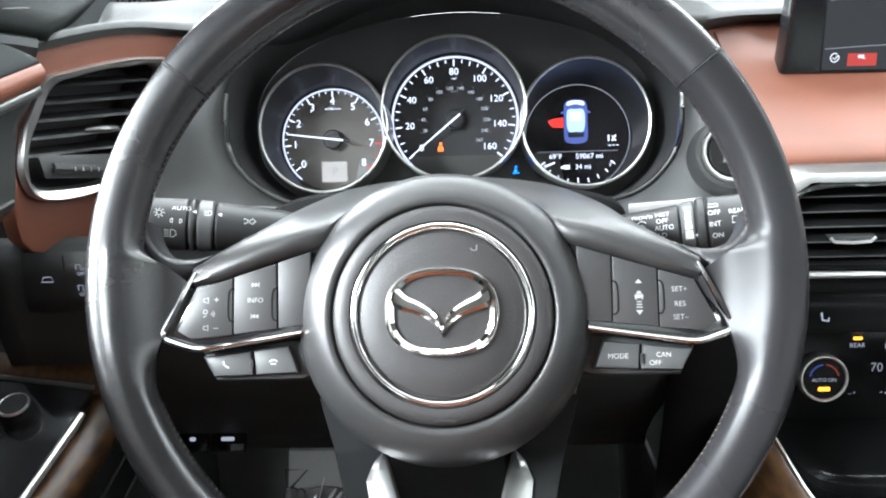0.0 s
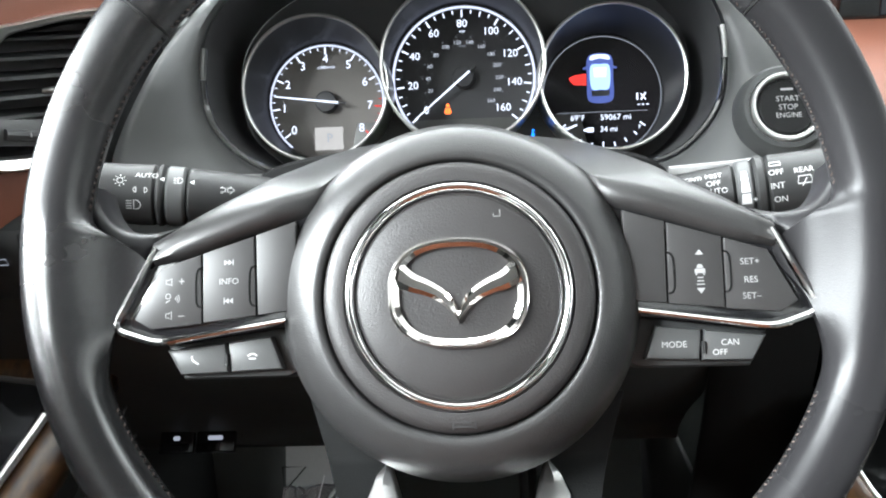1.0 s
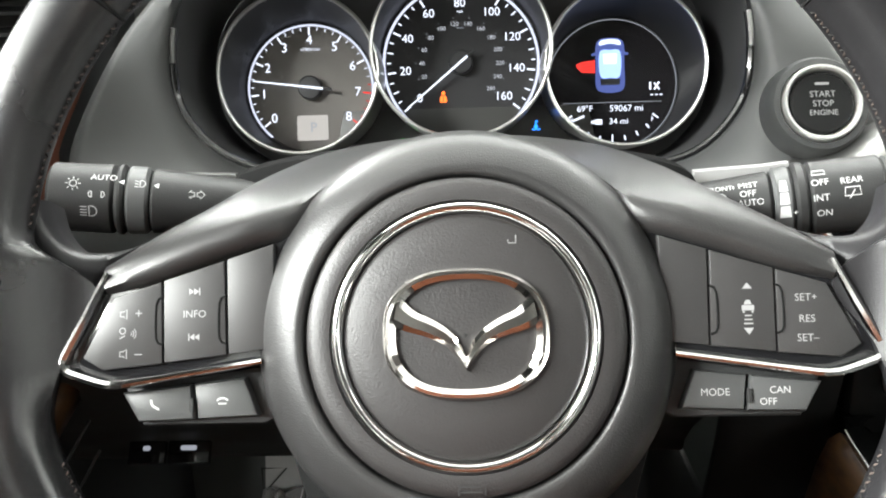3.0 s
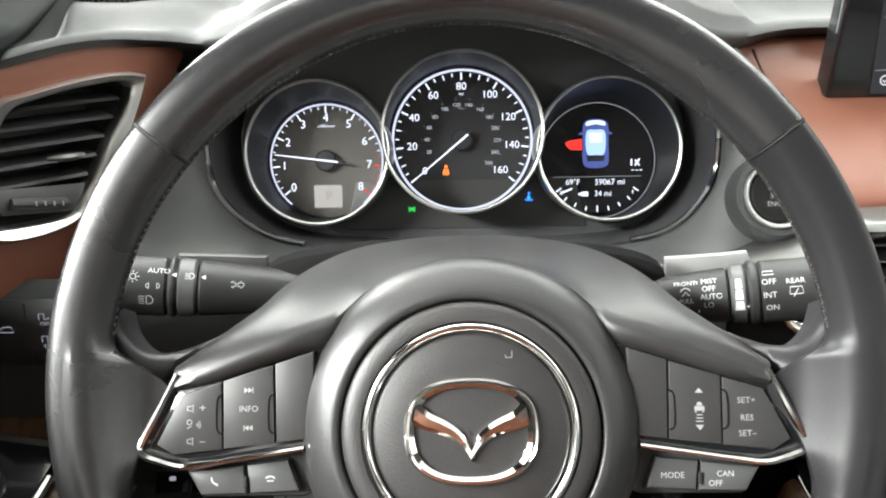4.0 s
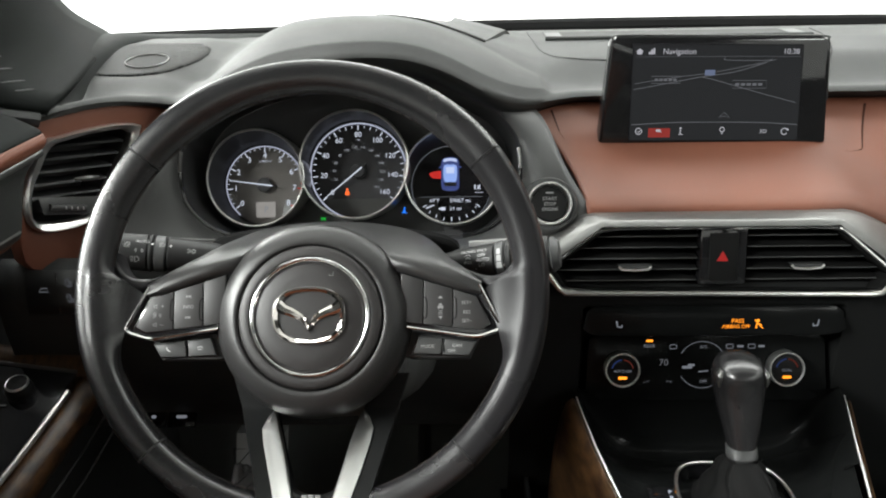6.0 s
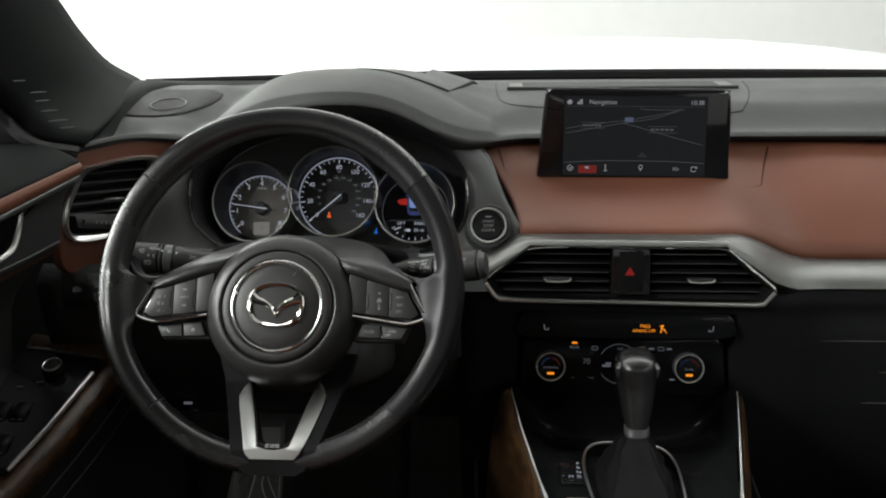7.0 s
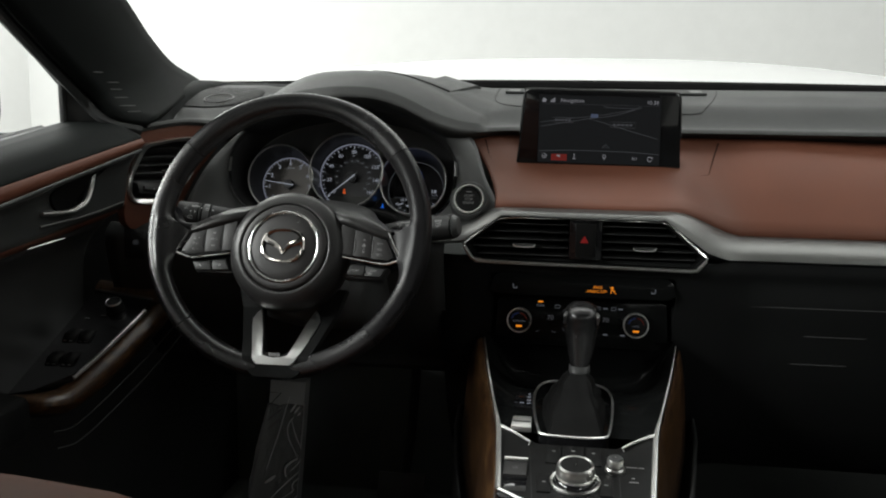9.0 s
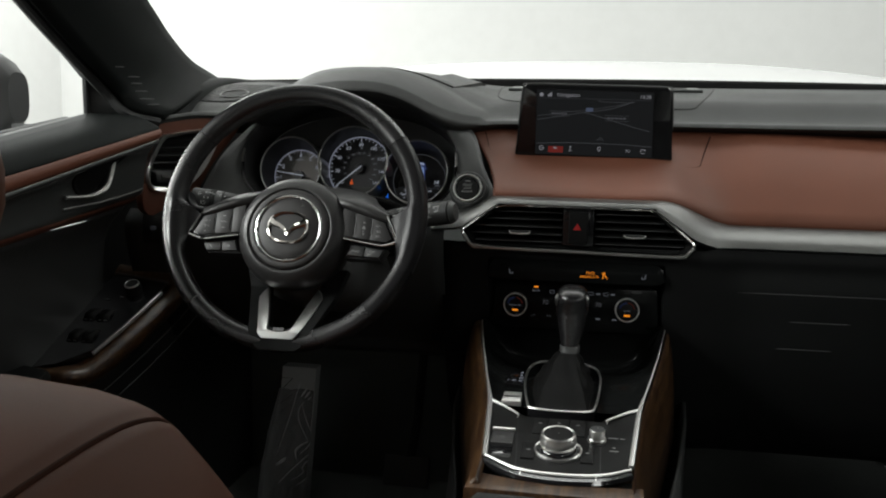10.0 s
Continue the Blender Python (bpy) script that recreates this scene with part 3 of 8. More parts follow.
def icon_speaker(x, y, z, k, bm):
    stroke([(x - 1.0 * k, y + 0.5 * k), (x - 0.3 * k, y + 0.5 * k), (x + 0.4 * k, y + 1.0 * k), (x + 0.4 * k, y - 1.0 * k), (x - 0.3 * k, y - 0.5 * k), (x - 1.0 * k, y - 0.5 * k)], 0.22 * k, z, bm, closed=True)


for s in (1, -1):
    # satin arm over the buttons, one moulding with the shoulder behind the hub
    far = spline([(0.0, 0.0715, -0.098), (-0.030, 0.0700, -0.097), (-0.062, 0.0645, -0.094), (-0.083, 0.0545, -0.084), (-0.095, 0.0430, -0.064), (-0.104, 0.0310, -0.045), (-0.1174, 0.0198, -0.036), (-0.1325, 0.0050, -0.026)], 40)
    crest = spline([(0.0, HV + 0.0772, -0.012), (-0.024, HV + 0.0734, -0.012), (-0.046, HV + 0.0620, -0.011), (-0.060, 0.0245, -0.0005), (-0.075, 0.0190, 0.0040), (-0.090, 0.0140, 0.0048), (-0.111, 0.0063, 0.0046), (-0.1315, -0.0015, 0.0015)], 40)
    dn = spline([(0.0, HV + 0.070, -0.020), (-0.022, HV + 0.066, -0.020), (-0.043, HV + 0.055, -0.020), (-0.060, 0.0135, -0.0030), (-0.076, 0.0085, 0.0010), (-0.092, 0.0035, 0.0020), (-0.112, -0.0032, 0.0020), (-0.1305, -0.0075, 0.0003)], 40)
    rows = []
    for p, q, r in zip(far, crest, dn):
        row = [(s * p[0], p[1] - 0.006, p[2] - 0.004)]
        for k in range(11):
            u = k / 10
            a = mix3(p, q, u)
            f = smooth((-p[0] - 0.055) / 0.040)
            row.append((s * a[0], a[1] + (0.005 * f - 0.003) * math.sin(math.pi * u), a[2] + 0.009 * f * math.sin(math.pi * u)))
        m_ = mix3(q, r, 0.6)
        m1 = mix3(q, r, 0.25)
        row += [(s * m1[0], m1[1], m1[2] + 0.0014), (s * m_[0], m_[1], m_[2] + 0.0022), (s * r[0], r[1] + 0.0006, r[2] + 0.0004), (s * r[0], r[1], r[2] - 0.002), (s * r[0], r[1], -0.022)]
        rows.append(row)
    part("spoke_arm", loft(rows), HUBSKIN, wheel, "satin grey spoke arm", m=WM.copy(), angle=50)
    over = spline([(-0.1600, 0.0300), (-0.1570, 0.0205), (-0.1520, 0.0138), (-0.1455, 0.0100), (-0.1382, 0.0096), (-0.1303, 0.0122), (-0.1231, 0.0158), (-0.1159, 0.0195), (-0.1095, 0.0222)], 30)
    under_ = spline([(-0.1640, 0.0280), (-0.1605, 0.0150), (-0.1545, 0.0040), (-0.1470, -0.0040), (-0.1395, -0.0060), (-0.1335, -0.0010), (-0.1240, 0.0095), (-0.1160, 0.0165), (-0.1088, 0.0214)], 30)
    rows = []
    for k, (p, q) in enumerate(zip(over, under_)):
        d = 0.030 * smooth((k - 11) / 18)
        rows.append([(s * (p[0] + 0.001), p[1] - 0.001, -0.024 - d), (s * p[0], p[1] + 0.0004, -0.014 - d), (s * mix3(p, q, 0.08)[0], mix3(p, q, 0.08)[1], -0.0065 - d), (s * mix3(p, q, 0.30)[0], mix3(p, q, 0.30)[1], -0.0018 - 0.85 * d), (s * mix3(p, q, 0.65)[0], mix3(p, q, 0.65)[1], -0.0010 - 0.8 * d), (s * q[0], q[1], -0.0020 - 0.75 * d), (s * q[0], q[1], -0.020 - d)])
    part("leather_fold", loft(rows, caps=True), WEBLEATHER, wheel, "black leather drawn in to the spoke", m=WM.copy(), angle=60)
    base = [(-0.060, 0.020), (-0.086, 0.012), (-0.1285, -0.001), (-0.1466, -0.0328), (-0.128, -0.0400), (-0.0744, -0.0320), (-0.060, -0.032)]
    panel = part("button_panel", slab(mirror_x(base, s), -0.020, 0.0, 0.001), PIANO, wheel, "gloss black button surround", m=WM.copy())
    # chrome edge
    edge = [(s * x, y, 0.0008) for x, y in poly([(-0.1300, 0.0005), (-0.1375, -0.0150), (-0.1453, -0.0300), (-0.1461, -0.0322), (-0.1453, -0.0341), (-0.1425, -0.0356), (-0.1335, -0.0386), (-0.1300, -0.0395), (-0.1265, -0.0398), (-0.1225, -0.0395), (-0.0735, -0.0322)], 60)]
    part("chrome_edge", tube([(p[0], p[1], p[2] + 0.0012) for p in edge], [0.0012 + 0.0007 * math.sin(math.pi * min(1, i / 40)) for i in range(60)], 8, up=(0, 0, 1), flat=1.3), CHROME, panel, "chrome strip", m=WM.copy())
    buttons = {
        "outer": [(-0.1275, -0.0085), (-0.1099, -0.0030), (-0.1095, -0.0325), (-0.1312, -0.0345), (-0.1385, -0.0300)],
        "middle": [(-0.1092, -0.0026), (-0.0870, 0.0042), (-0.0862, -0.0298), (-0.1089, -0.0322)],
        "inner": [(-0.0862, 0.0046), (-0.0690, 0.0100), (-0.0690, -0.0278), (-0.0855, -0.0296)],
    }
    made = {}
    for key, outline in buttons.items():
        bm = slab(mirror_x(outline, s), -0.008, 0.0026, 0.0007)
        made[key] = part("button", bm, BUTTON, panel, m=WM.copy())
    # pressed grips between the buttons
    for gx in (-0.1096, -0.0866):
        part("button_grip", tube([(s * (gx + dx), y, 0.0026) for dx, y in ((0.0004, -0.0085), (-0.0014, -0.0092), (-0.0022, -0.0112), (-0.0024, -0.0150), (-0.0024, -0.0200), (-0.0022, -0.0235), (-0.0014, -0.0252), (0.0004, -0.0258))], 0.00042, 6), GAPBLACK, panel, m=WM.copy())
    low = [(-0.1278, -0.0432), (-0.1020, -0.0404), (-0.1005, -0.0535), (-0.1215, -0.0540)], [(-0.1010, -0.0403), (-0.0820, -0.0382), (-0.0765, -0.0525), (-0.0995, -0.0534)]
    lows = []
    for o in low:
        lows.append(part("lower_button", slab(mirror_x(o, s), -0.018, -0.0062, 0.0022), SATIN, wheel, "small satin grey button", m=WM.copy()))
    part("button_grip", tube([(s * -0.1012, y, -0.0062) for y in np.linspace(-0.0455, -0.0505, 5)], 0.0010, 6), ENGRAVE, wheel, m=WM.copy())
    under = [(-0.1300, -0.0405), (-0.0700, -0.0330), (-0.0660, -0.0520), (-0.0760, -0.0560), (-0.1220, -0.0560)]
    part("spoke_underside", slab(mirror_x(under, s), -0.030, -0.0120, 0.003), HARD, wheel, m=WM.copy())
    z = 0.00265
    if s > 0:
        bm = bmesh.new()
        for y, sign in ((-0.0145, "+"), (-0.0288, "–")):
            icon_speaker(-0.1232, y, z, 0.0017, bm)
            text(sign, 0.0036, -0.1182, y, z, bm)
        stroke(circle_pts(-0.1240, -0.0205, 0.0011, 9), 0.0004, z, bm)
        stroke([(-0.1250, -0.0232), (-0.1232, -0.0222)], 0.0004, z, bm)
        for k in range(3):
            stroke(circle_pts(-0.1215, -0.0216, 0.0008 + 0.0008 * k, 6, -45, 45), 0.0003, z, bm)
        part("button_print", bm, DIMPRINT, made["outer"], "grey volume symbols", smooth=False, m=WM.copy())
        bm = text("INFO", 0.0026, -0.0978, -0.0150, z)
        for y, d in ((-0.0068, 1), (-0.0232, -1)):
            for k in range(2):
                x0 = -0.0998 + 0.0018 * k if d > 0 else -0.0960 - 0.0018 * k
                flat([(x0, y - 0.0012), (x0 + d * 0.0018, y), (x0, y + 0.0012)], z, bm)
            xe = -0.0960 if d > 0 else -0.0998
            stroke([(xe, y - 0.0013), (xe, y + 0.0013)], 0.0004, z, bm)
        part("button_print", bm, DIMPRINT, made["middle"], "grey track lettering", smooth=False, m=WM.copy())
        bm = stroke(spline([(-0.1165, -0.0458), (-0.1160, -0.0478), (-0.1135, -0.0494)], 7), 0.0008, -0.00615)
        part("button_print", bm, PRINT, lows[0], "white handset symbol", smooth=False, m=WM.copy())
        bm = stroke(circle_pts(-0.0900, -0.0468, 0.0020, 9, 10, 170, 0.0012), 0.0007, -0.00615)
        stroke([(-0.0915, -0.0476), (-0.0885, -0.0476)], 0.0006, -0.00615, bm)
        part("button_print", bm, PRINT, lows[1], "white handset symbol", smooth=False, m=WM.copy())
    else:
        bm = bmesh.new()
        for y, w in ((-0.0135, "SET+"), (-0.0210, "RES"), (-0.0277, "SET–")):
            text(w, 0.0026, 0.1200, y, z, bm)
        part("button_print", bm, DIMPRINT, made["outer"], "grey speed lettering", smooth=False, m=WM.copy())
        bm = flat([(0.0978, -0.0100), (0.1014, -0.0100), (0.0996, -0.0078)], z)
        flat([(0.0978, -0.0238), (0.0996, -0.0262), (0.1014, -0.0238)], z, bm)
        flat([(0.0982, -0.0156), (0.1010, -0.0156), (0.1004, -0.0140), (0.0988, -0.0140)], z, bm)
        flat([(0.0974, -0.0177), (0.1018, -0.0177), (0.1018, -0.0158), (0.0974, -0.0158)], z, bm)
        for xx in (0.0977, 0.1008):
            flat([(xx, -0.0185), (xx + 0.0007, -0.0185), (xx + 0.0007, -0.0178), (xx, -0.0178)], z, bm)
        for k in range(3):
            stroke([(0.0984 - 0.0002 * k, -0.0195 - 0.0014 * k), (0.1008 + 0.0002 * k, -0.0195 - 0.0014 * k)], 0.0005, z, bm)
        part("button_print", bm, DIMPRINT, made["middle"], "grey distance symbols", smooth=False, m=WM.copy())
        part("button_print", text("MODE", 0.0026, 0.0890, -0.0467, -0.0061), PRINT, lows[1], "white lettering", smooth=False, m=WM.copy())
        bm = text("CAN", 0.0025, 0.1122, -0.0462, -0.0061)
        text("OFF", 0.0025, 0.1078, -0.0503, -0.0061, bm)
        part("button_print", bm, PRINT, lows[0], "white lettering", smooth=False, m=WM.copy())

# lower spoke: dark frame with a silver V, its foot lying over the rim
def vee_leg(outer_pts, inner_pts, n_top, depth, lift, s, k=60):
    """A leg between two edges given as (y, x), set deep at the hub and rising to its foot."""
    ys = np.linspace(outer_pts[0][0], outer_pts[-1][0], k)
    rows = []
    for y in ys:
        xo = float(np.interp(-y, [-p[0] for p in outer_pts], [p[1] for p in outer_pts]))
        xi = float(np.interp(-y, [-p[0] for p in inner_pts], [p[1] for p in inner_pts]))
        n = n_top + lift * min(1.0, max(0.0, (-0.094 - y) / 0.068)) ** 1.1
        shift = 0.0030 * smooth((-0.094 - y) / 0.068)
        b = min(0.0013, 0.3 * abs(xi - xo))
        e = b if xi < -0.0005 else 0.0
        ridge = 0.0022 if depth < 0.01 and xi < -0.0005 else 0.0
        xm = xo + 0.42 * (xi - xo)
        rows.append([(s * x + shift, y, z) for x, z in ((xo, n - depth), (xo, n - b - ridge), (xo + 0.3 * b, n - 0.3 * b - 0.8 * ridge), (xm, n), (xi - e, n - 0.15 * ridge), (xi - 0.3 * e, n - 0.3 * e - 0.3 * ridge), (xi, n - e - ridge), (xi, n - depth))])
    return loft(rows, caps=True)


for s in (1, -1):
    leg = vee_leg([(-0.066, -0.072), (-0.096, -0.063), (-0.140, -0.049), (-0.172, -0.039), (-0.182, -0.031), (-0.1865, -0.024)], [(-0.066, -0.040), (-0.092, -0.037), (-0.125, -0.0265), (-0.155, -0.0152), (-0.158, -0.008), (-0.159, 0.0), (-0.1865, 0.0)], -0.0385, 0.016, 0.0495, s)
    part("lower_spoke", leg, LOWERBLACK, wheel, "dark lower spoke", m=WM.copy(), angle=50)
    vee = vee_leg([(-0.0955, -0.0362), (-0.101, -0.0410), (-0.110, -0.0446), (-0.120, -0.0425), (-0.140, -0.0362), (-0.160, -0.0292), (-0.167, -0.0262), (-0.1715, -0.0215)], [(-0.0955, -0.0360), (-0.0985, -0.0335), (-0.120, -0.0262), (-0.143, -0.0196), (-0.1600, -0.0150), (-0.1625, -0.006), (-0.1630, 0.0), (-0.1715, 0.0)], -0.0345, 0.006, 0.0490, s, 90)
    part("silver_spoke", vee, VSILVER, wheel, "brushed silver V trim", m=WM.copy(), angle=25)
bm = bmesh.new()
for i in range(3):
    box(-0.0042 + 0.005 * i, -0.0002 + 0.005 * i, -0.1610, -0.1570, 0.0105, 0.0125, 0.0002, bm)
part("airbag_print", bm, DIMPRINT, wheel, "raised illegible lettering", m=WM.copy())

# ---- column shroud and stalks ----
column = thing("steering_column", (0, 0.7, 0.6), "dark plastic steering column shroud behind the wheel", "steering column")
CM = fr((0, 0.4635, 0.718), 22.3)
def colrow(w, h, c, n, k=28):
    return [(w * math.copysign(abs(math.cos(2 * math.pi * j / k)) ** 0.7, math.cos(2 * math.pi * j / k)), c + h * math.copysign(abs(math.sin(2 * math.pi * j / k)) ** 0.7, math.sin(2 * math.pi * j / k)), n) for j in range(k)]
part("column_shroud", loft([colrow(0.052, 0.050, HV - 0.004, -0.050), colrow(0.070, 0.058, HV - 0.012, -0.066), colrow(0.078, 0.062, HV - 0.016, -0.10), colrow(0.085, 0.058, HV - 0.012, -0.20), colrow(0.09, 0.055, HV, -0.30)], close_u=True, caps=True), SATIN, column, m=CM)

# black block added between wheel and cluster, in place of a shaded cavity
rows = []
for y, k, dz in ((0.584, 0.97, -0.006), (0.588, 1.0, 0.0), (0.603, 1.0, 0.0), (0.609, 0.98, -0.010), (0.640, 0.96, -0.060)):
    half = spline([(0.119, 0.655), (0.121, 0.690), (0.120, 0.716), (0.115, 0.7270), (0.090, 0.7345), (0.045, 0.7390), (0.0, 0.7400)], 16)
    rows.append([(-x * k, y, max(z + dz, 0.640)) for x, z in half] + [(x * k * 0.95, y, max(z + dz - 0.002, 0.640)) for x, z in half[-2::-1]])
part("dark_gap_block", loft(rows, caps=True), GAPBLACK, column, "black block standing in for a shaded cavity", angle=40)
def stalk(name, label, p0, p1, rings):
    th = thing(name, p0, label, "stalk")
    a, b = Vector(p0), Vector(p1)
    d = (b - a).normalized()
    up = Vector((0, 0.35, 1))
    up = (up - d * up.dot(d)).normalized()
    out = d.cross(up)
    if out.y > 0:
        out = -out
    m = Matrix((( *up.cross(d), 0), (*up, 0), (*d, 0), (0, 0, 0, 1))).transposed()
    m = Matrix.Translation(a) @ m
    L = (b - a).length
    for i, (z0, z1, r0, r1, nm, mt) in enumerate(rings):
        e = 0.0016
        pr = [(0.001, z0), (r0 - e, z0), (r0, z0 + e), (r1, z1 - e), (r1 - e, z1), (0.001, z1)]
        part(nm, lathe(pr, 40), mt, th, m=m.copy(), angle=40)
    return th, m


lstalk, _ = stalk("light_stalk", "black light and indicator stalk with white symbols", (-0.100, 0.588, 0.7125), (-0.197, 0.570, 0.7245),
                  [(-0.01, 0.0545, 0.0118, 0.0158, "arm", STALKBLACK), (0.0550, 0.0658, 0.0163, 0.0166, "fog_ring", SATIN), (0.0660, 0.0705, 0.0172, 0.0172, "collar", STALKBLACK), (0.0708, 0.101, 0.0168, 0.0164, "light_knob", STALKBLACK)])
rstalk, _ = stalk("wiper_stalk", "black wiper stalk with white lettering", (0.100, 0.588, 0.7035), (0.200, 0.570, 0.7175),
                  [(-0.01, 0.0486, 0.0120, 0.0154, "arm", STALKBLACK), (0.0490, 0.0580, 0.0166, 0.0170, "speed_ring", SATIN), (0.0583, 0.0645, 0.0180, 0.0180, "collar", STALKBLACK), (0.0648, 0.098, 0.0176, 0.0172, "wiper_knob", STALKBLACK), (0.0982, 0.106, 0.0165, 0.0135, "end_cap", SATIN)])


def wrap_print(th, name, bm, origin, d, r, material, label):
    """Bends flat print round a stalk. x runs along the picture, y up, both from the stalk's own axis point."""
    o, d = Vector(origin), Vector(d).normalized()
    if d.x < 0:
        d = -d
    up = Vector((0, 0.10, 1))
    up = (up - d * up.dot(d)).normalized()
    out = d.cross(up)
    if out.y > 0:
        out = -out
    # the driver looks down on the stalk: the print's middle line sits above the axis
    mid = radians(14)
    for v in bm.verts:
        a = v.co.y / r + mid
        v.co = o + d * v.co.x + (out * math.cos(a) + up * math.sin(a)) * (r + 0.0003)
    part(name, bm, material, th, label, smooth=False)


o = Vector((-0.100, 0.588, 0.7125))
dl = (Vector((-0.197, 0.570, 0.7245)) - o).normalized()
def at_l(s):
    return o + dl * s
bm = text("AUTO", 0.0030, 0.0100, 0.0085, 0)
stroke(circle_pts(-0.0035, 0.0048, 0.0016, 13), 0.0004, 0, bm)
for k in range(8):
    a = radians(45 * k)
    stroke([(-0.0035 + 0.0023 * math.cos(a), 0.0048 + 0.0023 * math.sin(a)), (-0.0035 + 0.0034 * math.cos(a), 0.0048 + 0.0034 * math.sin(a))], 0.0004, 0, bm)
for sx in (-1, 1):
    stroke(circle_pts(0.0072 + sx * 0.0022, 0.0000, 0.0014, 8, 90 if sx < 0 else -90, 270 if sx < 0 else 90), 0.0004, 0, bm)
    stroke([(0.0072 + sx * 0.0022, -0.0014), (0.0072 + sx * 0.0022, 0.0014)], 0.0004, 0, bm)
stroke(circle_pts(0.0050, -0.0080, 0.0025, 9, -90, 90) + [(0.0040, -0.0055), (0.0040, -0.0105)], 0.00045, 0, bm, closed=True)
for k in range(4):
    stroke([(0.0000, -0.0060 - 0.0014 * k), (0.0030, -0.0060 - 0.0014 * k)], 0.0004, 0, bm)
wrap_print(lstalk, "knob_print", bm, at_l(0.0850), dl, 0.0167, PRINT, "white light symbols")
bm = flat([(0.0008, 0.0065), (0.0034, 0.0078), (0.0034, 0.0052)], 0)
bm2 = stroke(circle_pts(0.0012, 0.0062, 0.0017, 8, -90, 90) + [(0.0004, 0.0079), (0.0004, 0.0045)], 0.0004, 0, closed=True)
for k in range(3):
    stroke([(-0.0020, 0.0076 - 0.0014 * k), (-0.0002, 0.0072 - 0.0014 * k)], 0.0004, 0, bm2)
wrap_print(lstalk, "knob_print", bm, at_l(0.0690), dl, 0.0172, PRINT, "white pointer")
wrap_print(lstalk, "ring_print", bm2, at_l(0.0590), dl, 0.0166, PRINT, "white fog lamp symbol")
bm = bmesh.new()
flat([(-0.0030, 0.0058), (-0.0006, 0.0072), (-0.0006, 0.0044)], 0, bm)
wrap_print(lstalk, "arm_print", bm, at_l(0.0495), dl, 0.0155, PRINT, "white pointer")
bm = bmesh.new()
for sx in (-1, 1):
    stroke([(sx * 0.0006, 0.0034), (sx * 0.0020, 0.0034), (sx * 0.0020, 0.0044), (sx * 0.0042, 0.0024), (sx * 0.0020, 0.0004), (sx * 0.0020, 0.0014), (sx * 0.0006, 0.0014)], 0.0004, 0, bm, closed=True)
wrap_print(lstalk, "arm_print", bm, at_l(0.0330), dl, 0.0144, PRINT, "white indicator arrows")

o2 = Vector((0.100, 0.588, 0.7035))
dr = (Vector((0.200, 0.570, 0.7175)) - o2).normalized()
bm = text("OFF", 0.0031, -0.006, 0.0052, 0)
text("INT", 0.0031, -0.006, -0.0020, 0, bm)
text("ON", 0.0031, -0.0050, -0.0092, 0, bm)
text("REAR", 0.0029, 0.0075, 0.0048, 0, bm)
stroke([(0.0045, 0.0016), (0.0105, 0.0016), (0.0110, -0.0022), (0.0040, -0.0022)], 0.0005, 0, bm, closed=True)
stroke([(0.0060, -0.0035), (0.0085, 0.0005)], 0.0005, 0, bm)
stroke([(-0.0085, 0.0118), (-0.0035, 0.0118), (-0.0030, 0.0095), (-0.0090, 0.0095)], 0.0005, 0, bm, closed=True)
flat([(-0.0150, 0.0065), (-0.0150, 0.0035), (-0.0118, 0.0050)], 0, bm)
wrap_print(rstalk, "knob_print", bm, o2 + dr * 0.0750, dr, 0.0176, PRINT, "white wiper lettering")
bm = bmesh.new()
for k in range(3):
    flat([(-0.0016 - 0.0004 * k, 0.0085 - 0.0062 * k), (0.0012 + 0.0003 * k, 0.0085 - 0.0062 * k), (0.0016 + 0.0003 * k, 0.0030 - 0.0062 * k), (-0.0022 - 0.0004 * k, 0.0030 - 0.0062 * k)], 0, bm)
text("+", 0.0030, 0.0040, -0.0075, 0, bm)
wrap_print(rstalk, "ring_print", bm, o2 + dr * 0.0535, dr, 0.0169, PRINT, "white speed bars")
bm = text("MIST", 0.0030, 0.0045, 0.0085, 0)
text("OFF", 0.0030, 0.0040, 0.0040, 0, bm)
text("AUTO", 0.0030, 0.0050, -0.0004, 0, bm)
text("LO", 0.0030, 0.0035, -0.0050, 0, bm)
text("FRONT", 0.0026, -0.0085, 0.0080, 0, bm)
text("PULL", 0.0024, -0.0085, -0.0020, 0, bm)
stroke(circle_pts(-0.0085, 0.0025, 0.0028, 9, 20, 160), 0.0005, 0, bm)
stroke([(-0.0105, 0.0010), (-0.0085, 0.0030), (-0.0065, 0.0010)], 0.0005, 0, bm)
stroke([(-0.0020, 0.0090), (-0.0020, -0.0090)], 0.0006, 0, bm)
wrap_print(rstalk, "arm_print", bm, o2 + dr * 0.0335, dr, 0.0149, PRINT, "white wiper lettering")

# ---- instrument cluster ----
KM = fr((0, 0.795, 0.7655), 13)
cluster = thing("instrument_cluster", (0, 0.79, 0.69), "lit instrument cluster with three round gauges", "instrument cluster")
bowl_out = spline([(-0.184, -0.012), (-0.172, -0.046), (-0.135, -0.072), (-0.07, -0.080), (0.0, -0.081), (0.07, -0.080), (0.135, -0.073), (0.168, -0.046), (0.178, -0.012), (0.172, 0.030), (0.140, 0.064), (0.08, 0.088), (0.0, 0.097), (-0.08, 0.088), (-0.145, 0.064), (-0.178, 0.030)], 96, closed=True)
bowl_out = [(x, y - 0.0026) for x, y in bowl_out]
rows = [[(x * k, (y - 0.005) * k + 0.005, n) for x, y in bowl_out] for k, n in ((1.0, 0.0707), (0.985, 0.064), (0.965, 0.030), (0.955, 0.0))]
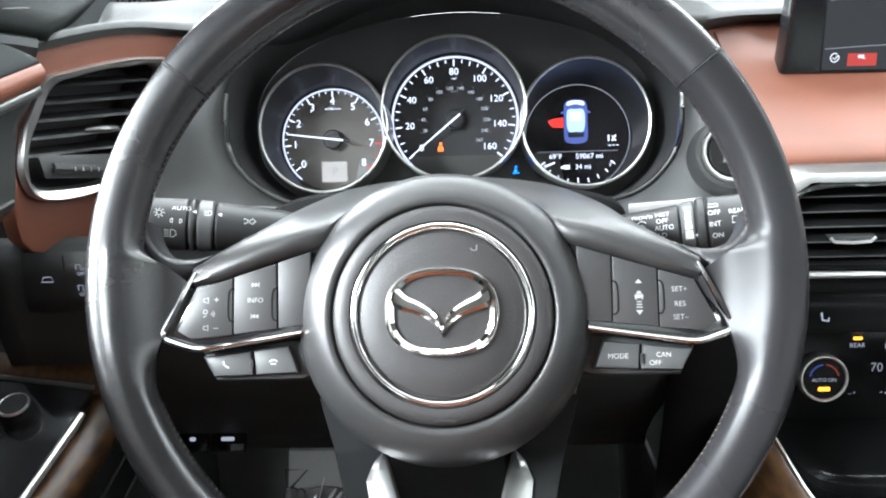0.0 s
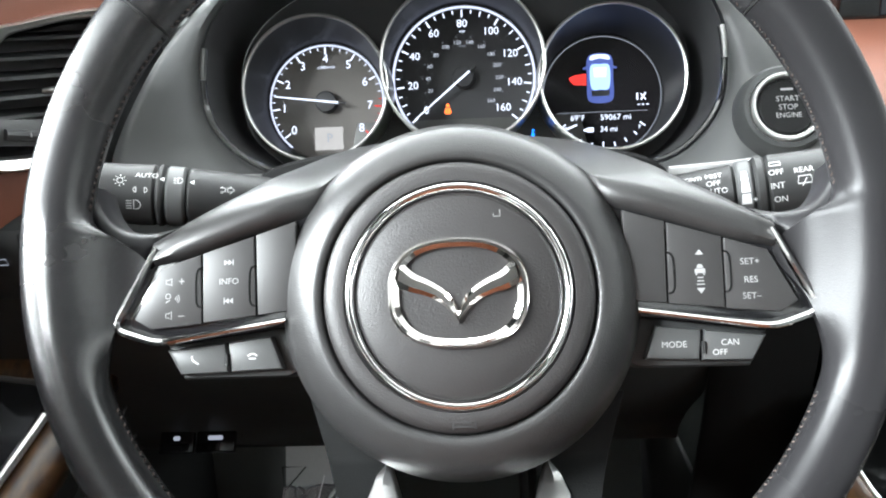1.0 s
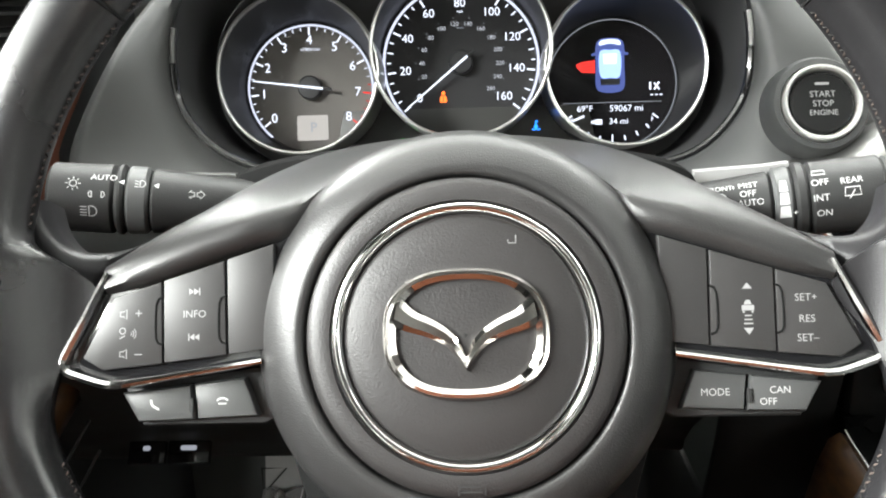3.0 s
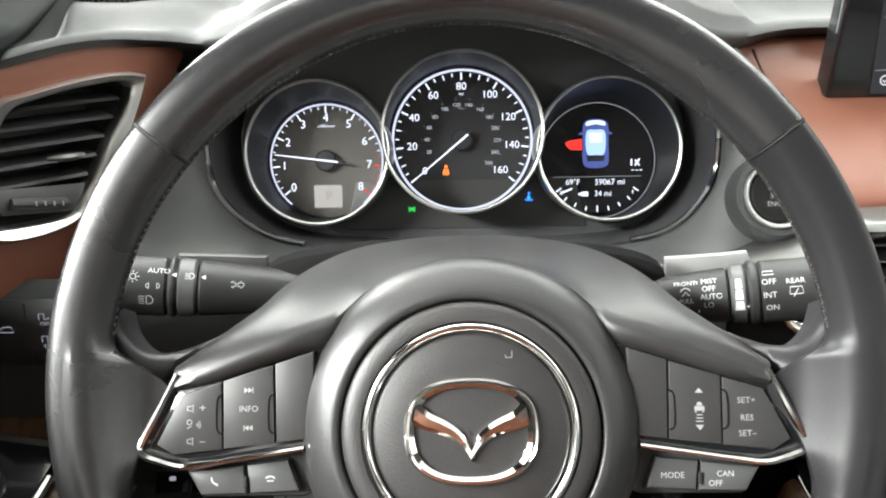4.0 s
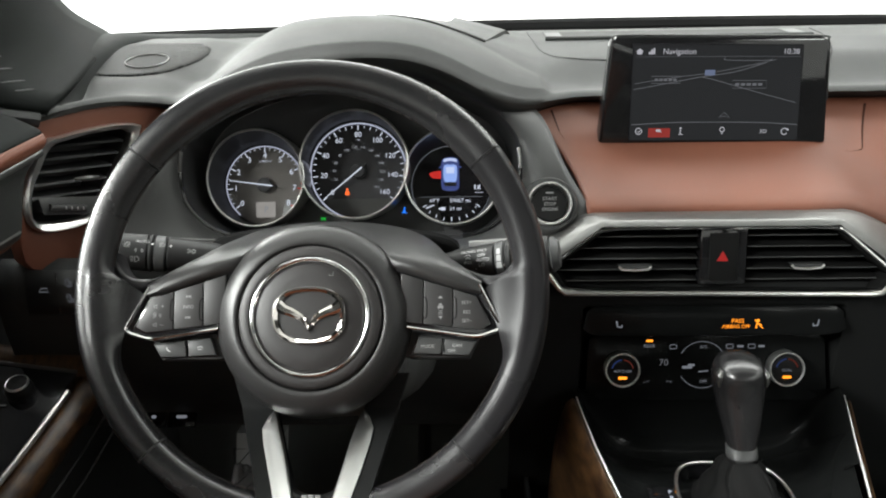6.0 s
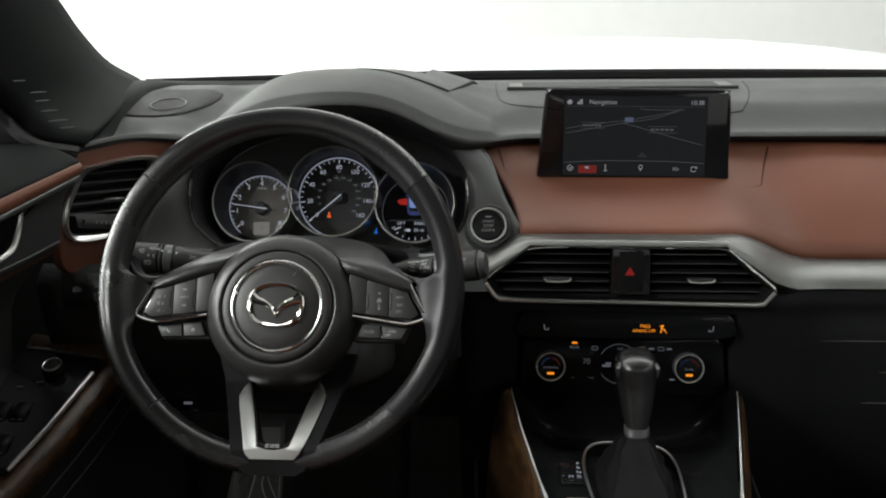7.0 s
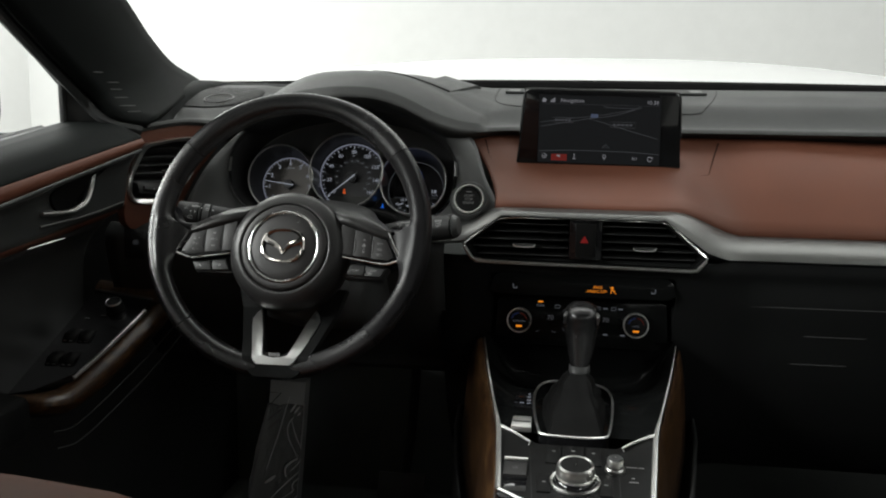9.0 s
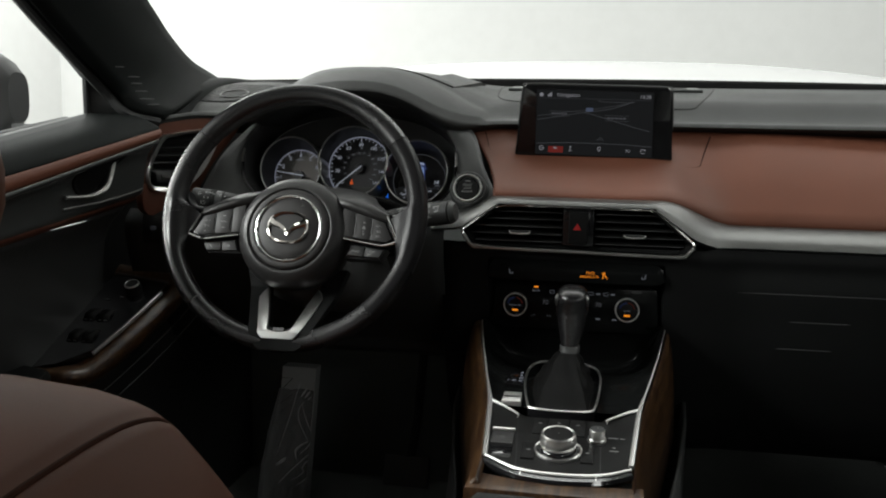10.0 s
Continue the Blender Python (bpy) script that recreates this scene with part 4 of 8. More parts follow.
bm = loft(rows, close_u=True)
bm.faces.new([bm.verts.new((x * 0.955, (y - 0.005) * 0.955 + 0.005, -0.0005)) for x, y in bowl_out])
part("binnacle", bm, mat("binnacle_black", (0.050, 0.050, 0.052), 0.45, vary=0.1), cluster, "matt black binnacle", m=KM.copy())
for a, b in ((-0.185, -1), (0.179, 1)):
    pts = [(x, y, 0.0712) for x, y in bowl_out if x * b > 0.098 and -0.080 < y < 0.020]
    pts.sort(key=lambda p: -p[1])
    part("gloss_arc", tube(pts, 0.0032, 10), PIANO, cluster, "gloss black arc", m=KM.copy())
    part("silver_clip", tube([(p[0] * 0.992, p[1], p[2] + 0.0030) for p in pts[0:4]], 0.0022, 8), SILVER, cluster, "short silver clip", m=KM.copy())


def gauge(name, dial, r, rim, rr, rn, face, label):
    """A dial in a deep cone with a bright rim."""
    g = part(name, lathe([(0.0005, 0.0008), (r * 0.5, 0.0008), (r * 0.985, 0.0008), (r, 0.0)], 72, dial), face, cluster, label, m=KM.copy())
    n = 72
    def ring(c, rad, z, ry=1.0):
        return [(c[0] + rad * math.cos(2 * math.pi * i / n), c[1] + rad * ry * math.sin(2 * math.pi * i / n), z) for i in range(n)]
    mid = lambda u: (dial[0] + (rim[0] - dial[0]) * u, dial[1] + (rim[1] - dial[1]) * u)
    part("cone", loft([ring(dial, r + 0.0012, 0.0), ring(mid(0.5), r + (rr - r) * 0.62, rn * 0.5), ring(rim, rr - 0.0012, rn)], close_u=True), DIALBLACK, g, "dark cone", m=KM.copy())
    part("rim", loft([ring(rim, rr - 0.0014, rn - 0.001), ring(rim, rr - 0.0010, rn + 0.0008), ring(rim, rr, rn + 0.0014), ring(rim, rr + 0.0011, rn + 0.0006), ring(rim, rr + 0.0014, rn - 0.002), ring(rim, rr + 0.0012, 0.0)], close_u=True), SATINCHROME, g, "silver rim", m=KM.copy())
    return g


SP, TA, SC = (-0.0022, -0.0027), (-0.1090, -0.0172), (0.1030, -0.0205)
tach = gauge("rev_counter", TA, 0.0450, (-0.1098, -0.0122), 0.0528, 0.045, DIALFACE, "grey rev counter dial")
speedo = gauge("speedometer", SP, 0.0560, (-0.0018, 0.0010), 0.0588, 0.0485, DIALBLACK, "black speedometer dial")
info = gauge("info_display", SC, 0.0452, (0.1056, -0.0130), 0.0522, 0.045, DARKGLASS, "dark round information display")


def polar(c, r, a):
    return (c[0] + r * math.cos(radians(a)), c[1] + r * math.sin(radians(a)))


Z = 0.0012
# rev counter: 0 at 218 degrees to 8 at -38 degrees
bm, red = bmesh.new(), bmesh.new()
for i in range(33):
    a = 218 - 256 * i / 32
    big = i % 4 == 0
    tgt = red if i > 26 else bm
    stroke([polar(TA, 0.0428, a), polar(TA, 0.0372 if big else 0.0404, a)], 0.0011 if big else 0.0006, Z, tgt)
part("scale_print", bm, LITWHITE, tach, "lit white scale marks", smooth=False, m=KM.copy())
part("red_marks", red, LITRED, tach, "red scale marks", smooth=False, m=KM.copy())
bm = bmesh.new()
for i in range(9):
    x, y = polar(TA, 0.0336, 218 - 256 * i / 8)
    part("numeral", text(str(i), 0.0064, x, y, Z), LITWHITE, tach, smooth=False, m=KM.copy())
text("x1000r/min", 0.0021, TA[0] + 0.0004, TA[1] + 0.0272, Z, bm)
part("unit_print", bm, LITWHITE, tach, "lit white unit lettering", smooth=False, m=KM.copy())
part("lit_ring", stroke(circle_pts(*TA, 0.0441, 73, -50, 230), 0.0014, Z), LITRING, tach, "lit ring", smooth=False, m=KM.copy())
# The glow here imitates light reflected in the window's glass.
part("gear_window", flat([(TA[0] - 0.0105, TA[1] - 0.0368), (TA[0] + 0.0117, TA[1] - 0.0368), (TA[0] + 0.0117, TA[1] - 0.0190), (TA[0] - 0.0105, TA[1] - 0.0190)], Z), glow("gear_window_glare", (0.55, 0.53, 0.50), 0.22), tach, "grey gear window, its glare painted as a glow", smooth=False, m=KM.copy())
part("gear_letter", text("P", 0.0068, TA[0] + 0.0012, TA[1] - 0.0278, Z + 0.0004), LITDIM, tach, smooth=False, m=KM.copy())


def needle(c, a, length, tail, parent):
    d, e = polar((0, 0), 1, a), polar((0, 0), 1, a + 90)
    pts = [(c[0] - d[0] * tail + e[0] * 0.0008, c[1] - d[1] * tail + e[1] * 0.0008), (c[0] + d[0] * length + e[0] * 0.00035, c[1] + d[1] * length + e[1] * 0.00035),
           (c[0] + d[0] * length - e[0] * 0.00035, c[1] + d[1] * length - e[1] * 0.00035), (c[0] - d[0] * tail - e[0] * 0.0008, c[1] - d[1] * tail - e[1] * 0.0008)]
    nd = part("needle", slab(pts, 0.0082, 0.0094, 0.0003), LITNEEDLE, parent, "lit white needle", smooth=False, m=KM.copy())
    part("needle_cap", lathe([(0.0085, 0.001), (0.0083, 0.0066), (0.0074, 0.0076), (0.0005, 0.0078)], 32, c), DIALBLACK, nd, "black cap", m=KM.copy())
    t0, t1 = (c[0] - d[0] * tail, c[1] - d[1] * tail), (c[0] - d[0] * (tail + 0.006), c[1] - d[1] * (tail + 0.006))
    part("needle_tail", tube([(*t0, 0.0088), (*t1, 0.0088)], 0.0011, 6), DIALBLACK, nd, m=KM.copy())


needle(TA, 172.5, 0.0395, 0.010, tach)
# speedometer: 0 at 219 degrees to 160 at -39 degrees
bm = bmesh.new()
for i in range(33):
    a = 219 - 258 * i / 32
    big = i % 4 == 0
    stroke([polar(SP, 0.0522, a), polar(SP, 0.0465 if big else (0.0482 if i % 2 == 0 else 0.0494), a)], 0.0012 if big else 0.0009, Z, bm)
part("scale_print", bm, LITWHITE, speedo, "lit white scale marks", smooth=False, m=KM.copy())
bm = bmesh.new()
for i in range(9):
    x, y = polar(SP, (0.0380, 0.0395, 0.0412, 0.0412, 0.0415, 0.0412, 0.0400, 0.0390, 0.0380)[i], 219 - 258 * i / 8)
    part("numeral", text(str(20 * i), 0.0058, x, y, Z), LITWHITE, speedo, smooth=False, m=KM.copy())
text("mph", 0.0018, SP[0], SP[1] + 0.0358, Z, bm)
part("unit_print", bm, LITWHITE, speedo, "lit white unit lettering", smooth=False, m=KM.copy())
bm = bmesh.new()
for i in range(1, 14):
    a = 219 - 258 * (20 * i / 1.609) / 160
    x, y = polar(SP, 0.0275, a)
    part("inner_numeral", text(str(20 * i), 0.0029, x, y, Z), LITMID, speedo, smooth=False, m=KM.copy())
    stroke([polar(SP, 0.0322, a), polar(SP, 0.0314, a)], 0.0007, Z, bm)
text("km/h", 0.0018, SP[0], SP[1] + 0.0245, Z, bm)
part("inner_marks", bm, LITDIM, speedo, "dim inner marks", smooth=False, m=KM.copy())
part("lit_ring", stroke(circle_pts(*SP, 0.0543, 97, 0, 360), 0.0019, Z), LITRING, speedo, "lit ring", smooth=False, m=KM.copy())
needle(SP, 219.5, 0.0495, 0.006, speedo)
bm = disc(SP[0] - 0.0130, SP[1] - 0.0206, 0.0013, Z)
for sgn, dz in ((-1, 0.0), (1, 0.0)):
    flat([(SP[0] - 0.0130 + sgn * 0.0003, SP[1] - 0.0222), (SP[0] - 0.0130 + sgn * 0.0018, SP[1] - 0.0228), (SP[0] - 0.0130 + sgn * 0.0026, SP[1] - 0.0262), (SP[0] - 0.0130 + sgn * 0.0003, SP[1] - 0.0262)], Z, bm)
stroke([(SP[0] - 0.0152, SP[1] - 0.0268), (SP[0] - 0.0108, SP[1] - 0.0268)], 0.0007, Z, bm)
part("belt_warning", bm, LITAMBERRED, speedo, "lit orange seat belt warning", smooth=False, m=KM.copy())
# the dark plate between the gauges with two tell-tales
plate = part("lower_plate", slab([(-0.094, -0.0715), (0.094, -0.0715), (0.086, -0.034), (-0.086, -0.034)], 0.0, 0.0010, 0.0004), mat("plate_grey", (0.042, 0.042, 0.040), 0.32, vary=0.08), cluster, "dark grey plate between the gauges", m=KM.copy())
bm = disc(0.0495, -0.0487, 0.0014, 0.0015)
stroke([(0.0495, -0.0480), (0.0495, -0.0442)], 0.0010, 0.0015, bm)
stroke([(0.0497, -0.0450), (0.0512, -0.0450)], 0.0006, 0.0015, bm)
stroke(spline([(0.0466, -0.0500), (0.0480, -0.0508), (0.0495, -0.0501), (0.0510, -0.0508), (0.0525, -0.0500)], 13), 0.0008, 0.0015, bm)
part("temperature_light", bm, LITBLUE, plate, "lit blue coolant lamp", smooth=False, m=KM.copy())
bm = stroke([(-0.0452, -0.0582), (-0.0400, -0.0545)], 0.0012, 0.0015)
stroke([(-0.0452, -0.0545), (-0.0400, -0.0582)], 0.0012, 0.0015, bm)
stroke([(-0.0455, -0.0563), (-0.0397, -0.0563)], 0.0010, 0.0015, bm)
part("green_light", bm, LITGREEN, plate, "small lit green lamp", smooth=False, m=KM.copy())
# information display: car from above with an open door, readings below
cx, cy = SC[0] - 0.0010, SC[1] + 0.0130
body = spline([(cx - 0.0100, cy + 0.0125), (cx - 0.0076, cy + 0.0178), (cx, cy + 0.0192), (cx + 0.0076, cy + 0.0178), (cx + 0.0100, cy + 0.0125), (cx + 0.0100, cy), (cx + 0.0102, cy - 0.0125), (cx + 0.0080, cy - 0.0176), (cx, cy - 0.0190), (cx - 0.0080, cy - 0.0176), (cx - 0.0102, cy - 0.0125), (cx - 0.0100, cy)], 40, True)
bm = flat(body, Z)
for s in (-1, 1):
    flat([(cx + s * 0.0100, cy + 0.0095), (cx + s * 0.0128, cy + 0.0085), (cx + s * 0.0128, cy + 0.0070), (cx + s * 0.0100, cy + 0.0072)], Z, bm)
part("car_outline", bm, LITCARDARK, info, "dark blue car picture", smooth=False, m=KM.copy())
bm = flat(spline([(cx - 0.0072, cy + 0.0092), (cx, cy + 0.0108), (cx + 0.0072, cy + 0.0092), (cx + 0.0068, cy - 0.0072), (cx, cy - 0.0086), (cx - 0.0068, cy - 0.0072)], 30, True), Z + 0.0003)
part("car_roof", bm, LITCARBLUE, info, "light blue roof of the car picture", smooth=False, m=KM.copy())
bm = flat(spline([(cx - 0.0065, cy + 0.0172), (cx, cy + 0.0182), (cx + 0.0065, cy + 0.0172), (cx + 0.0072, cy + 0.0140), (cx, cy + 0.0152), (cx - 0.0072, cy + 0.0140)], 24, True), Z + 0.0003)
part("car_nose", bm, LITCARPALE, info, "light blue nose of the car picture", smooth=False, m=KM.copy())
bm = flat([(cx - 0.0070, cy - 0.0092), (cx + 0.0070, cy - 0.0092), (cx + 0.0064, cy - 0.0135), (cx - 0.0064, cy - 0.0135)], Z + 0.0003)
part("car_rear_glass", bm, DIALBLACK, info, "black rear glass of the car picture", smooth=False, m=KM.copy())
bm = flat([(cx - 0.0050, cy + 0.0082), (cx + 0.0050, cy + 0.0082), (cx + 0.0045, cy + 0.0010), (cx - 0.0045, cy + 0.0010)], Z + 0.0005)
part("car_roof_sheen", bm, LITCARPALE, info, "pale sheen on the roof of the car picture", smooth=False, m=KM.copy())
bm = flat([(cx - 0.0070, cy + 0.0132), (cx, cy + 0.0146), (cx + 0.0070, cy + 0.0132), (cx + 0.0064, cy + 0.0106), (cx, cy + 0.0118), (cx - 0.0064, cy + 0.0106)], Z + 0.0004)
part("car_windscreen", bm, LITCARDARK, info, "dark windscreen of the car picture", smooth=False, m=KM.copy())
bm = flat([(cx - 0.0106, cy + 0.0040), (cx - 0.0195, cy + 0.0030), (cx - 0.0238, cy + 0.0012), (cx - 0.0230, cy - 0.0012), (cx - 0.0200, cy - 0.0044), (cx - 0.0106, cy - 0.0050)], Z)
part("open_door_sign", bm, LITRED, info, "red open door sign", smooth=False, m=KM.copy())
bm = bmesh.new()
for k in range(3):
    stroke([(cx - 0.0200, cy + 0.0012 - 0.0022 * k), (cx - 0.0125, cy + 0.0020 - 0.0022 * k)], 0.0005, Z + 0.0003, bm)
part("door_lines", bm, glow("lit_deep_red", (0.35, 0.02, 0.02), 0.3), info, smooth=False, m=KM.copy())
part("temperature_reading", text("69°F", 0.0042, SC[0] - 0.0190, SC[1] - 0.0168, Z), LITWHITE, info, "lit white temperature", smooth=False, m=KM.copy())
part("distance_reading", text("59067 mi", 0.0044, SC[0] + 0.0100, SC[1] - 0.0170, Z), LITWHITE, info, "lit white distance", smooth=False, m=KM.copy())
part("range_reading", text("34 mi", 0.0042, SC[0] + 0.0045, SC[1] - 0.0260, Z), LITWHITE, info, "lit white range", smooth=False, m=KM.copy())
bm = text("E", 0.0030, SC[0] - 0.0280, SC[1] - 0.0250, Z)
text("F", 0.0030, SC[0] + 0.0280, SC[1] - 0.0250, Z, bm)
for k in range(9):
    a = 217 + 106 * k / 8
    stroke([polar(SC, 0.0402, a), polar(SC, 0.0368 if k % 4 else 0.0352, a)], 0.0010, Z, bm)
part("fuel_scale", bm, LITWHITE, info, "lit fuel scale", smooth=False, m=KM.copy())
part("fuel_pointer", stroke([polar(SC, 0.0372, 222), polar(SC, 0.0292, 228)], 0.0014, Z), LITWHITE, info, smooth=False, m=KM.copy())
part("divider_line", stroke([(SC[0] - 0.0345, SC[1] - 0.0126), (SC[0] + 0.0345, SC[1] - 0.0126)], 0.0004, Z), LITDIM, info, smooth=False, m=KM.copy())
bm = flat([(SC[0] - 0.0120, SC[1] - 0.0278), (SC[0] - 0.0070, SC[1] - 0.0278), (SC[0] - 0.0070, SC[1] - 0.0242), (SC[0] - 0.0120, SC[1] - 0.0242)], Z)
flat([(SC[0] - 0.0148, SC[1] - 0.0266), (SC[0] - 0.0124, SC[1] - 0.0274), (SC[0] - 0.0124, SC[1] - 0.0246), (SC[0] - 0.0148, SC[1] - 0.0256)], Z, bm)
part("fuel_symbol", bm, LITWHITE, info, smooth=False, m=KM.copy())
bm = stroke([(SC[0] + 0.0268, SC[1] - 0.0044), (SC[0] + 0.0268, SC[1] + 0.0008)], 0.0013, Z)
stroke([(SC[0] + 0.0295, SC[1] - 0.0044), (SC[0] + 0.0330, SC[1] + 0.0008)], 0.0013, Z, bm)
stroke([(SC[0] + 0.0330, SC[1] - 0.0044), (SC[0] + 0.0295, SC[1] + 0.0002)], 0.0010, Z, bm)
part("belt_symbol", bm, LITWHITE, info, smooth=False, m=KM.copy())
bm = bmesh.new()
for k in range(3):
    stroke([(SC[0] + 0.0268 + 0.0033 * k, SC[1] - 0.0080), (SC[0] + 0.0286 + 0.0033 * k, SC[1] - 0.0080)], 0.0008, Z, bm)
part("belt_dots", bm, LITWHITE, info, smooth=False, m=KM.copy())
part("display_ring", stroke(circle_pts(*SC, 0.0448, 73), 0.0006, Z), LITDIM, info, "thin grey ring", smooth=False, m=KM.copy())

# ---- dashboard ----
dash = thing("dashboard", (0.36, 0.85, 0.30), "black soft dashboard with brown leather bands and silver trim", "dashboard")


def base_z(y):
    return float(np.interp(y, [0.70, 0.78, 0.83, 0.86, 0.90, 1.00, 1.10, 1.22, 1.32], [0.838, 0.852, 0.862, 0.872, 0.884, 0.905, 0.916, 0.921, 0.905]))


def corner_lift(x, y):
    """The pad swells round the corner speaker."""
    return 0.0125 * smooth((-0.165 - x) / 0.06) * smooth((y - 0.760) / 0.055) * (1 - smooth((y - 0.97) / 0.12))


HX = [-0.375, -0.33, -0.30, -0.255, -0.19, -0.165, -0.12, -0.095, -0.07, -0.02, 0.025, 0.065, 0.105, 0.136, 0.165, 0.195, 0.24]
CZ = [0.818, 0.833, 0.846, 0.857, 0.858, 0.870, 0.908, 0.923, 0.932, 0.936, 0.936, 0.931, 0.917, 0.902, 0.886, 0.868, 0.857]  # crest
HZ = [0.818, 0.833, 0.846, 0.857, 0.848, 0.852, 0.868, 0.879, 0.888, 0.897, 0.899, 0.896, 0.882, 0.864, 0.851, 0.846, 0.849]  # front lip


def lip(x):
    """Front edge of the top pad: (y, z)."""
    z = float(np.interp(x, HX + [0.5, 1.2], HZ + [0.849, 0.849]))
    y = float(np.interp(x, [-0.375, -0.33, -0.30, -0.25, -0.205, -0.18, -0.15, 0.0, 0.14, 0.19, 0.25, 0.6, 1.2], [0.600, 0.636, 0.666, 0.725, 0.772, 0.745, 0.700, 0.675, 0.700, 0.745, 0.800, 0.822, 0.822]))
    return y, z


xs = list(np.linspace(-0.375, 0.26, 128)) + list(np.linspace(0.275, 1.17, 34))
sm = [np.mean([lip(x + d) for d in (-0.016, -0.008, 0, 0.008, 0.016)], axis=0) for x in xs]
rows = []
for x, (yf, zf) in zip(xs, sm):
    hood = smooth((x + 0.21) / 0.08) * smooth((0.225 - x) / 0.06)
    row = [(x, yf + 0.05 + 0.07 * hood, zf - 0.034), (x, yf + 0.012, zf - 0.012 - 0.010 * hood), (x, yf + 0.002, zf - 0.010 - 0.005 * hood), (x, yf - 0.001, zf - 0.006 - 0.002 * hood), (x, yf + 0.002, zf - 0.0025), (x, yf + 0.008, zf)]
    for i in range(1, 48):
        u = i / 47
        y = yf + 0.008 + (1.32 - yf - 0.008) * u ** 1.35
        b = base_z(y)
        top = float(np.mean([np.interp(x + d, HX + [0.5, 1.2], CZ + [0.850, 0.850]) for d in (-0.016, 0, 0.016)]))
        yc = 0.835
        if y < yc:
            zh = zf + (top - zf) * math.sin(0.5 * math.pi * max(0.0, y - yf) / (yc - yf)) ** 0.8
        else:
            zh = b + max(0.0, top - base_z(yc)) * float(np.interp(y, [0.835, 0.885, 0.935, 1.03, 1.08, 1.16], [1.0, 0.79, 0.62, 0.41, 0.25, 0.0]))
        z = b + (zf - b) * (1 - smooth((y - yf) / 0.10))
        z += (zh - z) * smooth((hood - 0.01) / 0.30)
        row.append((x, y, z + corner_lift(x, y)))
    rows.append(row)
pad = part("top_pad", loft(rows), SOFT, dash, "dark grained soft top pad", angle=50)
# raised panel line on the hood, ending in a notch
PADROWS = rows


def surf(x, y):
    """Height of the top pad."""
    k = max(1, min(len(PADROWS) - 1, next((i for i, r in enumerate(PADROWS) if r[10][0] >= x), len(PADROWS) - 1)))
    zs = [float(np.interp(y, [p[1] for p in r[5:]], [p[2] for p in r[5:]])) for r in PADROWS[k - 1:k + 1]]
    x0, x1 = PADROWS[k - 1][10][0], PADROWS[k][10][0]
    u = min(1.0, max(0.0, (x - x0) / (x1 - x0)))
    return zs[0] + (zs[1] - zs[0]) * u


# head-up display recess in the hood: its slit along the front, drawn as a dark line for its shadow, and the raised fin
# at its far corner
slit = spline([(0.020, 0.842), (0.060, 0.846), (0.105, 0.855), (0.1435, 0.866)], 24)
part("hood_slit", tube([(x, y, surf(x, y) + 0.0008) for x, y in slit], [0.0005 + 0.0017 * k / 23 for k in range(24)], 6), ENGRAVE, dash, "dark line painted for the shadow in the head-up display's slit")
fin_rows = []
for k in range(9):
    u = k / 8
    a = mix3((0.0980, 0.975, 0.9290), (0.1435, 0.8675, surf(0.1435, 0.8675) + 0.0012), u)
    b = mix3((0.1063, 1.062, 0.9385), (0.1735, 1.010, 0.9195), u)
    fin_rows.append([(a[0], a[1], a[2] - 0.030), a, mix3(a, b, 0.33), mix3(a, b, 0.66), b, (b[0] + 0.006, b[1] + 0.012, b[2] - 0.004), (b[0] + 0.010, b[1] + 0.030, b[2] - 0.045)])
part("display_fin", loft(fin_rows, caps=True), SOFT, dash, "dark grained corner fin of the head-up display", angle=30)
# speaker in the top pad's corner
ring_c = (-0.259, 0.866)
edge = poly([(-0.312, 0.826), (-0.290, 0.8205), (-0.262, 0.818), (-0.240, 0.825), (-0.222, 0.839), (-0.208, 0.861), (-0.200, 0.888), (-0.198, 0.915), (-0.202, 0.940), (-0.216, 0.950), (-0.310, 0.952), (-0.318, 0.90), (-0.312, 0.826)], 73)[:-1]
mid = (-0.248, 0.880)
rows = []
for k, d in ((1.0, -0.003), (1.0, 0.0012), (0.985, 0.0022), (0.88, 0.0022), (0.75, 0.0022), (0.62, 0.0022), (0.5, 0.0022), (0.37, 0.0022), (0.25, 0.0022), (0.12, 0.0022), (0.01, 0.0022)):
    rows.append([(mid[0] + (x - mid[0]) * k, mid[1] + (y - mid[1]) * k, surf(mid[0] + (x - mid[0]) * k, mid[1] + (y - mid[1]) * k) + d) for x, y in edge])
sp = part("speaker_grille", loft(rows, close_u=True), PERF, dash, "finely perforated speaker grille", angle=60)
part("speaker_ring", tube([(ring_c[0] + 0.025 * math.cos(a), ring_c[1] + 0.024 * math.sin(a), surf(ring_c[0] + 0.025 * math.cos(a), ring_c[1] + 0.024 * math.sin(a)) + 0.0030) for a in np.linspace(0, 2 * math.pi, 41)[:-1]], 0.0008, 6, closed=True), SILVER, sp, "thin bright ring")
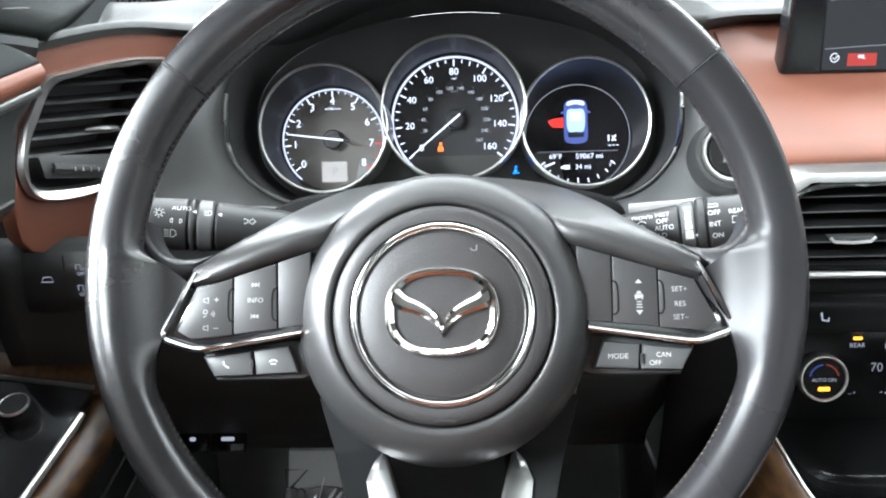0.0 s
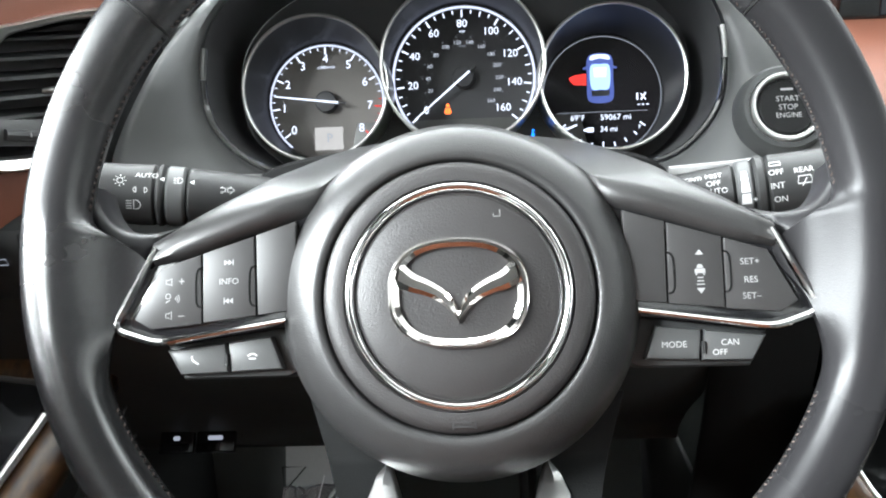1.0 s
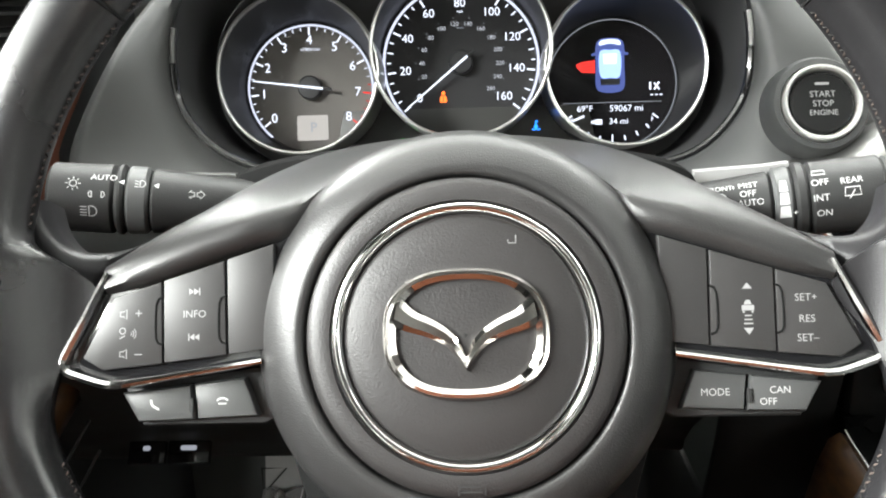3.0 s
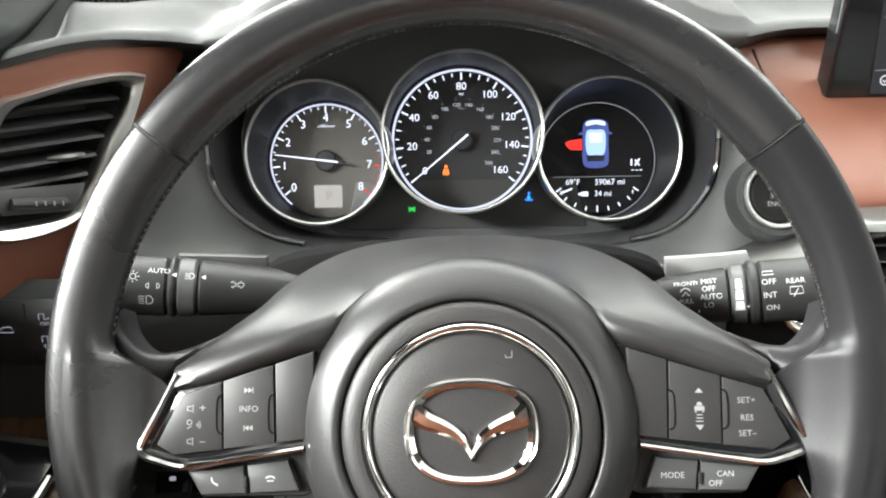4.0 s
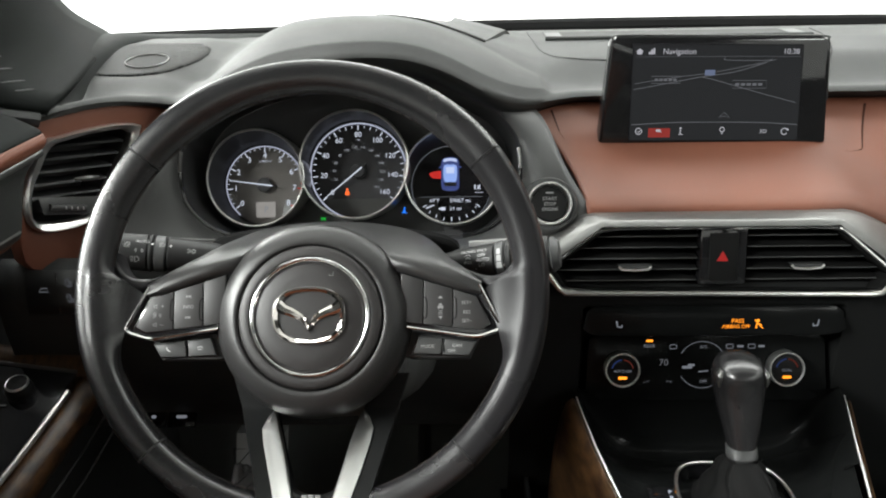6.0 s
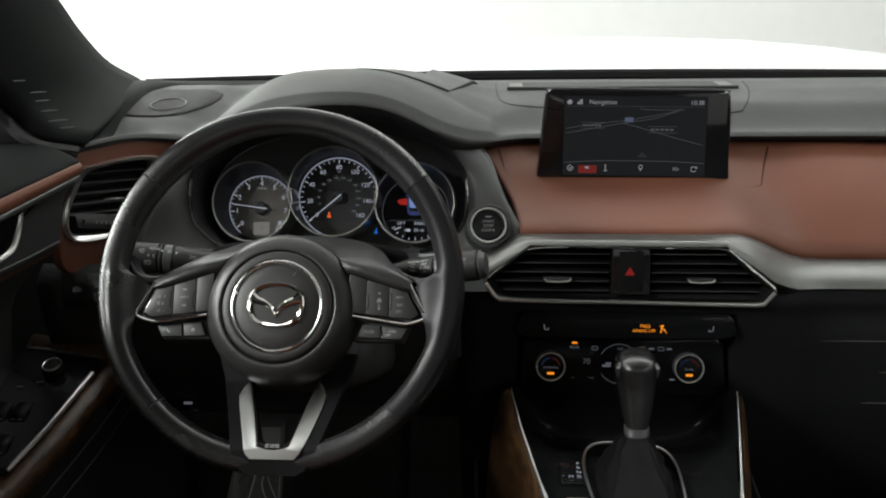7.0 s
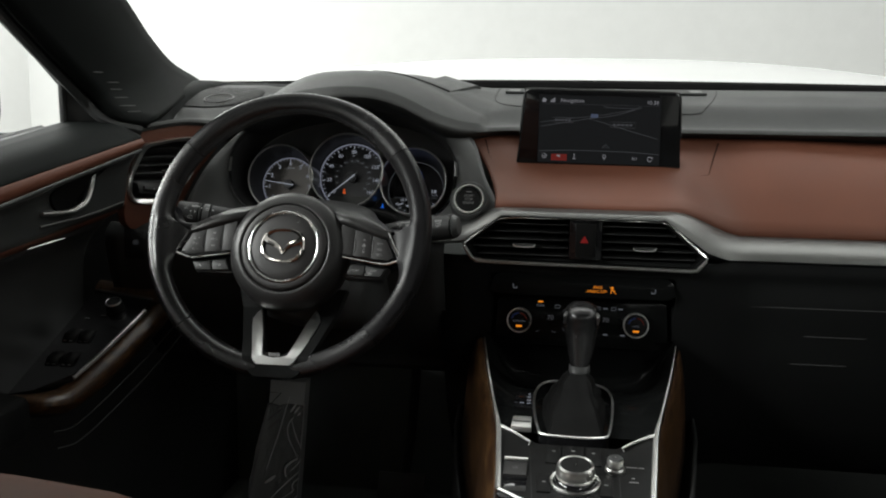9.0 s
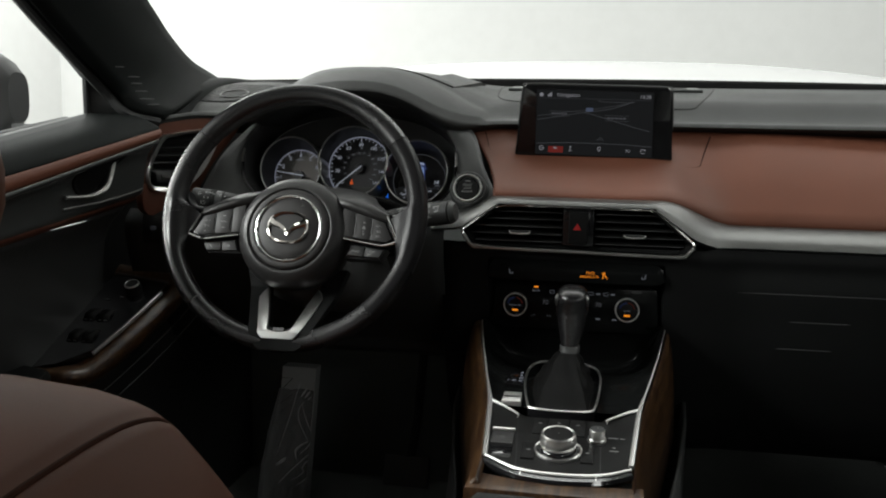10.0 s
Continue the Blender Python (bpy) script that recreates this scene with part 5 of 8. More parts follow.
# the pillar's foot sweeps out onto the pad
shore = spline([(-0.292, 0.682), (-0.290, 0.710), (-0.296, 0.755), (-0.304, 0.810), (-0.309, 0.880), (-0.309, 0.950), (-0.284, 1.015), (-0.225, 1.078), (-0.14, 1.125)], 33)
rows = []
for k in range(33):
    u = k / 32
    v = max(0.0, 1 - 1.35 * u)
    i = 39 * (0.24 * (1 - u) ** 1.1)
    a, b = mix3(inner[int(i)], inner[int(i) + 1], i - int(i)), mix3(outer[int(i)], outer[int(i) + 1], i - int(i))
    p0 = mix3(a, b, v)
    p0 = (p0[0] + 0.014 * math.sin(math.pi * v) + 0.001, p0[1] - 0.001, p0[2] + 0.004 * math.sin(math.pi * v))
    x, y = shore[k]
    p2 = (x, y, surf(x, y) + 0.0008)
    if u > 0.66:
        p0 = mix3(p0, (x - 0.014, y + 0.030, 0.9225), smooth((u - 0.66) / 0.26))
    soft_heel = mix3((x - 0.016, y + 0.012, p2[2] + 0.003), p0, 0.20)
    full = mix3(p0, p2, 0.5)
    heel = mix3(soft_heel, (full[0] + 0.010, full[1] - 0.006, full[2] + 0.006), smooth((u - 0.10) / 0.22) * (1 - smooth((u - 0.72) / 0.2)))
    rows.append([tuple(p0[q] + (heel[q] - p0[q]) * 2 * w * (1 - w) + (p2[q] - p0[q]) * w * w for q in range(3)) for w in np.linspace(0, 1, 12)])
part("pillar_base", loft(rows), PILLARSKIN, pillar, "dark flared foot of the pillar trim", angle=70)
# tray behind the screen
tray = spline([(0.2085, 1.100), (0.2085, 1.025), (0.2130, 0.950), (0.2220, 0.915), (0.2420, 0.897), (0.30, 0.890), (0.45, 0.886), (0.540, 0.886), (0.5600, 0.900), (0.5740, 0.935), (0.5900, 1.000), (0.6050, 1.095)], 80)
part("tray_line", tube([(x, y, surf(x, y) + 0.0002) for x, y in tray], 0.0011, 6), ENGRAVE, dash, "groove round the tray")
# Flat dark sheet laid on the pad; it paints the shade of the recess.
part("tray_shade", loft([[(0.228 + 0.345 * u, y, surf(0.228 + 0.345 * u, y) + d) for u in np.linspace(0, 1, 14)] for y, d in ((1.005, 0.0012), (1.03, 0.0014), (1.055, 0.0016), (1.08, 0.0020))]), ENGRAVE, dash, "dark sheet painted for the shade in the tray slot")
part("tray_lip", tube([(x, 1.000, surf(x, 1.0) + 0.002) for x in np.linspace(0.226, 0.575, 12)], 0.003, 8), SOFT, dash)
for x0, x1 in ((0.229, 0.250), (0.551, 0.572)):
    part("tray_end", loft([[(x, y, surf(x, y) + d) for x in (x0, (x0 + x1) / 2, x1)] for y, d in ((1.020, 0.0026), (1.045, 0.0030), (1.066, 0.0032))]), SATIN, dash, "pale end of the tray slot")
part("windscreen_edge", tube([(x, 1.245 - 0.06 * ((x - 0.36) / 0.8) ** 2, 0.925 - 0.012 * ((x - 0.36) / 0.8) ** 2) for x in np.linspace(-0.42, 1.17, 40)], 0.0145, 10), GAPBLACK, dash, "black edge under the windscreen")

# leather band on the far side of the wheel
def band_edges(x):
    zt = 0.834 - 0.009 * smooth((x - 0.62) / 0.25)
    yt = float(np.interp(x, [0.18, 0.26, 0.6, 1.17], [0.772, 0.812, 0.838, 0.838]))
    zb = 0.7285 - 0.0360 * smooth((x - 0.495) / 0.110)
    yb = 0.672 + 0.050 * smooth((x - 0.46) / 0.16)
    return yt, zt, yb, zb


bx = list(np.linspace(0.0, 1.0, 70))
rows = []
for u in bx:
    row = []
    for k in range(15):
        v = k / 14
        x0 = 0.192 + 0.050 * smooth(v) ** 0.8
        x = x0 + (1.17 - x0) * u ** 1.25
        yt, zt, yb, zb = band_edges(x)
        bulge = math.sin(math.pi * v)
        far = smooth((x - 0.50) / 0.16)
        y = yt + (yb - yt) * v ** 1.6 - (0.004 + 0.016 * far) * bulge
        z = zt + (zb - zt) * v + (0.002 + 0.006 * far) * bulge
        if k == 14:
            y, z = y + 0.010, z - 0.002
        if k == 0:
            y, z = y + 0.012, z + 0.002
        row.append((x, y, z))
    rows.append(row)
part("leather_band", loft(rows), BROWN, dash, "brown leather dashboard band", angle=60).modifiers.new("thickness", "SOLIDIFY").thickness = -0.006
# pressed outline of the screen's plinth in the leather, the crease's shade painted dark brown
def on_band(x, v):
    yt, zt, yb, zb = band_edges(x)
    far = smooth((x - 0.50) / 0.16)
    b = math.sin(math.pi * v)
    return (x, yt + (yb - yt) * v ** 1.6 - (0.004 + 0.016 * far) * b, zt + (zb - zt) * v + (0.002 + 0.006 * far) * b)
line = [(p[0], p[1] - 0.0055, p[2] + 0.001) for p in (on_band(x, v) for x, v in poly([(0.214, 0.06), (0.222, 0.30), (0.235, 0.46), (0.26, 0.50), (0.540, 0.50), (0.556, 0.46), (0.574, 0.06)], 70))]
part("plinth_seam", tube([(p[0], p[1] - 0.0003, p[2]) for p in line], 0.0017, 6), mat("leather_fold", (0.045, 0.016, 0.010), 0.7, vary=0.2, spec=0.1), dash, "pressed seam in the leather, its shade painted dark")

# silver wing trim, swept round the centre vents
HEX = [(0.199, 0.682), (0.253, 0.7235), (0.484, 0.7225), (0.5435, 0.672), (0.529, 0.655), (0.215, 0.659)]
def hex_top(x):
    return float(np.interp(x, [0.15, 0.199, 0.253, 0.484, 0.5435, 0.57, 1.2], [0.680, 0.684, 0.7235, 0.7225, 0.674, 0.6635, 0.6630]))
rows = []
for x in list(np.linspace(0.150, 0.56, 60)) + list(np.linspace(0.575, 1.17, 30)):
    yt, zt, yb, zb = band_edges(max(x, 0.19))
    zt2 = float(np.interp(x, [0.15, 0.175, 0.20, 0.243], [0.694, 0.700, 0.711, zb + 0.001])) if x < 0.243 else zb + 0.001
    zb2 = min(hex_top(x) + 0.002, zt2 - 0.004)
    y1 = yb + 0.004
    y0 = 0.652 + 0.030 * smooth((x - 0.50) / 0.12)
    row = []
    for k in range(9):
        v = k / 8
        row.append((x, y1 + (y0 - y1) * v ** 0.7 - 0.004 * math.sin(math.pi * v) + (0.010 if k in (0, 8) else 0), zt2 + (zb2 - zt2) * v + (0.001 if k == 0 else 0)))
    rows.append(row)
part("silver_wing", loft(rows), SILVER, dash, "satin silver wing trim", angle=60).modifiers.new("thickness", "SOLIDIFY").thickness = -0.004

# lower dashboard, black, with the glovebox
def lower_row(x, k=18):
    prof = [(0.668, 0.6635), (0.664, 0.650), (0.668, 0.632), (0.676, 0.600), (0.686, 0.560), (0.704, 0.500), (0.735, 0.430), (0.78, 0.36), (0.86, 0.29), (1.0, 0.25)]
    if x > 0.56:
        s = smooth((x - 0.56) / 0.06)
        prof = [(y + 0.022 * s * (1 if z > 0.6 else 0.6), z + (0.006 * s if i == 0 else 0)) for i, (y, z) in enumerate(prof)]
    inset = smooth((x - 0.238) / 0.006) * smooth((0.505 - x) / 0.006)
    return [(x, y + 0.045 * inset * smooth((0.637 - z) / 0.004) * smooth((z - 0.42) / 0.04), z) for y, z in spline(prof, k)]


rows = [lower_row(x, 60) for x in [0.165, 0.20, 0.232, 0.236, 0.238, 0.240, 0.242, 0.244, 0.248] + list(np.linspace(0.26, 0.48, 6)) + [0.495, 0.499, 0.501, 0.503, 0.505, 0.508, 0.52, 0.56, 0.60] + list(np.linspace(0.62, 1.17, 16))]
part("lower_panel", loft(rows), LOWERBLACK, dash, "black lower dashboard", angle=60).modifiers.new("thickness", "SOLIDIFY").thickness = -0.006
def lower_y(x, z):
    row = lower_row(x, 60)
    return float(np.interp(-z, [-p[2] for p in row], [p[1] for p in row]))


# Edge highlights of the glovebox, painted as thin paler tubes.
for nm, x0, x1, z in (("glovebox_seam_glint", 0.612, 1.10, 0.600), ("glovebox_handle_glint", 0.690, 0.776, 0.557), ("glovebox_lip_glint", 0.676, 0.756, 0.512)):
    part(nm, tube([(x, lower_y(x, z) - 0.0006, z + 0.004 * (x - x0)) for x in np.linspace(x0, x1, 14)], [0.0002] + [0.0007] * 12 + [0.0002], 6), SATIN, dash, "thin pale line painted for the highlight on a glovebox edge")

# surround of the cluster, from the binnacle out to the leather
innr = [tuple(KM @ Vector((x, y, 0.0707))) for x, y in bowl_out]
ctrl = [(-0.212, 0.700, 0.782), (-0.236, 0.672, 0.722), (-0.212, 0.655, 0.698), (-0.12, 0.650, 0.706), (0.0, 0.655, 0.724), (0.12, 0.650, 0.706), (0.208, 0.658, 0.698), (0.246, 0.676, 0.726), (0.224, 0.706, 0.775), (0.196, 0.755, 0.832), (0.15, 0.735, 0.842), (0.09, 0.712, 0.868), (0.0, 0.700, 0.880), (-0.09, 0.712, 0.864), (-0.145, 0.722, 0.846), (-0.185, 0.738, 0.824)]
outr = spline(ctrl, 96, closed=True)
rows = []
for u, push in ((0, 0), (0.03, 0.006), (0.25, 0.010), (0.55, 0.008), (0.85, 0.004), (1.0, 0.0)):
    rows.append([(a[0] + (b[0] - a[0]) * u, a[1] + (b[1] - a[1]) * u - push, a[2] + (b[2] - a[2]) * u) for a, b in zip(innr, outr)])
part("cluster_surround", loft(rows, close_u=True), SATIN, dash, "satin grey panel round the cluster", angle=60).modifiers.new("thickness", "SOLIDIFY").thickness = -0.004
# One silver trim in two tones: the left strip's shade is in its colour.
for wedge, skin in (([(-0.180, 0.7236), (-0.1245, 0.7212), (-0.1265, 0.698), (-0.172, 0.708)], SILVER), ([(0.1222, 0.7165), (0.158, 0.7185), (0.172, 0.7200), (0.176, 0.712), (0.1235, 0.698)], SILVERPAINT)):
    part("grey_wedge", slab(wedge, 0.0, 0.004, 0.001), skin, dash, "silver trim strip behind the stalk, darker on the left as painted shade", m=Matrix.Translation((0, 0.632, 0)) @ Matrix(((1, 0, 0, 0), (0, 0, -1, 0), (0, 1, 0, 0), (0, 0, 0, 1))))
# knee panel under the wheel
rows = []
for x in np.linspace(-0.36, 0.17, 24):
    rows.append([(x, *p) for p in spline([(0.672, 0.694), (0.655, 0.680), (0.652, 0.655), (0.672, 0.590), (0.715, 0.535), (0.770, 0.492), (0.803, 0.460), (0.815, 0.444), (0.90, 0.42), (1.1, 0.42)], 22)])
part("knee_panel", loft(rows), KNEEBLACK, dash, "black knee panel", angle=60).modifiers.new("thickness", "SOLIDIFY").thickness = -0.006
for x, w in ((-0.262, 0.030), (-0.228, 0.034)):
    m = fr((x, 0.7920, 0.4640), 40)
    sw = part("switch_blank", box(-w / 2, w / 2, -0.012, 0.012, 0.0, 0.005, 0.0015), PIANO, dash, "gloss black switch under the dashboard", m=m.copy())
    bm = flat(rrect(-0.0065 if x > -0.24 else -0.003, 0.0065 if x > -0.24 else 0.003, -0.002, 0.002, 0.0015), 0.0055)
    part("switch_symbol", bm, LITDIM, sw, "white symbol", smooth=False, m=m.copy())

# switch bank beside the column
bank = part("switch_bank", loft([[(x, y - 0.0012, z) for y, z in ((0.6555, 0.686), (0.6525, 0.668), (0.6520, 0.652), (0.655, 0.640))] for x in (-0.328, -0.255)]), HARD, dash, "plain dark bank of switches")
bank.modifiers.new("thickness", "SOLIDIFY").thickness = 0.0012
part("bank_gap", tube([(-0.2955, 0.6515, 0.684), (-0.2955, 0.6505, 0.642)], 0.0006, 5), ENGRAVE, bank)
m = fr((0, 0.6485, 0), 0)
bm = stroke([(-0.3130, 0.6645), (-0.3110, 0.6680), (-0.3050, 0.6685), (-0.3035, 0.6645)], 0.0007, 0, closed=True)
part("bank_symbol", bm, LITDIM, bank, "white tailgate symbol", smooth=False, m=m.copy())
for y, turn in ((0.6735, 1), (0.6575, -1)):
    bm = stroke([(-0.2850, y), (-0.2850, y + 0.0040), (-0.2815, y + 0.0040), (-0.2815, y), (-0.2780, y + 0.0010 * turn)], 0.0007, 0)
    text("OFF", 0.0026, -0.2815, y - 0.0032, 0, bm)
    part("bank_symbol", bm, LITDIM, bank, "white symbol with lettering", smooth=False, m=m.copy())

# start button
SM = fr((0.2035, 0.672, 0.7445), 24)
start = thing("start_button", (0.2035, 0.675, 0.735), "round black engine start button in a bright ring", "button")
part("ring", lathe([(0.0225, -0.012), (0.0223, 0.003), (0.0217, 0.0046), (0.0206, 0.0046), (0.0196, 0.0030), (0.0190, 0.0016), (0.0184, -0.004)], 48), EDGECHROME, start, "bright silver ring", m=SM.copy())
part("bezel", lathe([(0.030, -0.016), (0.0285, -0.003), (0.0265, 0.0005), (0.0232, 0.0008), (0.0226, -0.006)], 48), HARD, start, m=SM.copy())
cap = part("cap", lathe([(0.0182, -0.004), (0.0180, 0.0016), (0.0168, 0.0026), (0.0005, 0.0030)], 48), KEYBLACK, start, "black cap", m=SM.copy())
bm = text("START", 0.0035, 0, 0.0045, 0.0033)
text("STOP", 0.0035, 0, -0.0010, 0.0033, bm)
text("ENGINE", 0.0032, 0, -0.0063, 0.0033, bm)
flat(rrect(-0.004, 0.004, 0.0100, 0.0115, 0.0006), 0.0033, bm)
part("lettering", bm, DIMPRINT, cap, "grey lettering", smooth=False, m=SM.copy())

# ---- centre vents ----
VM = fr((0, 0.6465, 0), 0.5)
vents = thing("centre_vents", (0.37, 0.70, 0.655), "hexagonal pair of centre air vents with chrome edge", "air vent")
cen = (0.371, 0.691)
rows = [[(cen[0] + (x - cen[0]) * k, cen[1] + (y - cen[1]) * k, n) for x, y in HEX] for k, n in ((1.0, -0.004), (0.985, 0.002), (0.955, 0.000), (0.94, -0.020), (0.90, -0.065))]
bm = loft(rows, close_u=True)
bm.faces.new([bm.verts.new((cen[0] + (x - cen[0]) * 0.9, cen[1] + (y - cen[1]) * 0.9, -0.065)) for x, y in HEX])
part("duct", bm, GAPBLACK, vents, "black duct", m=VM.copy(), smooth=False)
edge = []
for (x0, y0), (x1, y1), (x2, y2), r in zip(HEX[-1:] + HEX[:-1], HEX, HEX[1:] + HEX[:1], (0.10, 0.16, 0.08, 0.10, 0.25, 0.25)):
    a, b = (x1 + (x0 - x1) * r, y1 + (y0 - y1) * r), (x1 + (x2 - x1) * r, y1 + (y2 - y1) * r)
    edge += [(a[0] * (1 - u) ** 2 + 2 * x1 * u * (1 - u) + b[0] * u * u, a[1] * (1 - u) ** 2 + 2 * y1 * u * (1 - u) + b[1] * u * u, 0.001) for u in np.linspace(0, 1, 8)]
part("chrome_edge", tube(edge, 0.0022, 8, closed=True), CHROME, vents, "chrome edge", m=VM.copy())
part("chrome_sill", tube(poly([(0.201, 0.678, 0.002), (0.215, 0.6580, 0.003), (0.529, 0.6540, 0.003), (0.542, 0.669, 0.002)], 40), 0.0027, 8, flat=0.8), SATINCHROME, vents, "thick chrome sill", m=VM.copy())
def hex_span(y):
    l = float(np.interp(y, [0.660, 0.684, 0.7235], [0.218, 0.202, 0.256]))
    r = float(np.interp(y, [0.660, 0.674, 0.7225], [0.528, 0.540, 0.481]))
    return l, r
for k in range(5):
    y = 0.6675 + 0.0112 * k
    l, r = hex_span(y)
    for a, b in ((l + 0.006, 0.350), (0.398, r - 0.006)):
        slat = part("slat", loft([[(a, y - 0.0005, -0.008), (a, y + 0.0011, -0.010), (a, y + 0.0060, -0.034), (a, y + 0.0040, -0.034)], [(b, y - 0.0005, -0.008), (b, y + 0.0011, -0.010), (b, y + 0.0060, -0.034), (b, y + 0.0040, -0.034)]], close_u=True, caps=True), KEYBLACK, vents, m=VM.copy(), smooth=False)
        # Pale tube added as the highlight that the slat's front edge would catch.
        part("slat_glint", tube([(a + 0.001, y + 0.0004, -0.0080), ((a + b) / 2, y + 0.0004, -0.0080), (b - 0.001, y + 0.0004, -0.0080)], 0.0005, 6), SATIN, slat, "thin pale line painted for the light on the slat's edge", m=VM.copy())
div = part("divider", slab([(0.351, 0.664), (0.397, 0.664), (0.397, 0.7205), (0.351, 0.7205)], -0.03, -0.003, 0.002), PIANO, vents, "gloss black divider", m=VM.copy())
hz = part("hazard_button", box(0.3600, 0.3885, 0.668, 0.7165, -0.004, -0.0005, 0.002), KEYBLACK, div, "black hazard button", m=VM.copy())
part("hazard_sign", flat([(0.3665, 0.6885), (0.3785, 0.6885), (0.3725, 0.6990)], -0.0002), HAZARDRED, hz, "red triangle", smooth=False, m=VM.copy())
for x in (0.287, 0.457):
    part("vent_tab", slab([(x - 0.017, 0.6845), (x + 0.017, 0.6845), (x + 0.013, 0.6800), (x - 0.013, 0.6800)], -0.010, -0.0015, 0.0018), HARD, vents, "grey adjuster tab", m=VM.copy())
    part("tab_edge", tube([(x - 0.016, 0.6835, -0.0015), (x - 0.013, 0.6806, -0.0010), (x, 0.6798, -0.0005), (x + 0.013, 0.6806, -0.0010), (x + 0.016, 0.6835, -0.0015)], 0.0013, 6), EDGECHROME, vents, "bright tab edge", m=VM.copy())

# ---- centre screen ----
MENUGREY = glow("menu_grey", (0.46, 0.46, 0.5), 0.42)
XM = fr((0.3908, 0.7705, 0.8484), -3.0) @ Matrix.Rotation(radians(2.7), 4, "Y") @ Matrix.Rotation(radians(-1.1), 4, "Z")
screen = thing("infotainment_screen", (0.389, 0.79, 0.80), "free-standing screen showing a dim navigation map", "screen")
shoulder = [(0.1235 - 0.0063 * v, -0.0545 + 0.0975 * v) for v in (0.0, 1.0)] + [(0.1052 + 0.0120 * math.cos(radians(a)), 0.0455 + 0.0120 * math.sin(radians(a))) for a in (15, 30, 45, 60, 75, 90)]
part("case", slab([(-0.1255, -0.0545), (-0.1225, -0.0570), (0.1205, -0.0570)] + shoulder + [(-x, y) for x, y in shoulder[:0:-1]], -0.016, 0.002, 0.003), PIANO, screen, "gloss black case", m=XM.copy())
part("case_edge", tube(spline([(-0.1215, -0.0100, -0.001), (-0.1176, 0.0440, -0.001), (-0.1148, 0.0530, -0.001), (-0.1060, 0.0578, -0.001), (0.0, 0.0580, -0.001), (0.1060, 0.0578, -0.001), (0.1148, 0.0530, -0.001), (0.1176, 0.0440, -0.001), (0.1212, -0.0100, -0.001)], 60), 0.0010, 6), SATIN, screen, "slim satin edge", m=XM.copy())
pane = part("pane", slab([(-0.0935, -0.0540), (0.0925, -0.0540), (0.0885, 0.0490), (-0.0945, 0.0495)], 0.001, 0.0025, 0.0003), DARKGLASS, screen, "dark glass pane", m=XM.copy(), smooth=False)
z = 0.0028
part("map", flat([(-0.0925, -0.0530), (0.0915, -0.0530), (0.0877, 0.0480), (-0.0935, 0.0485)], z), MAPFACE, pane, "dim map", smooth=False, m=XM.copy())
z = 0.0031
bm = bmesh.new()
for pts, w in (([(-0.0905, 0.0075), (-0.050, 0.0140), (-0.010, 0.0190), (0.030, 0.0265), (0.060, 0.0330)], 0.0006), ([(-0.0905, 0.0015), (-0.0422, 0.0104), (-0.018, 0.0150), (0.0182, 0.0205), (0.050, 0.0300)], 0.0007), ([(-0.018, 0.0148), (0.0008, 0.0103), (0.045, -0.0020), (0.0855, -0.0125)], 0.0007), ([(0.005, 0.0355), (0.008, 0.0325), (0.050, 0.0322), (0.056, 0.0350)], 0.0006), ([(-0.090, 0.0360), (0.0, 0.0362), (0.086, 0.0362)], 0.0003), ([(-0.0910, -0.0362), (-0.045, -0.0338), (0.005, -0.0335), (0.050, -0.0340), (0.0895, -0.0362)], 0.0008)):
    stroke(spline(pts, 24), w, z, bm)
for x0, x1, y0, y1 in ((-0.0720, -0.0410, 0.0080, 0.0155), (0.0150, 0.0520, 0.0028, 0.0110)):
    stroke([(x0, y0), (x1, y0), (x1, y1), (x0, y1)], 0.0005, z, bm, closed=True)
    for k in range(5):
        u0 = x0 + 0.003 + (x1 - x0 - 0.006) * k / 5
        flat([(u0, (y0 + y1) / 2 - 0.0014), (u0 + (x1 - x0 - 0.006) / 6.5, (y0 + y1) / 2 - 0.0014), (u0 + (x1 - x0 - 0.006) / 6.5, (y0 + y1) / 2 + 0.0014), (u0, (y0 + y1) / 2 + 0.0014)], z, bm)
stroke([(0.0035, -0.0288), (0.0092, -0.0228), (0.0150, -0.0288), (0.0092, -0.0270)], 0.0007, z, bm, closed=True)
part("map_line", bm, MAPLINE, pane, "grey roads and plain label bars", smooth=False, m=XM.copy())["kind"] = "stuff"
part("screen_title", text("Navigation", 0.0058, -0.0440, 0.0412, z), MENUGREY, pane, "white title", smooth=False, m=XM.copy())
part("clock", text("10:38", 0.0056, 0.0755, 0.0412, z), MENUGREY, pane, "white clock figures", smooth=False, m=XM.copy())
bm = flat([(-0.0893, 0.0383), (-0.0838, 0.0383), (-0.0838, 0.0412), (-0.0823, 0.0412), (-0.0865, 0.0446), (-0.0908, 0.0412), (-0.0893, 0.0412)], z)
for x0, h in ((-0.0768, 0.0028), (-0.0745, 0.0050), (-0.0722, 0.0064)):
    flat([(x0, 0.0383), (x0 + 0.0019, 0.0383), (x0 + 0.0019, 0.0383 + h), (x0, 0.0383 + h)], z, bm)
part("screen_text", bm, MENUGREY, pane, "white home and signal symbols", smooth=False, m=XM.copy())
part("red_tile", flat([(-0.0722, -0.0500), (-0.0485, -0.0500), (-0.0485, -0.0400), (-0.0722, -0.0400)], z), glow("lit_dark_red", (0.45, 0.06, 0.05), 0.25), pane, "red selected tile", smooth=False, m=XM.copy())
z2 = z + 0.0003
bm = stroke(circle_pts(-0.0828, -0.0432, 0.0034, 13, 60, 390), 0.0010, z2)
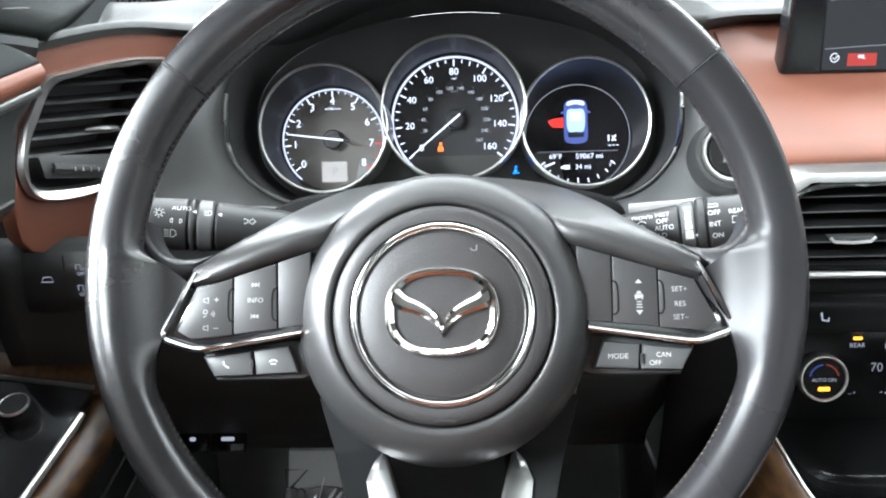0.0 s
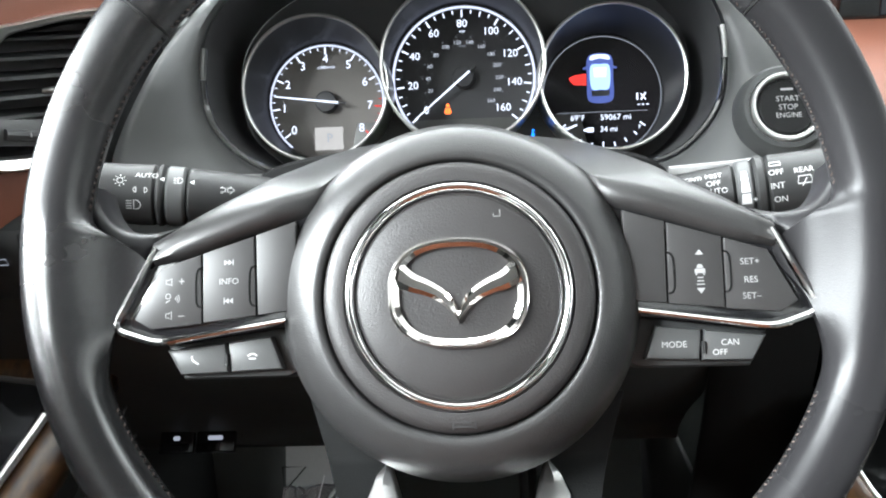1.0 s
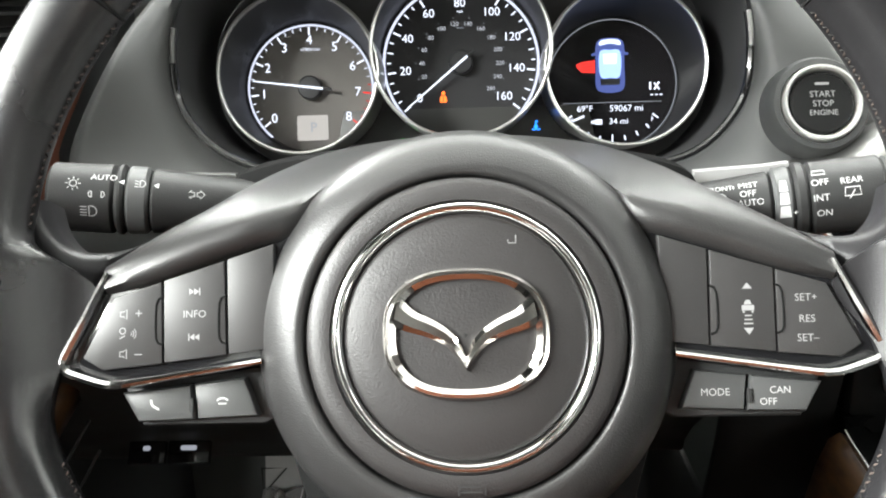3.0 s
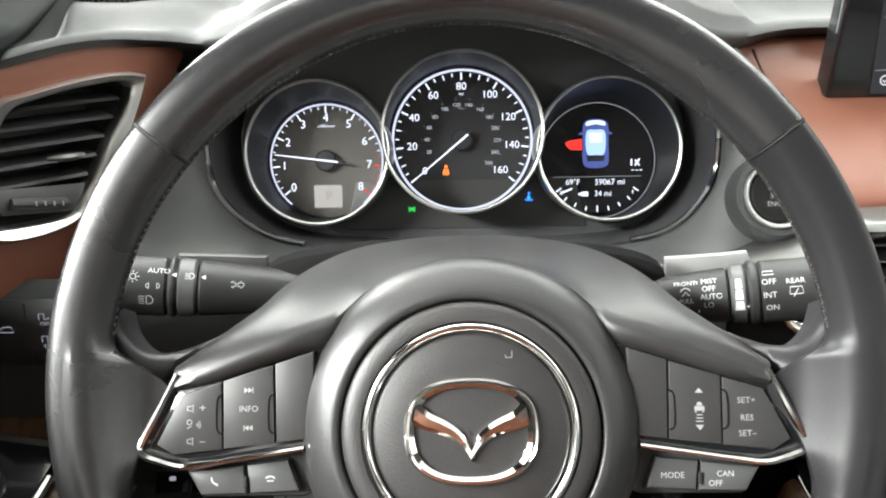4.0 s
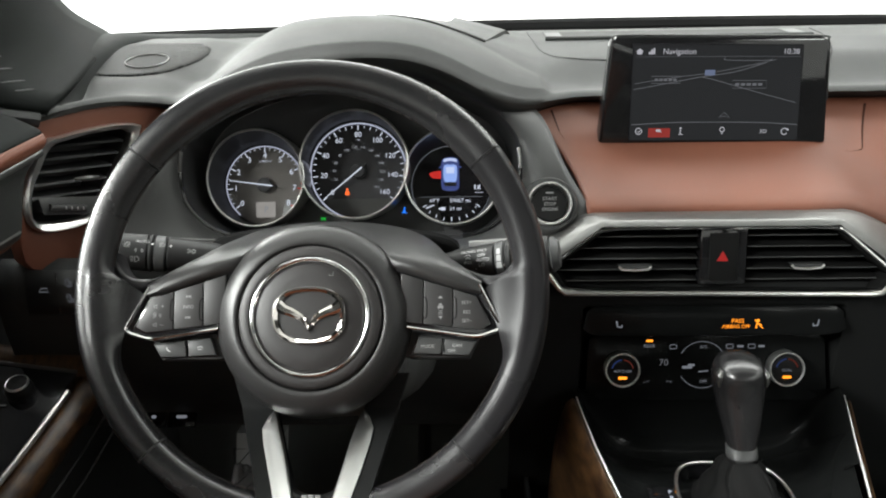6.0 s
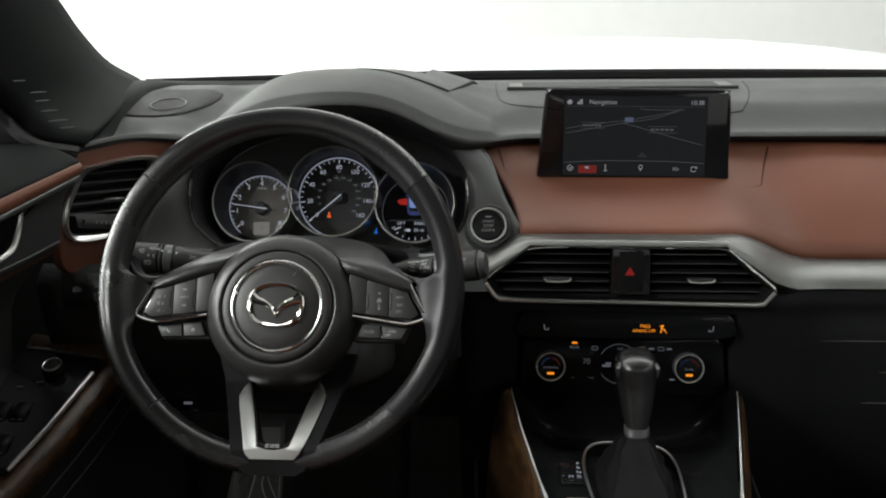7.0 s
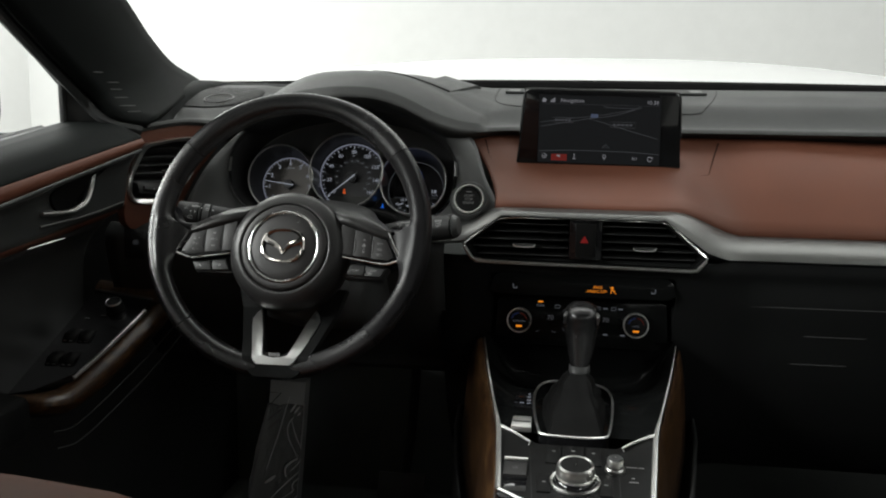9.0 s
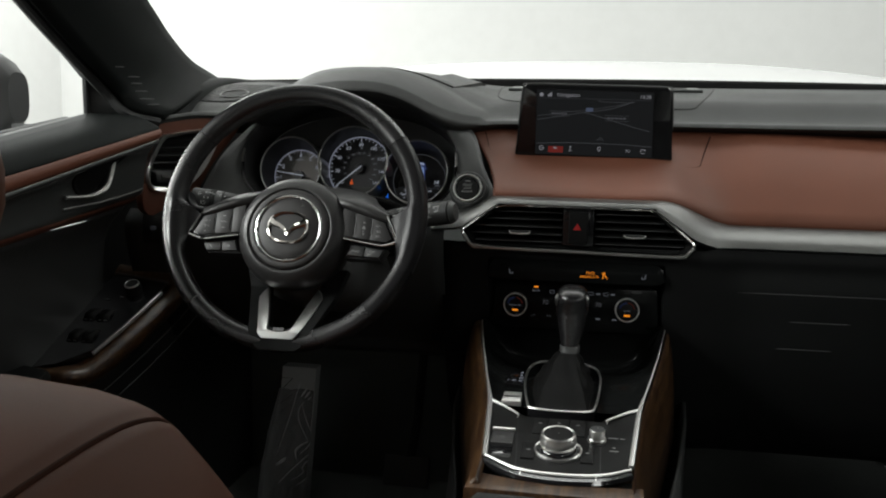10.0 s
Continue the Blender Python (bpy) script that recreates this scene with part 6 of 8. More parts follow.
stroke([(-0.0845, -0.0430), (-0.0830, -0.0448), (-0.0800, -0.0412)], 0.0010, z2, bm)
part("menu_symbol", bm, MENUGREY, pane, "tick symbol", smooth=False, m=XM.copy())
bm = flat([(-0.0640, -0.0412), (-0.0590, -0.0412), (-0.0590, -0.0432), (-0.0575, -0.0445), (-0.0610, -0.0440), (-0.0640, -0.0436)], z2)
part("menu_symbol", bm, MENUGREY, pane, "route symbol", smooth=False, m=XM.copy())
bm = disc(-0.0373, -0.0400, 0.0012, z2, seg=12)
stroke([(-0.0373, -0.0416), (-0.0373, -0.0462)], 0.0012, z2, bm)
stroke([(-0.0395, -0.0466), (-0.0345, -0.0466)], 0.0009, z2, bm)
part("menu_symbol", bm, MENUGREY, pane, "information symbol", smooth=False, m=XM.copy())
bm = stroke(circle_pts(0.0082, -0.0414, 0.0024, 13), 0.0010, z2)
stroke([(0.0068, -0.0436), (0.0082, -0.0466), (0.0096, -0.0436)], 0.0009, z2, bm)
part("menu_symbol", bm, MENUGREY, pane, "pin symbol", smooth=False, m=XM.copy())
part("menu_symbol", text("3D", 0.0042, 0.0533, -0.0438, z2, wide=1.15), MENUGREY, pane, "grey view lettering", smooth=False, m=XM.copy())
bm = stroke(circle_pts(0.0765, -0.0436, 0.0034, 13, 30, 330), 0.0010, z2)
flat([(0.0782, -0.0420), (0.0812, -0.0432), (0.0806, -0.0400)], z2, bm)
part("menu_symbol", bm, MENUGREY, pane, "turning arrow symbol", smooth=False, m=XM.copy())
part("blue_tile", flat([(-0.0155, 0.0165), (-0.0045, 0.0165), (-0.0045, 0.0222), (-0.0155, 0.0222)], z + 0.0002), glow("lit_slate", (0.22, 0.27, 0.42), 0.25), pane, "small blue marker", smooth=False, m=XM.copy())
part("foot", slab([(-0.06, -0.02), (0.06, -0.02), (0.06, 0.02), (-0.06, 0.02)], 0.0, 0.028, 0.002), HARD, screen, "hidden black foot", m=Matrix.Translation((0.389, 0.80, 0.774)))

# ---- climate panel ----
CLM = fr((0, 0.676, 0.5665), 7)
climate = thing("climate_panel", (0.37, 0.69, 0.53), "gloss black climate control panel with two ringed knobs", "climate control")
panel = part("fascia", slab([(0.244, -0.024), (0.248, 0.030), (0.260, 0.037), (0.484, 0.037), (0.496, 0.030), (0.499, -0.024), (0.484, -0.038), (0.260, -0.038)], -0.04, -0.012, 0.003), SHEETGLOSS, climate, "gloss black fascia", m=CLM.copy())
strip = part("indicator_strip", slab([(0.238, 0.046), (0.244, 0.0405), (0.256, 0.0385), (0.484, 0.0385), (0.498, 0.0405), (0.505, 0.046), (0.502, 0.064), (0.494, 0.0705), (0.484, 0.072), (0.258, 0.072), (0.248, 0.0705), (0.241, 0.064)], -0.02, 0.019, 0.004), SHEETGLOSS, climate, "gloss black indicator strip", m=CLM.copy())
for x, words in ((0.2815, "AUTO ON"), (0.4515, "DUAL")):
    kn = part("knob", lathe([(0.0185, -0.014), (0.0180, 0.0005), (0.0165, 0.0018), (0.0005, 0.0020)], 48, (x, 0)), KEYBLACK, climate, "black dial knob", m=CLM.copy())
    part("knob_ring", lathe([(0.0184, -0.010), (0.0184, 0.0024), (0.0178, 0.0036), (0.0170, 0.0036), (0.0163, 0.0026), (0.0161, 0.0015)], 48, (x, 0)), EDGECHROME, kn, "silver ring", m=CLM.copy())
    part("knob_lamp", flat(rrect(x - 0.0045, x + 0.0045, -0.0098, -0.0068, 0.0008), 0.0024), LITORANGE, kn, "lit orange lamp", smooth=False, m=CLM.copy())
    part("knob_print", text(words, 0.0028, x, -0.0012, 0.0024), LITDIM, kn, "white lettering", smooth=False, m=CLM.copy())
    bm = stroke(circle_pts(x, 0, 0.0110, 12, 95, 170), 0.0014, 0.0024)
    part("cold_arc", bm, glow("lit_dull_blue", (0.04, 0.07, 0.22), 0.2), kn, "blue arc", smooth=False, m=CLM.copy())
    bm = stroke(circle_pts(x, 0, 0.0110, 12, 10, 85), 0.0014, 0.0024)
    part("warm_arc", bm, glow("lit_dull_red", (0.16, 0.03, 0.02), 0.2), kn, "red arc", smooth=False, m=CLM.copy())
for words, h, x, y in (("REAR", 0.0036, 0.3118, 0.0225), ("A/C", 0.0032, 0.3690, 0.0212), ("OFF", 0.0032, 0.3690, -0.0160), ("– *", 0.0032, 0.3085, -0.0165), ("* +", 0.0032, 0.3330, -0.0165)):
    part("key_print", text(words, h, x, y, -0.0117), LITDIM, panel, "white lettering", smooth=False, m=CLM.copy())
for a0, y in ((30, 0.0015), (210, 0.0025)):
    part("key_arc", stroke(circle_pts(0.3675, y, 0.0255, 20, a0, a0 + 120), 0.0006, -0.0117), LITDIM, panel, smooth=False, m=CLM.copy())
for x in (0.338, 0.397, 0.420):
    part("key_symbol", stroke(rrect(x - 0.0045, x + 0.0025, 0.0195, 0.0238, 0.001), 0.0007, -0.0117, closed=True), LITDIM, panel, smooth=False, m=CLM.copy())
for x, y in ((0.404, 0.0205), (0.426, 0.0205), (0.405, -0.0180), (0.430, -0.0180)):
    part("key_bar", flat([(x, y), (x + 0.0065, y), (x + 0.0065, y + 0.0023), (x, y + 0.0023)], -0.0117), LITDIM, panel, smooth=False, m=CLM.copy())
for x in (0.3270, 0.4080):
    part("temperature_readout", text("70", 0.0070, x, 0.0045, -0.0115), MAPLINE, panel, "dim temperature figures", smooth=False, m=CLM.copy())
bm = flat([(0.3465, -0.002), (0.3570, -0.002), (0.3570, 0.001), (0.3465, 0.001)], -0.0115)
flat([(0.3490, 0.004), (0.3560, 0.004), (0.3560, 0.0065), (0.3490, 0.0065)], 0.0024, bm)
stroke([(0.3600, -0.002), (0.3700, -0.001)], 0.0012, 0.0024, bm)
part("fan_readout", bm, LITDIM, panel, smooth=False, m=CLM.copy())
part("rear_lamp", flat(rrect(0.3085, 0.3155, 0.0270, 0.0294, 0.0006), -0.0115), LITORANGE, panel, "lit orange lamp", smooth=False, m=CLM.copy())
bm = text("PASS", 0.0042, 0.3945, 0.0545, 0.0193)
text("AIRBAG OFF", 0.0036, 0.3930, 0.0488, 0.0193, bm)
part("airbag_sign", bm, LITORANGE, strip, "lit orange airbag lettering", smooth=False, m=CLM.copy())
bm = disc(0.4150, 0.0550, 0.0016, 0.0193)
stroke([(0.4130, 0.0470), (0.4140, 0.0520), (0.4185, 0.0500)], 0.0016, 0.0193, bm)
stroke([(0.4115, 0.0560), (0.4200, 0.0465)], 0.0009, 0.0193, bm)
part("airbag_symbol", bm, LITORANGE, strip, "lit orange seat symbol", smooth=False, m=CLM.copy())
for x, s in ((0.2745, 1), (0.4735, -1)):
    bm = stroke([(x - 0.0025 * s, 0.0555), (x - 0.0015 * s, 0.0495), (x + 0.0030 * s, 0.0490), (x + 0.0030 * s, 0.0515)], 0.0016, 0.0193)
    part("seat_heat_symbol", bm, LITDIM, strip, "white seat heating symbol", smooth=False, m=CLM.copy())

# ---- left vent with its leather surround ----
LV_OUT = [(0.001, 0.8220), (0.012, 0.8255), (0.033, 0.8262), (0.062, 0.8232), (0.088, 0.8185), (0.106, 0.8140), (0.1205, 0.7915), (0.1285, 0.7698), (0.1320, 0.7478), (0.1265, 0.7300), (0.1105, 0.7235), (0.0797, 0.7250), (0.0596, 0.7338), (0.0310, 0.7639)]
LV_IN = [(0.0120, 0.8165), (0.0464, 0.8190), (0.0772, 0.8145), (0.0985, 0.8080), (0.1130, 0.7850), (0.1225, 0.7650), (0.1250, 0.7460), (0.1190, 0.7340), (0.0720, 0.7330), (0.0580, 0.7454), (0.0355, 0.7780)]
LV_LEA = [(0.1125, 0.8335), (0.0729, 0.8420), (0.0243, 0.8475), (-0.0365, 0.8435), (-0.0254, 0.816), (0.0057, 0.780), (0.0279, 0.7472), (0.046, 0.7123), (0.044, 0.690), (0.090, 0.683), (0.134, 0.690), (0.1365, 0.7478), (0.1325, 0.7710), (0.1240, 0.7930)]
LV_C = (0.068, 0.778)
LV0, LVD = Vector((-0.23, 0.747, 0.0)), Vector((-0.659, -0.752, 0)).normalized()
LVN = Vector((0.752, -0.659, 0)).normalized()


def lv(s, z, n=0.0):
    """A place on the left vent's face: s along it towards the door, z up, n out of it."""
    return tuple(LV0 + LVD * s + LVN * n + Vector((0, 0, z)))


def lv_loft(loops):
    return loft([[lv(s, z, n) for s, z in lp] for lp, n in loops], close_u=True)


def scaled(lp, k, c):
    return [(c[0] + (s - c[0]) * k, c[1] + (z - c[1]) * k) for s, z in lp]


def by_angle(loop, n=64):
    """A loop resampled at even angles about the vent's middle."""
    fine = spline(loop, 400, True)
    ang = sorted((math.atan2(z - LV_C[1], s - LV_C[0]), s, z) for s, z in fine)
    a = [t[0] for t in ang]
    return [(float(np.interp(q, a, [t[1] for t in ang], period=2 * math.pi)), float(np.interp(q, a, [t[2] for t in ang], period=2 * math.pi))) for q in np.linspace(-math.pi, math.pi, n + 1)[:-1]]


lvo = by_angle(LV_OUT)
lvi = by_angle(LV_IN)
lvent = thing("side_vent", lv(0.06, 0.70), "side air vent in a silver frame beside the door", "air vent")
part("frame", lv_loft([(lvo, -0.006), (lvo, 0.003), (scaled(lvo, 0.97, LV_C), 0.006), ([mix3(a, b, 0.75) for a, b in zip(lvo, lvi)], 0.004), (lvi, 0.0), (lvi, -0.012)]), SATINCHROME, lvent, "satin silver frame", angle=50)
bm = lv_loft([(lvi, -0.010), (scaled(lvi, 0.93, LV_C), -0.05)])
bm.faces.new([bm.verts.new(lv(s, z, -0.05)) for s, z in scaled(lvi, 0.93, LV_C)])
part("duct", bm, HARD, lvent, "black duct")
zs = [p[1] for p in lvi]
for k in range(5):
    z = 0.757 + 0.0125 * k
    near = sorted(p[0] for p in lvi if abs(p[1] - z) < 0.008)
    a, b = near[0] + 0.003, near[-1] - 0.003
    part("slat", loft([[lv(a, z, -0.006), lv(a, z + 0.0018, -0.008), lv(a, z + 0.005, -0.030), lv(a, z + 0.003, -0.030)], [lv(b, z, -0.006), lv(b, z + 0.0018, -0.008), lv(b, z + 0.005, -0.030), lv(b, z + 0.003, -0.030)]], close_u=True, caps=True), HARD, lvent, smooth=False)
part("vent_tab", tube([lv(0.052, 0.7728, -0.002), lv(0.060, 0.7730, 0.001), lv(0.070, 0.7735, 0.001), lv(0.078, 0.7735, -0.002)], [0.0015, 0.0028, 0.0028, 0.0015], 8), SILVER, lvent, "bright adjuster tab")
part("vent_foot", loft([[lv(0.050, 0.752, -0.005), lv(0.115, 0.758, -0.005)], [lv(0.056, 0.747, -0.002), lv(0.115, 0.753, -0.002)], [lv(0.066, 0.735, -0.002), lv(0.113, 0.741, -0.002)]]), HARD, lvent, "black plate under the slats")
wh = part("shut_off_wheel", tube([lv(0.070, 0.7420, 0.0), lv(0.107, 0.7480, 0.0)], 0.0038, 10), HARD, lvent, "ribbed shut-off wheel")
for k in range(4):
    part("wheel_mark", tube([lv(0.074 + 0.006 * k, 0.7415 + 0.001 * k, 0.0037), lv(0.074 + 0.006 * k, 0.7445 + 0.001 * k, 0.0037)], 0.0006, 5), PRINT, wh)
lea = by_angle(LV_LEA)
part("leather_surround", lv_loft([(scaled(lea, 1.0, LV_C), -0.030), (lea, -0.010), (scaled(lea, 0.985, LV_C), -0.005), ([mix3(a, b, 0.5) for a, b in zip(lea, lvo)], -0.003), ([mix3(a, b, 1.0) for a, b in zip(lea, lvo)], -0.0045)]), BROWN, lvent, "brown leather surround", angle=60)

# ---- centre console ----
GM = fr((0, 0.364, 0.463), 82)
console = thing("centre_console", (0.37, 0.45, 0.0), "centre console with piano black top and rosewood sides", "centre console")


def edge_x(y):
    """Half width of the console's top at a place along the car."""
    return float(np.interp(y, [0.25, 0.315, 0.45, 0.47, 0.54, 0.60, 0.66, 0.75], [0.082, 0.084, 0.096, 0.0985, 0.1135, 0.1260, 0.1375, 0.142]))


def edge_z(y):
    return float(np.interp(y, [0.25, 0.315, 0.47, 0.53, 0.60, 0.66, 0.70], [0.447, 0.456, 0.479, 0.494, 0.515, 0.540, 0.565]))


ys = list(np.linspace(0.275, 0.70, 30))
# gloss black sheet from the climate panel down into the tray
prof = spline([(0.690, 0.536), (0.695, 0.510), (0.697, 0.485), (0.692, 0.468), (0.676, 0.4615), (0.645, 0.470), (0.60, 0.484), (0.55, 0.4875), (0.50, 0.4815), (0.455, 0.4745)], 30)
rows = []
for y, z in prof:
    w = edge_x(min(y, 0.69)) - 0.003
    ze = max(z, edge_z(min(y, 0.69)) - 0.012)
    rows.append([(0.37 + w * s, y - 0.02 * (abs(s) ** 6) * (1 if y > 0.6 else 0), z + (ze - z) * abs(s) ** 5) for s in np.linspace(-1, 1, 25)])
gloss = part("gloss_sheet", loft(rows), SHEETGLOSS, console, "piano black sheet", angle=60)
# satin control field
ctrl_out = [(0.37 - 0.0975, 0.462), (0.325, 0.425), (0.418, 0.425), (0.37 + 0.0975, 0.462), (0.37 + 0.084, 0.306), (0.42, 0.290), (0.37, 0.283), (0.326, 0.286), (0.37 - 0.084, 0.314)]
field = part("control_field", slab([(x, (y - 0.364) / 0.99) for x, y in ctrl_out], -0.012, 0.0012, 0.001), KEYBLACK, console, "satin black control field", m=GM.copy())
# chrome edging
for s in (-1, 1):
    pts = [(0.37 + s * edge_x(y), y, edge_z(y) + 0.001) for y in np.linspace(0.662, 0.318, 34)]
    part("chrome_edge", tube(pts, [0.0006 + 0.0008 * smooth((0.66 - p[1]) / 0.10) + 0.0019 * smooth((0.52 - p[1]) / 0.06) for p in pts], 8), EDGECHROME, console, "chrome edge")
    pts = [(0.37 + s * (0.098 - 0.0430 * u), 0.464 - 0.0440 * u + 0.003 * math.sin(math.pi * u), 0.4795 - 0.0030 * u) for u in np.linspace(0, 1, 10)]
    part("chrome_bar", tube(pts, [0.0024 - 0.0011 * u for u in np.linspace(0, 1, 10)], 8), EDGECHROME, console, "short chrome bar")
    x, y, z = pts[-1]
    low = [(x, y, z), (x + s * 0.001, y, z - 0.0030), (x + s * 0.002, y, z - 0.0052)] + [(a, b, c - 0.0056) for a, b, c in pts[-2:0:-1]]
    part("chrome_bar", tube(low, 0.0008, 6), EDGECHROME, console, "thin chrome line round the slot")
pts = spline([(0.286, 0.3185, 0.4585), (0.326, 0.2930, 0.4550), (0.372, 0.2870, 0.4540), (0.4194, 0.2925, 0.4550), (0.454, 0.3115, 0.4575)], 30)
part("chrome_edge", tube(pts, [0.0015 + 0.0007 * math.sin(math.pi * k / 29) for k in range(30)], 8), EDGECHROME, console, "chrome edge")
part("gloss_lip", tube([(p[0], p[1] - 0.0065, p[2] - 0.0065) for p in pts], 0.0058, 8), PIANO, console, "gloss black lip")
part("chrome_line", tube([(p[0], p[1] - 0.0095, p[2] - 0.0028) for p in pts[1:-1]], 0.0009, 6), EDGECHROME, console, "thin chrome line under the lip")
for k in (8, 21):
    x, y, z = pts[k]
    part("lip_joint", tube([(x, y - 0.001, z + 0.0006), (x, y - 0.005, z + 0.0003), (x, y - 0.0095, z - 0.002)], 0.0006, 5), EDGECHROME, console, "thin joint line")
# rosewood sides, wrapping round the back
def wood_row(y, s):
    w, z = edge_x(y) + 0.002, edge_z(y)
    wide = 0.65 if s > 0 else 0.88
    return [(0.37 + s * (w + d * wide), y, z + dz) for d, dz in ((0.0, -0.004), (0.003, -0.001), (0.007, -0.004), (0.013, -0.020), (0.020, -0.050), (0.026, -0.10), (0.030, -0.16))]


for s in (-1, 1):
    part("wood_side", loft([wood_row(y, s) for y in np.linspace(0.66, 0.258, 36)]), WOOD, console, "rosewood side panel", angle=60).modifiers.new("thickness", "SOLIDIFY").thickness = 0.004 * s
    part("lower_side", loft([[(0.37 + s * (edge_x(y) + 0.040), y, edge_z(y) - 0.155), (0.37 + s * 0.17, y, 0.20), (0.37 + s * 0.17, y, 0.0)] for y in np.linspace(1.10, -0.5, 20)]), HARD, console, "black lower side").modifiers.new("thickness", "SOLIDIFY").thickness = 0.005
bk = [(0.37 - 0.098, 0.298), (0.33, 0.274), (0.37, 0.268), (0.41, 0.272), (0.37 + 0.098, 0.288), (0.37 + 0.098, 0.248), (0.37 - 0.098, 0.248)]
part("wood_back", slab(bk, 0.30, 0.4475, 0.004), WOOD, console, "rosewood end piece")
# armrest lids
for x0, x1 in ((0.275, 0.366), (0.369, 0.465)):
    part("armrest_lid", slab([(x0, -0.30), (x1, -0.30), (x1, 0.200), (x1 - 0.012, 0.237), (x0 + 0.012, 0.237), (x0, 0.200)], 0.38, 0.452, 0.012), SOFT, console, "black padded armrest lid")

# selector gate, boot and lever
gate = spline([(0.322, 0.458), (0.330, 0.442), (0.369, 0.438), (0.402, 0.443), (0.4105, 0.457), (0.4155, 0.515), (0.4145, 0.560), (0.402, 0.586), (0.369, 0.594), (0.330, 0.592), (0.315, 0.565), (0.314, 0.515)], 60, True)
lever = thing("gear_selector", (0.369, 0.52, 0.47), "automatic gear lever in a black leather boot", "gear lever")
gz = lambda y: 0.4620 + 0.144 * (y - 0.364)
part("gate_ring", tube([(x, y, gz(y) + 0.0055) for x, y in gate], 0.0017, 8, closed=True), SATINCHROME, lever, "chrome gate ring")
part("gate_wall", loft([[(x, y, gz(y) + 0.005) for x, y in gate], [(x, y, gz(y) - 0.030) for x, y in gate]], close_u=True), PIANO, lever, "gloss black gate wall")
top_c = (0.371, 0.556, 0.529)
rows = []
for k in range(13):
    u = k / 12
    row = []
    for i, (x, y) in enumerate(gate):
        a = 2 * math.pi * i / len(gate)
        fold = 0.0026 * math.sin(u * math.pi) * math.sin(9 * a + 5 * u) + 0.0018 * math.sin(u * 14)
        k2 = (1 - u) ** 1.15
        qx, qy = top_c[0] + (x - top_c[0]) * (0.28 + 0.52 * k2), top_c[1] - 0.012 * k2 + (y - top_c[1]) * (0.18 + 0.62 * k2)
        row.append((qx + fold * math.cos(a), qy + fold * math.sin(a), gz(y) + (top_c[2] - gz(y)) * u ** 0.9))
    rows.append(row)
part("boot", loft(rows, close_u=True, caps=False), BOOTSKIN, lever, "creased black leather boot", angle=80)
def oval(cx, cy, cz, rx, ry, tilt=0.0, k=28, p=2.4):
    out = []
    for j in range(k):
        a = 2 * math.pi * j / k
        c, s = math.cos(a), math.sin(a)
        r = (abs(c) ** p + abs(s) ** p) ** (-1 / p)
        out.append((cx + rx * r * c, cy + ry * r * s, cz + tilt * ry * r * s))
    return out
part("shaft_collar", loft([oval(0.3715, 0.5550, 0.5240, 0.0125, 0.012), oval(0.3715, 0.5551, 0.5288, 0.0140, 0.0135), oval(0.3715, 0.5584, 0.5361, 0.0138, 0.0135), oval(0.3715, 0.5595, 0.5380, 0.0125, 0.012)], close_u=True, caps=True), SATIN, lever, "dull grey collar")
part("grip", loft([oval(0.3715, 0.5590, 0.5371, 0.0128, 0.014), oval(0.372, 0.5651, 0.5508, 0.0165, 0.0175), oval(0.372, 0.5724, 0.5681, 0.0200, 0.0215), oval(0.372, 0.5775, 0.5800, 0.0222, 0.0242, 0.08), oval(0.372, 0.5805, 0.5901, 0.0238, 0.0262, 0.12), oval(0.372, 0.5800, 0.5980, 0.0236, 0.0268, 0.15), oval(0.372, 0.5790, 0.6045, 0.0230, 0.0260, 0.15), oval(0.372, 0.5780, 0.6100, 0.0205, 0.0232, 0.15), oval(0.372, 0.5780, 0.6138, 0.0160, 0.0182, 0.15), oval(0.372, 0.5780, 0.6160, 0.0100, 0.0115, 0.15), oval(0.372, 0.5780, 0.6168, 0.0035, 0.0040, 0.15)], close_u=True, caps=True), RIMLEATHER, lever, "black leather grip")
for s in (-1, 1):
    part("grip_trim", loft([oval(0.372 + s * 0.0192, 0.5680, 0.6072, 0.0016, 0.003, 0.2, 14), oval(0.372 + s * 0.0214, 0.5668, 0.6030, 0.0026, 0.0055, 0.2, 14), oval(0.372 + s * 0.0218, 0.5662, 0.5975, 0.0022, 0.005, 0.2, 14), oval(0.372 + s * 0.0212, 0.5660, 0.5915, 0.0012, 0.002, 0.2, 14)], close_u=True, caps=True), SILVER, lever, "short satin silver ear of the grip")

# rotary controller, volume knob, switches
cmd = thing("rotary_controller", (0.369, 0.344, 0.460), "chunky silver and black rotary controller knob", "control knob")
part("base_ring", lathe([(0.0285, 0.0), (0.0283, 0.0035), (0.0268, 0.0048), (0.0250, 0.0040), (0.0246, 0.0010)], 48, (0.3697, -0.021)), SATINCHROME, cmd, "chrome base ring", m=GM.copy())
part("skirt", lathe([(0.0240, 0.001), (0.0232, 0.0060), (0.0205, 0.0090), (0.0195, 0.0095)], 48, (0.3697, -0.021)), PIANO, cmd, m=GM.copy())
part("knurl", lathe([(0.0205, 0.0085), (0.0214, 0.0100), (0.0212, 0.0185), (0.0202, 0.0235), (0.0186, 0.0248), (0.0172, 0.0240)], 48, (0.3697, -0.021)), SATINCHROME, cmd, "satin silver knob rim", m=GM.copy())
part("cap", lathe([(0.0175, 0.0225), (0.0170, 0.0240), (0.0005, 0.0246)], 48, (0.3697, -0.021)), KEYBLACK, cmd, "black cap", m=GM.copy())
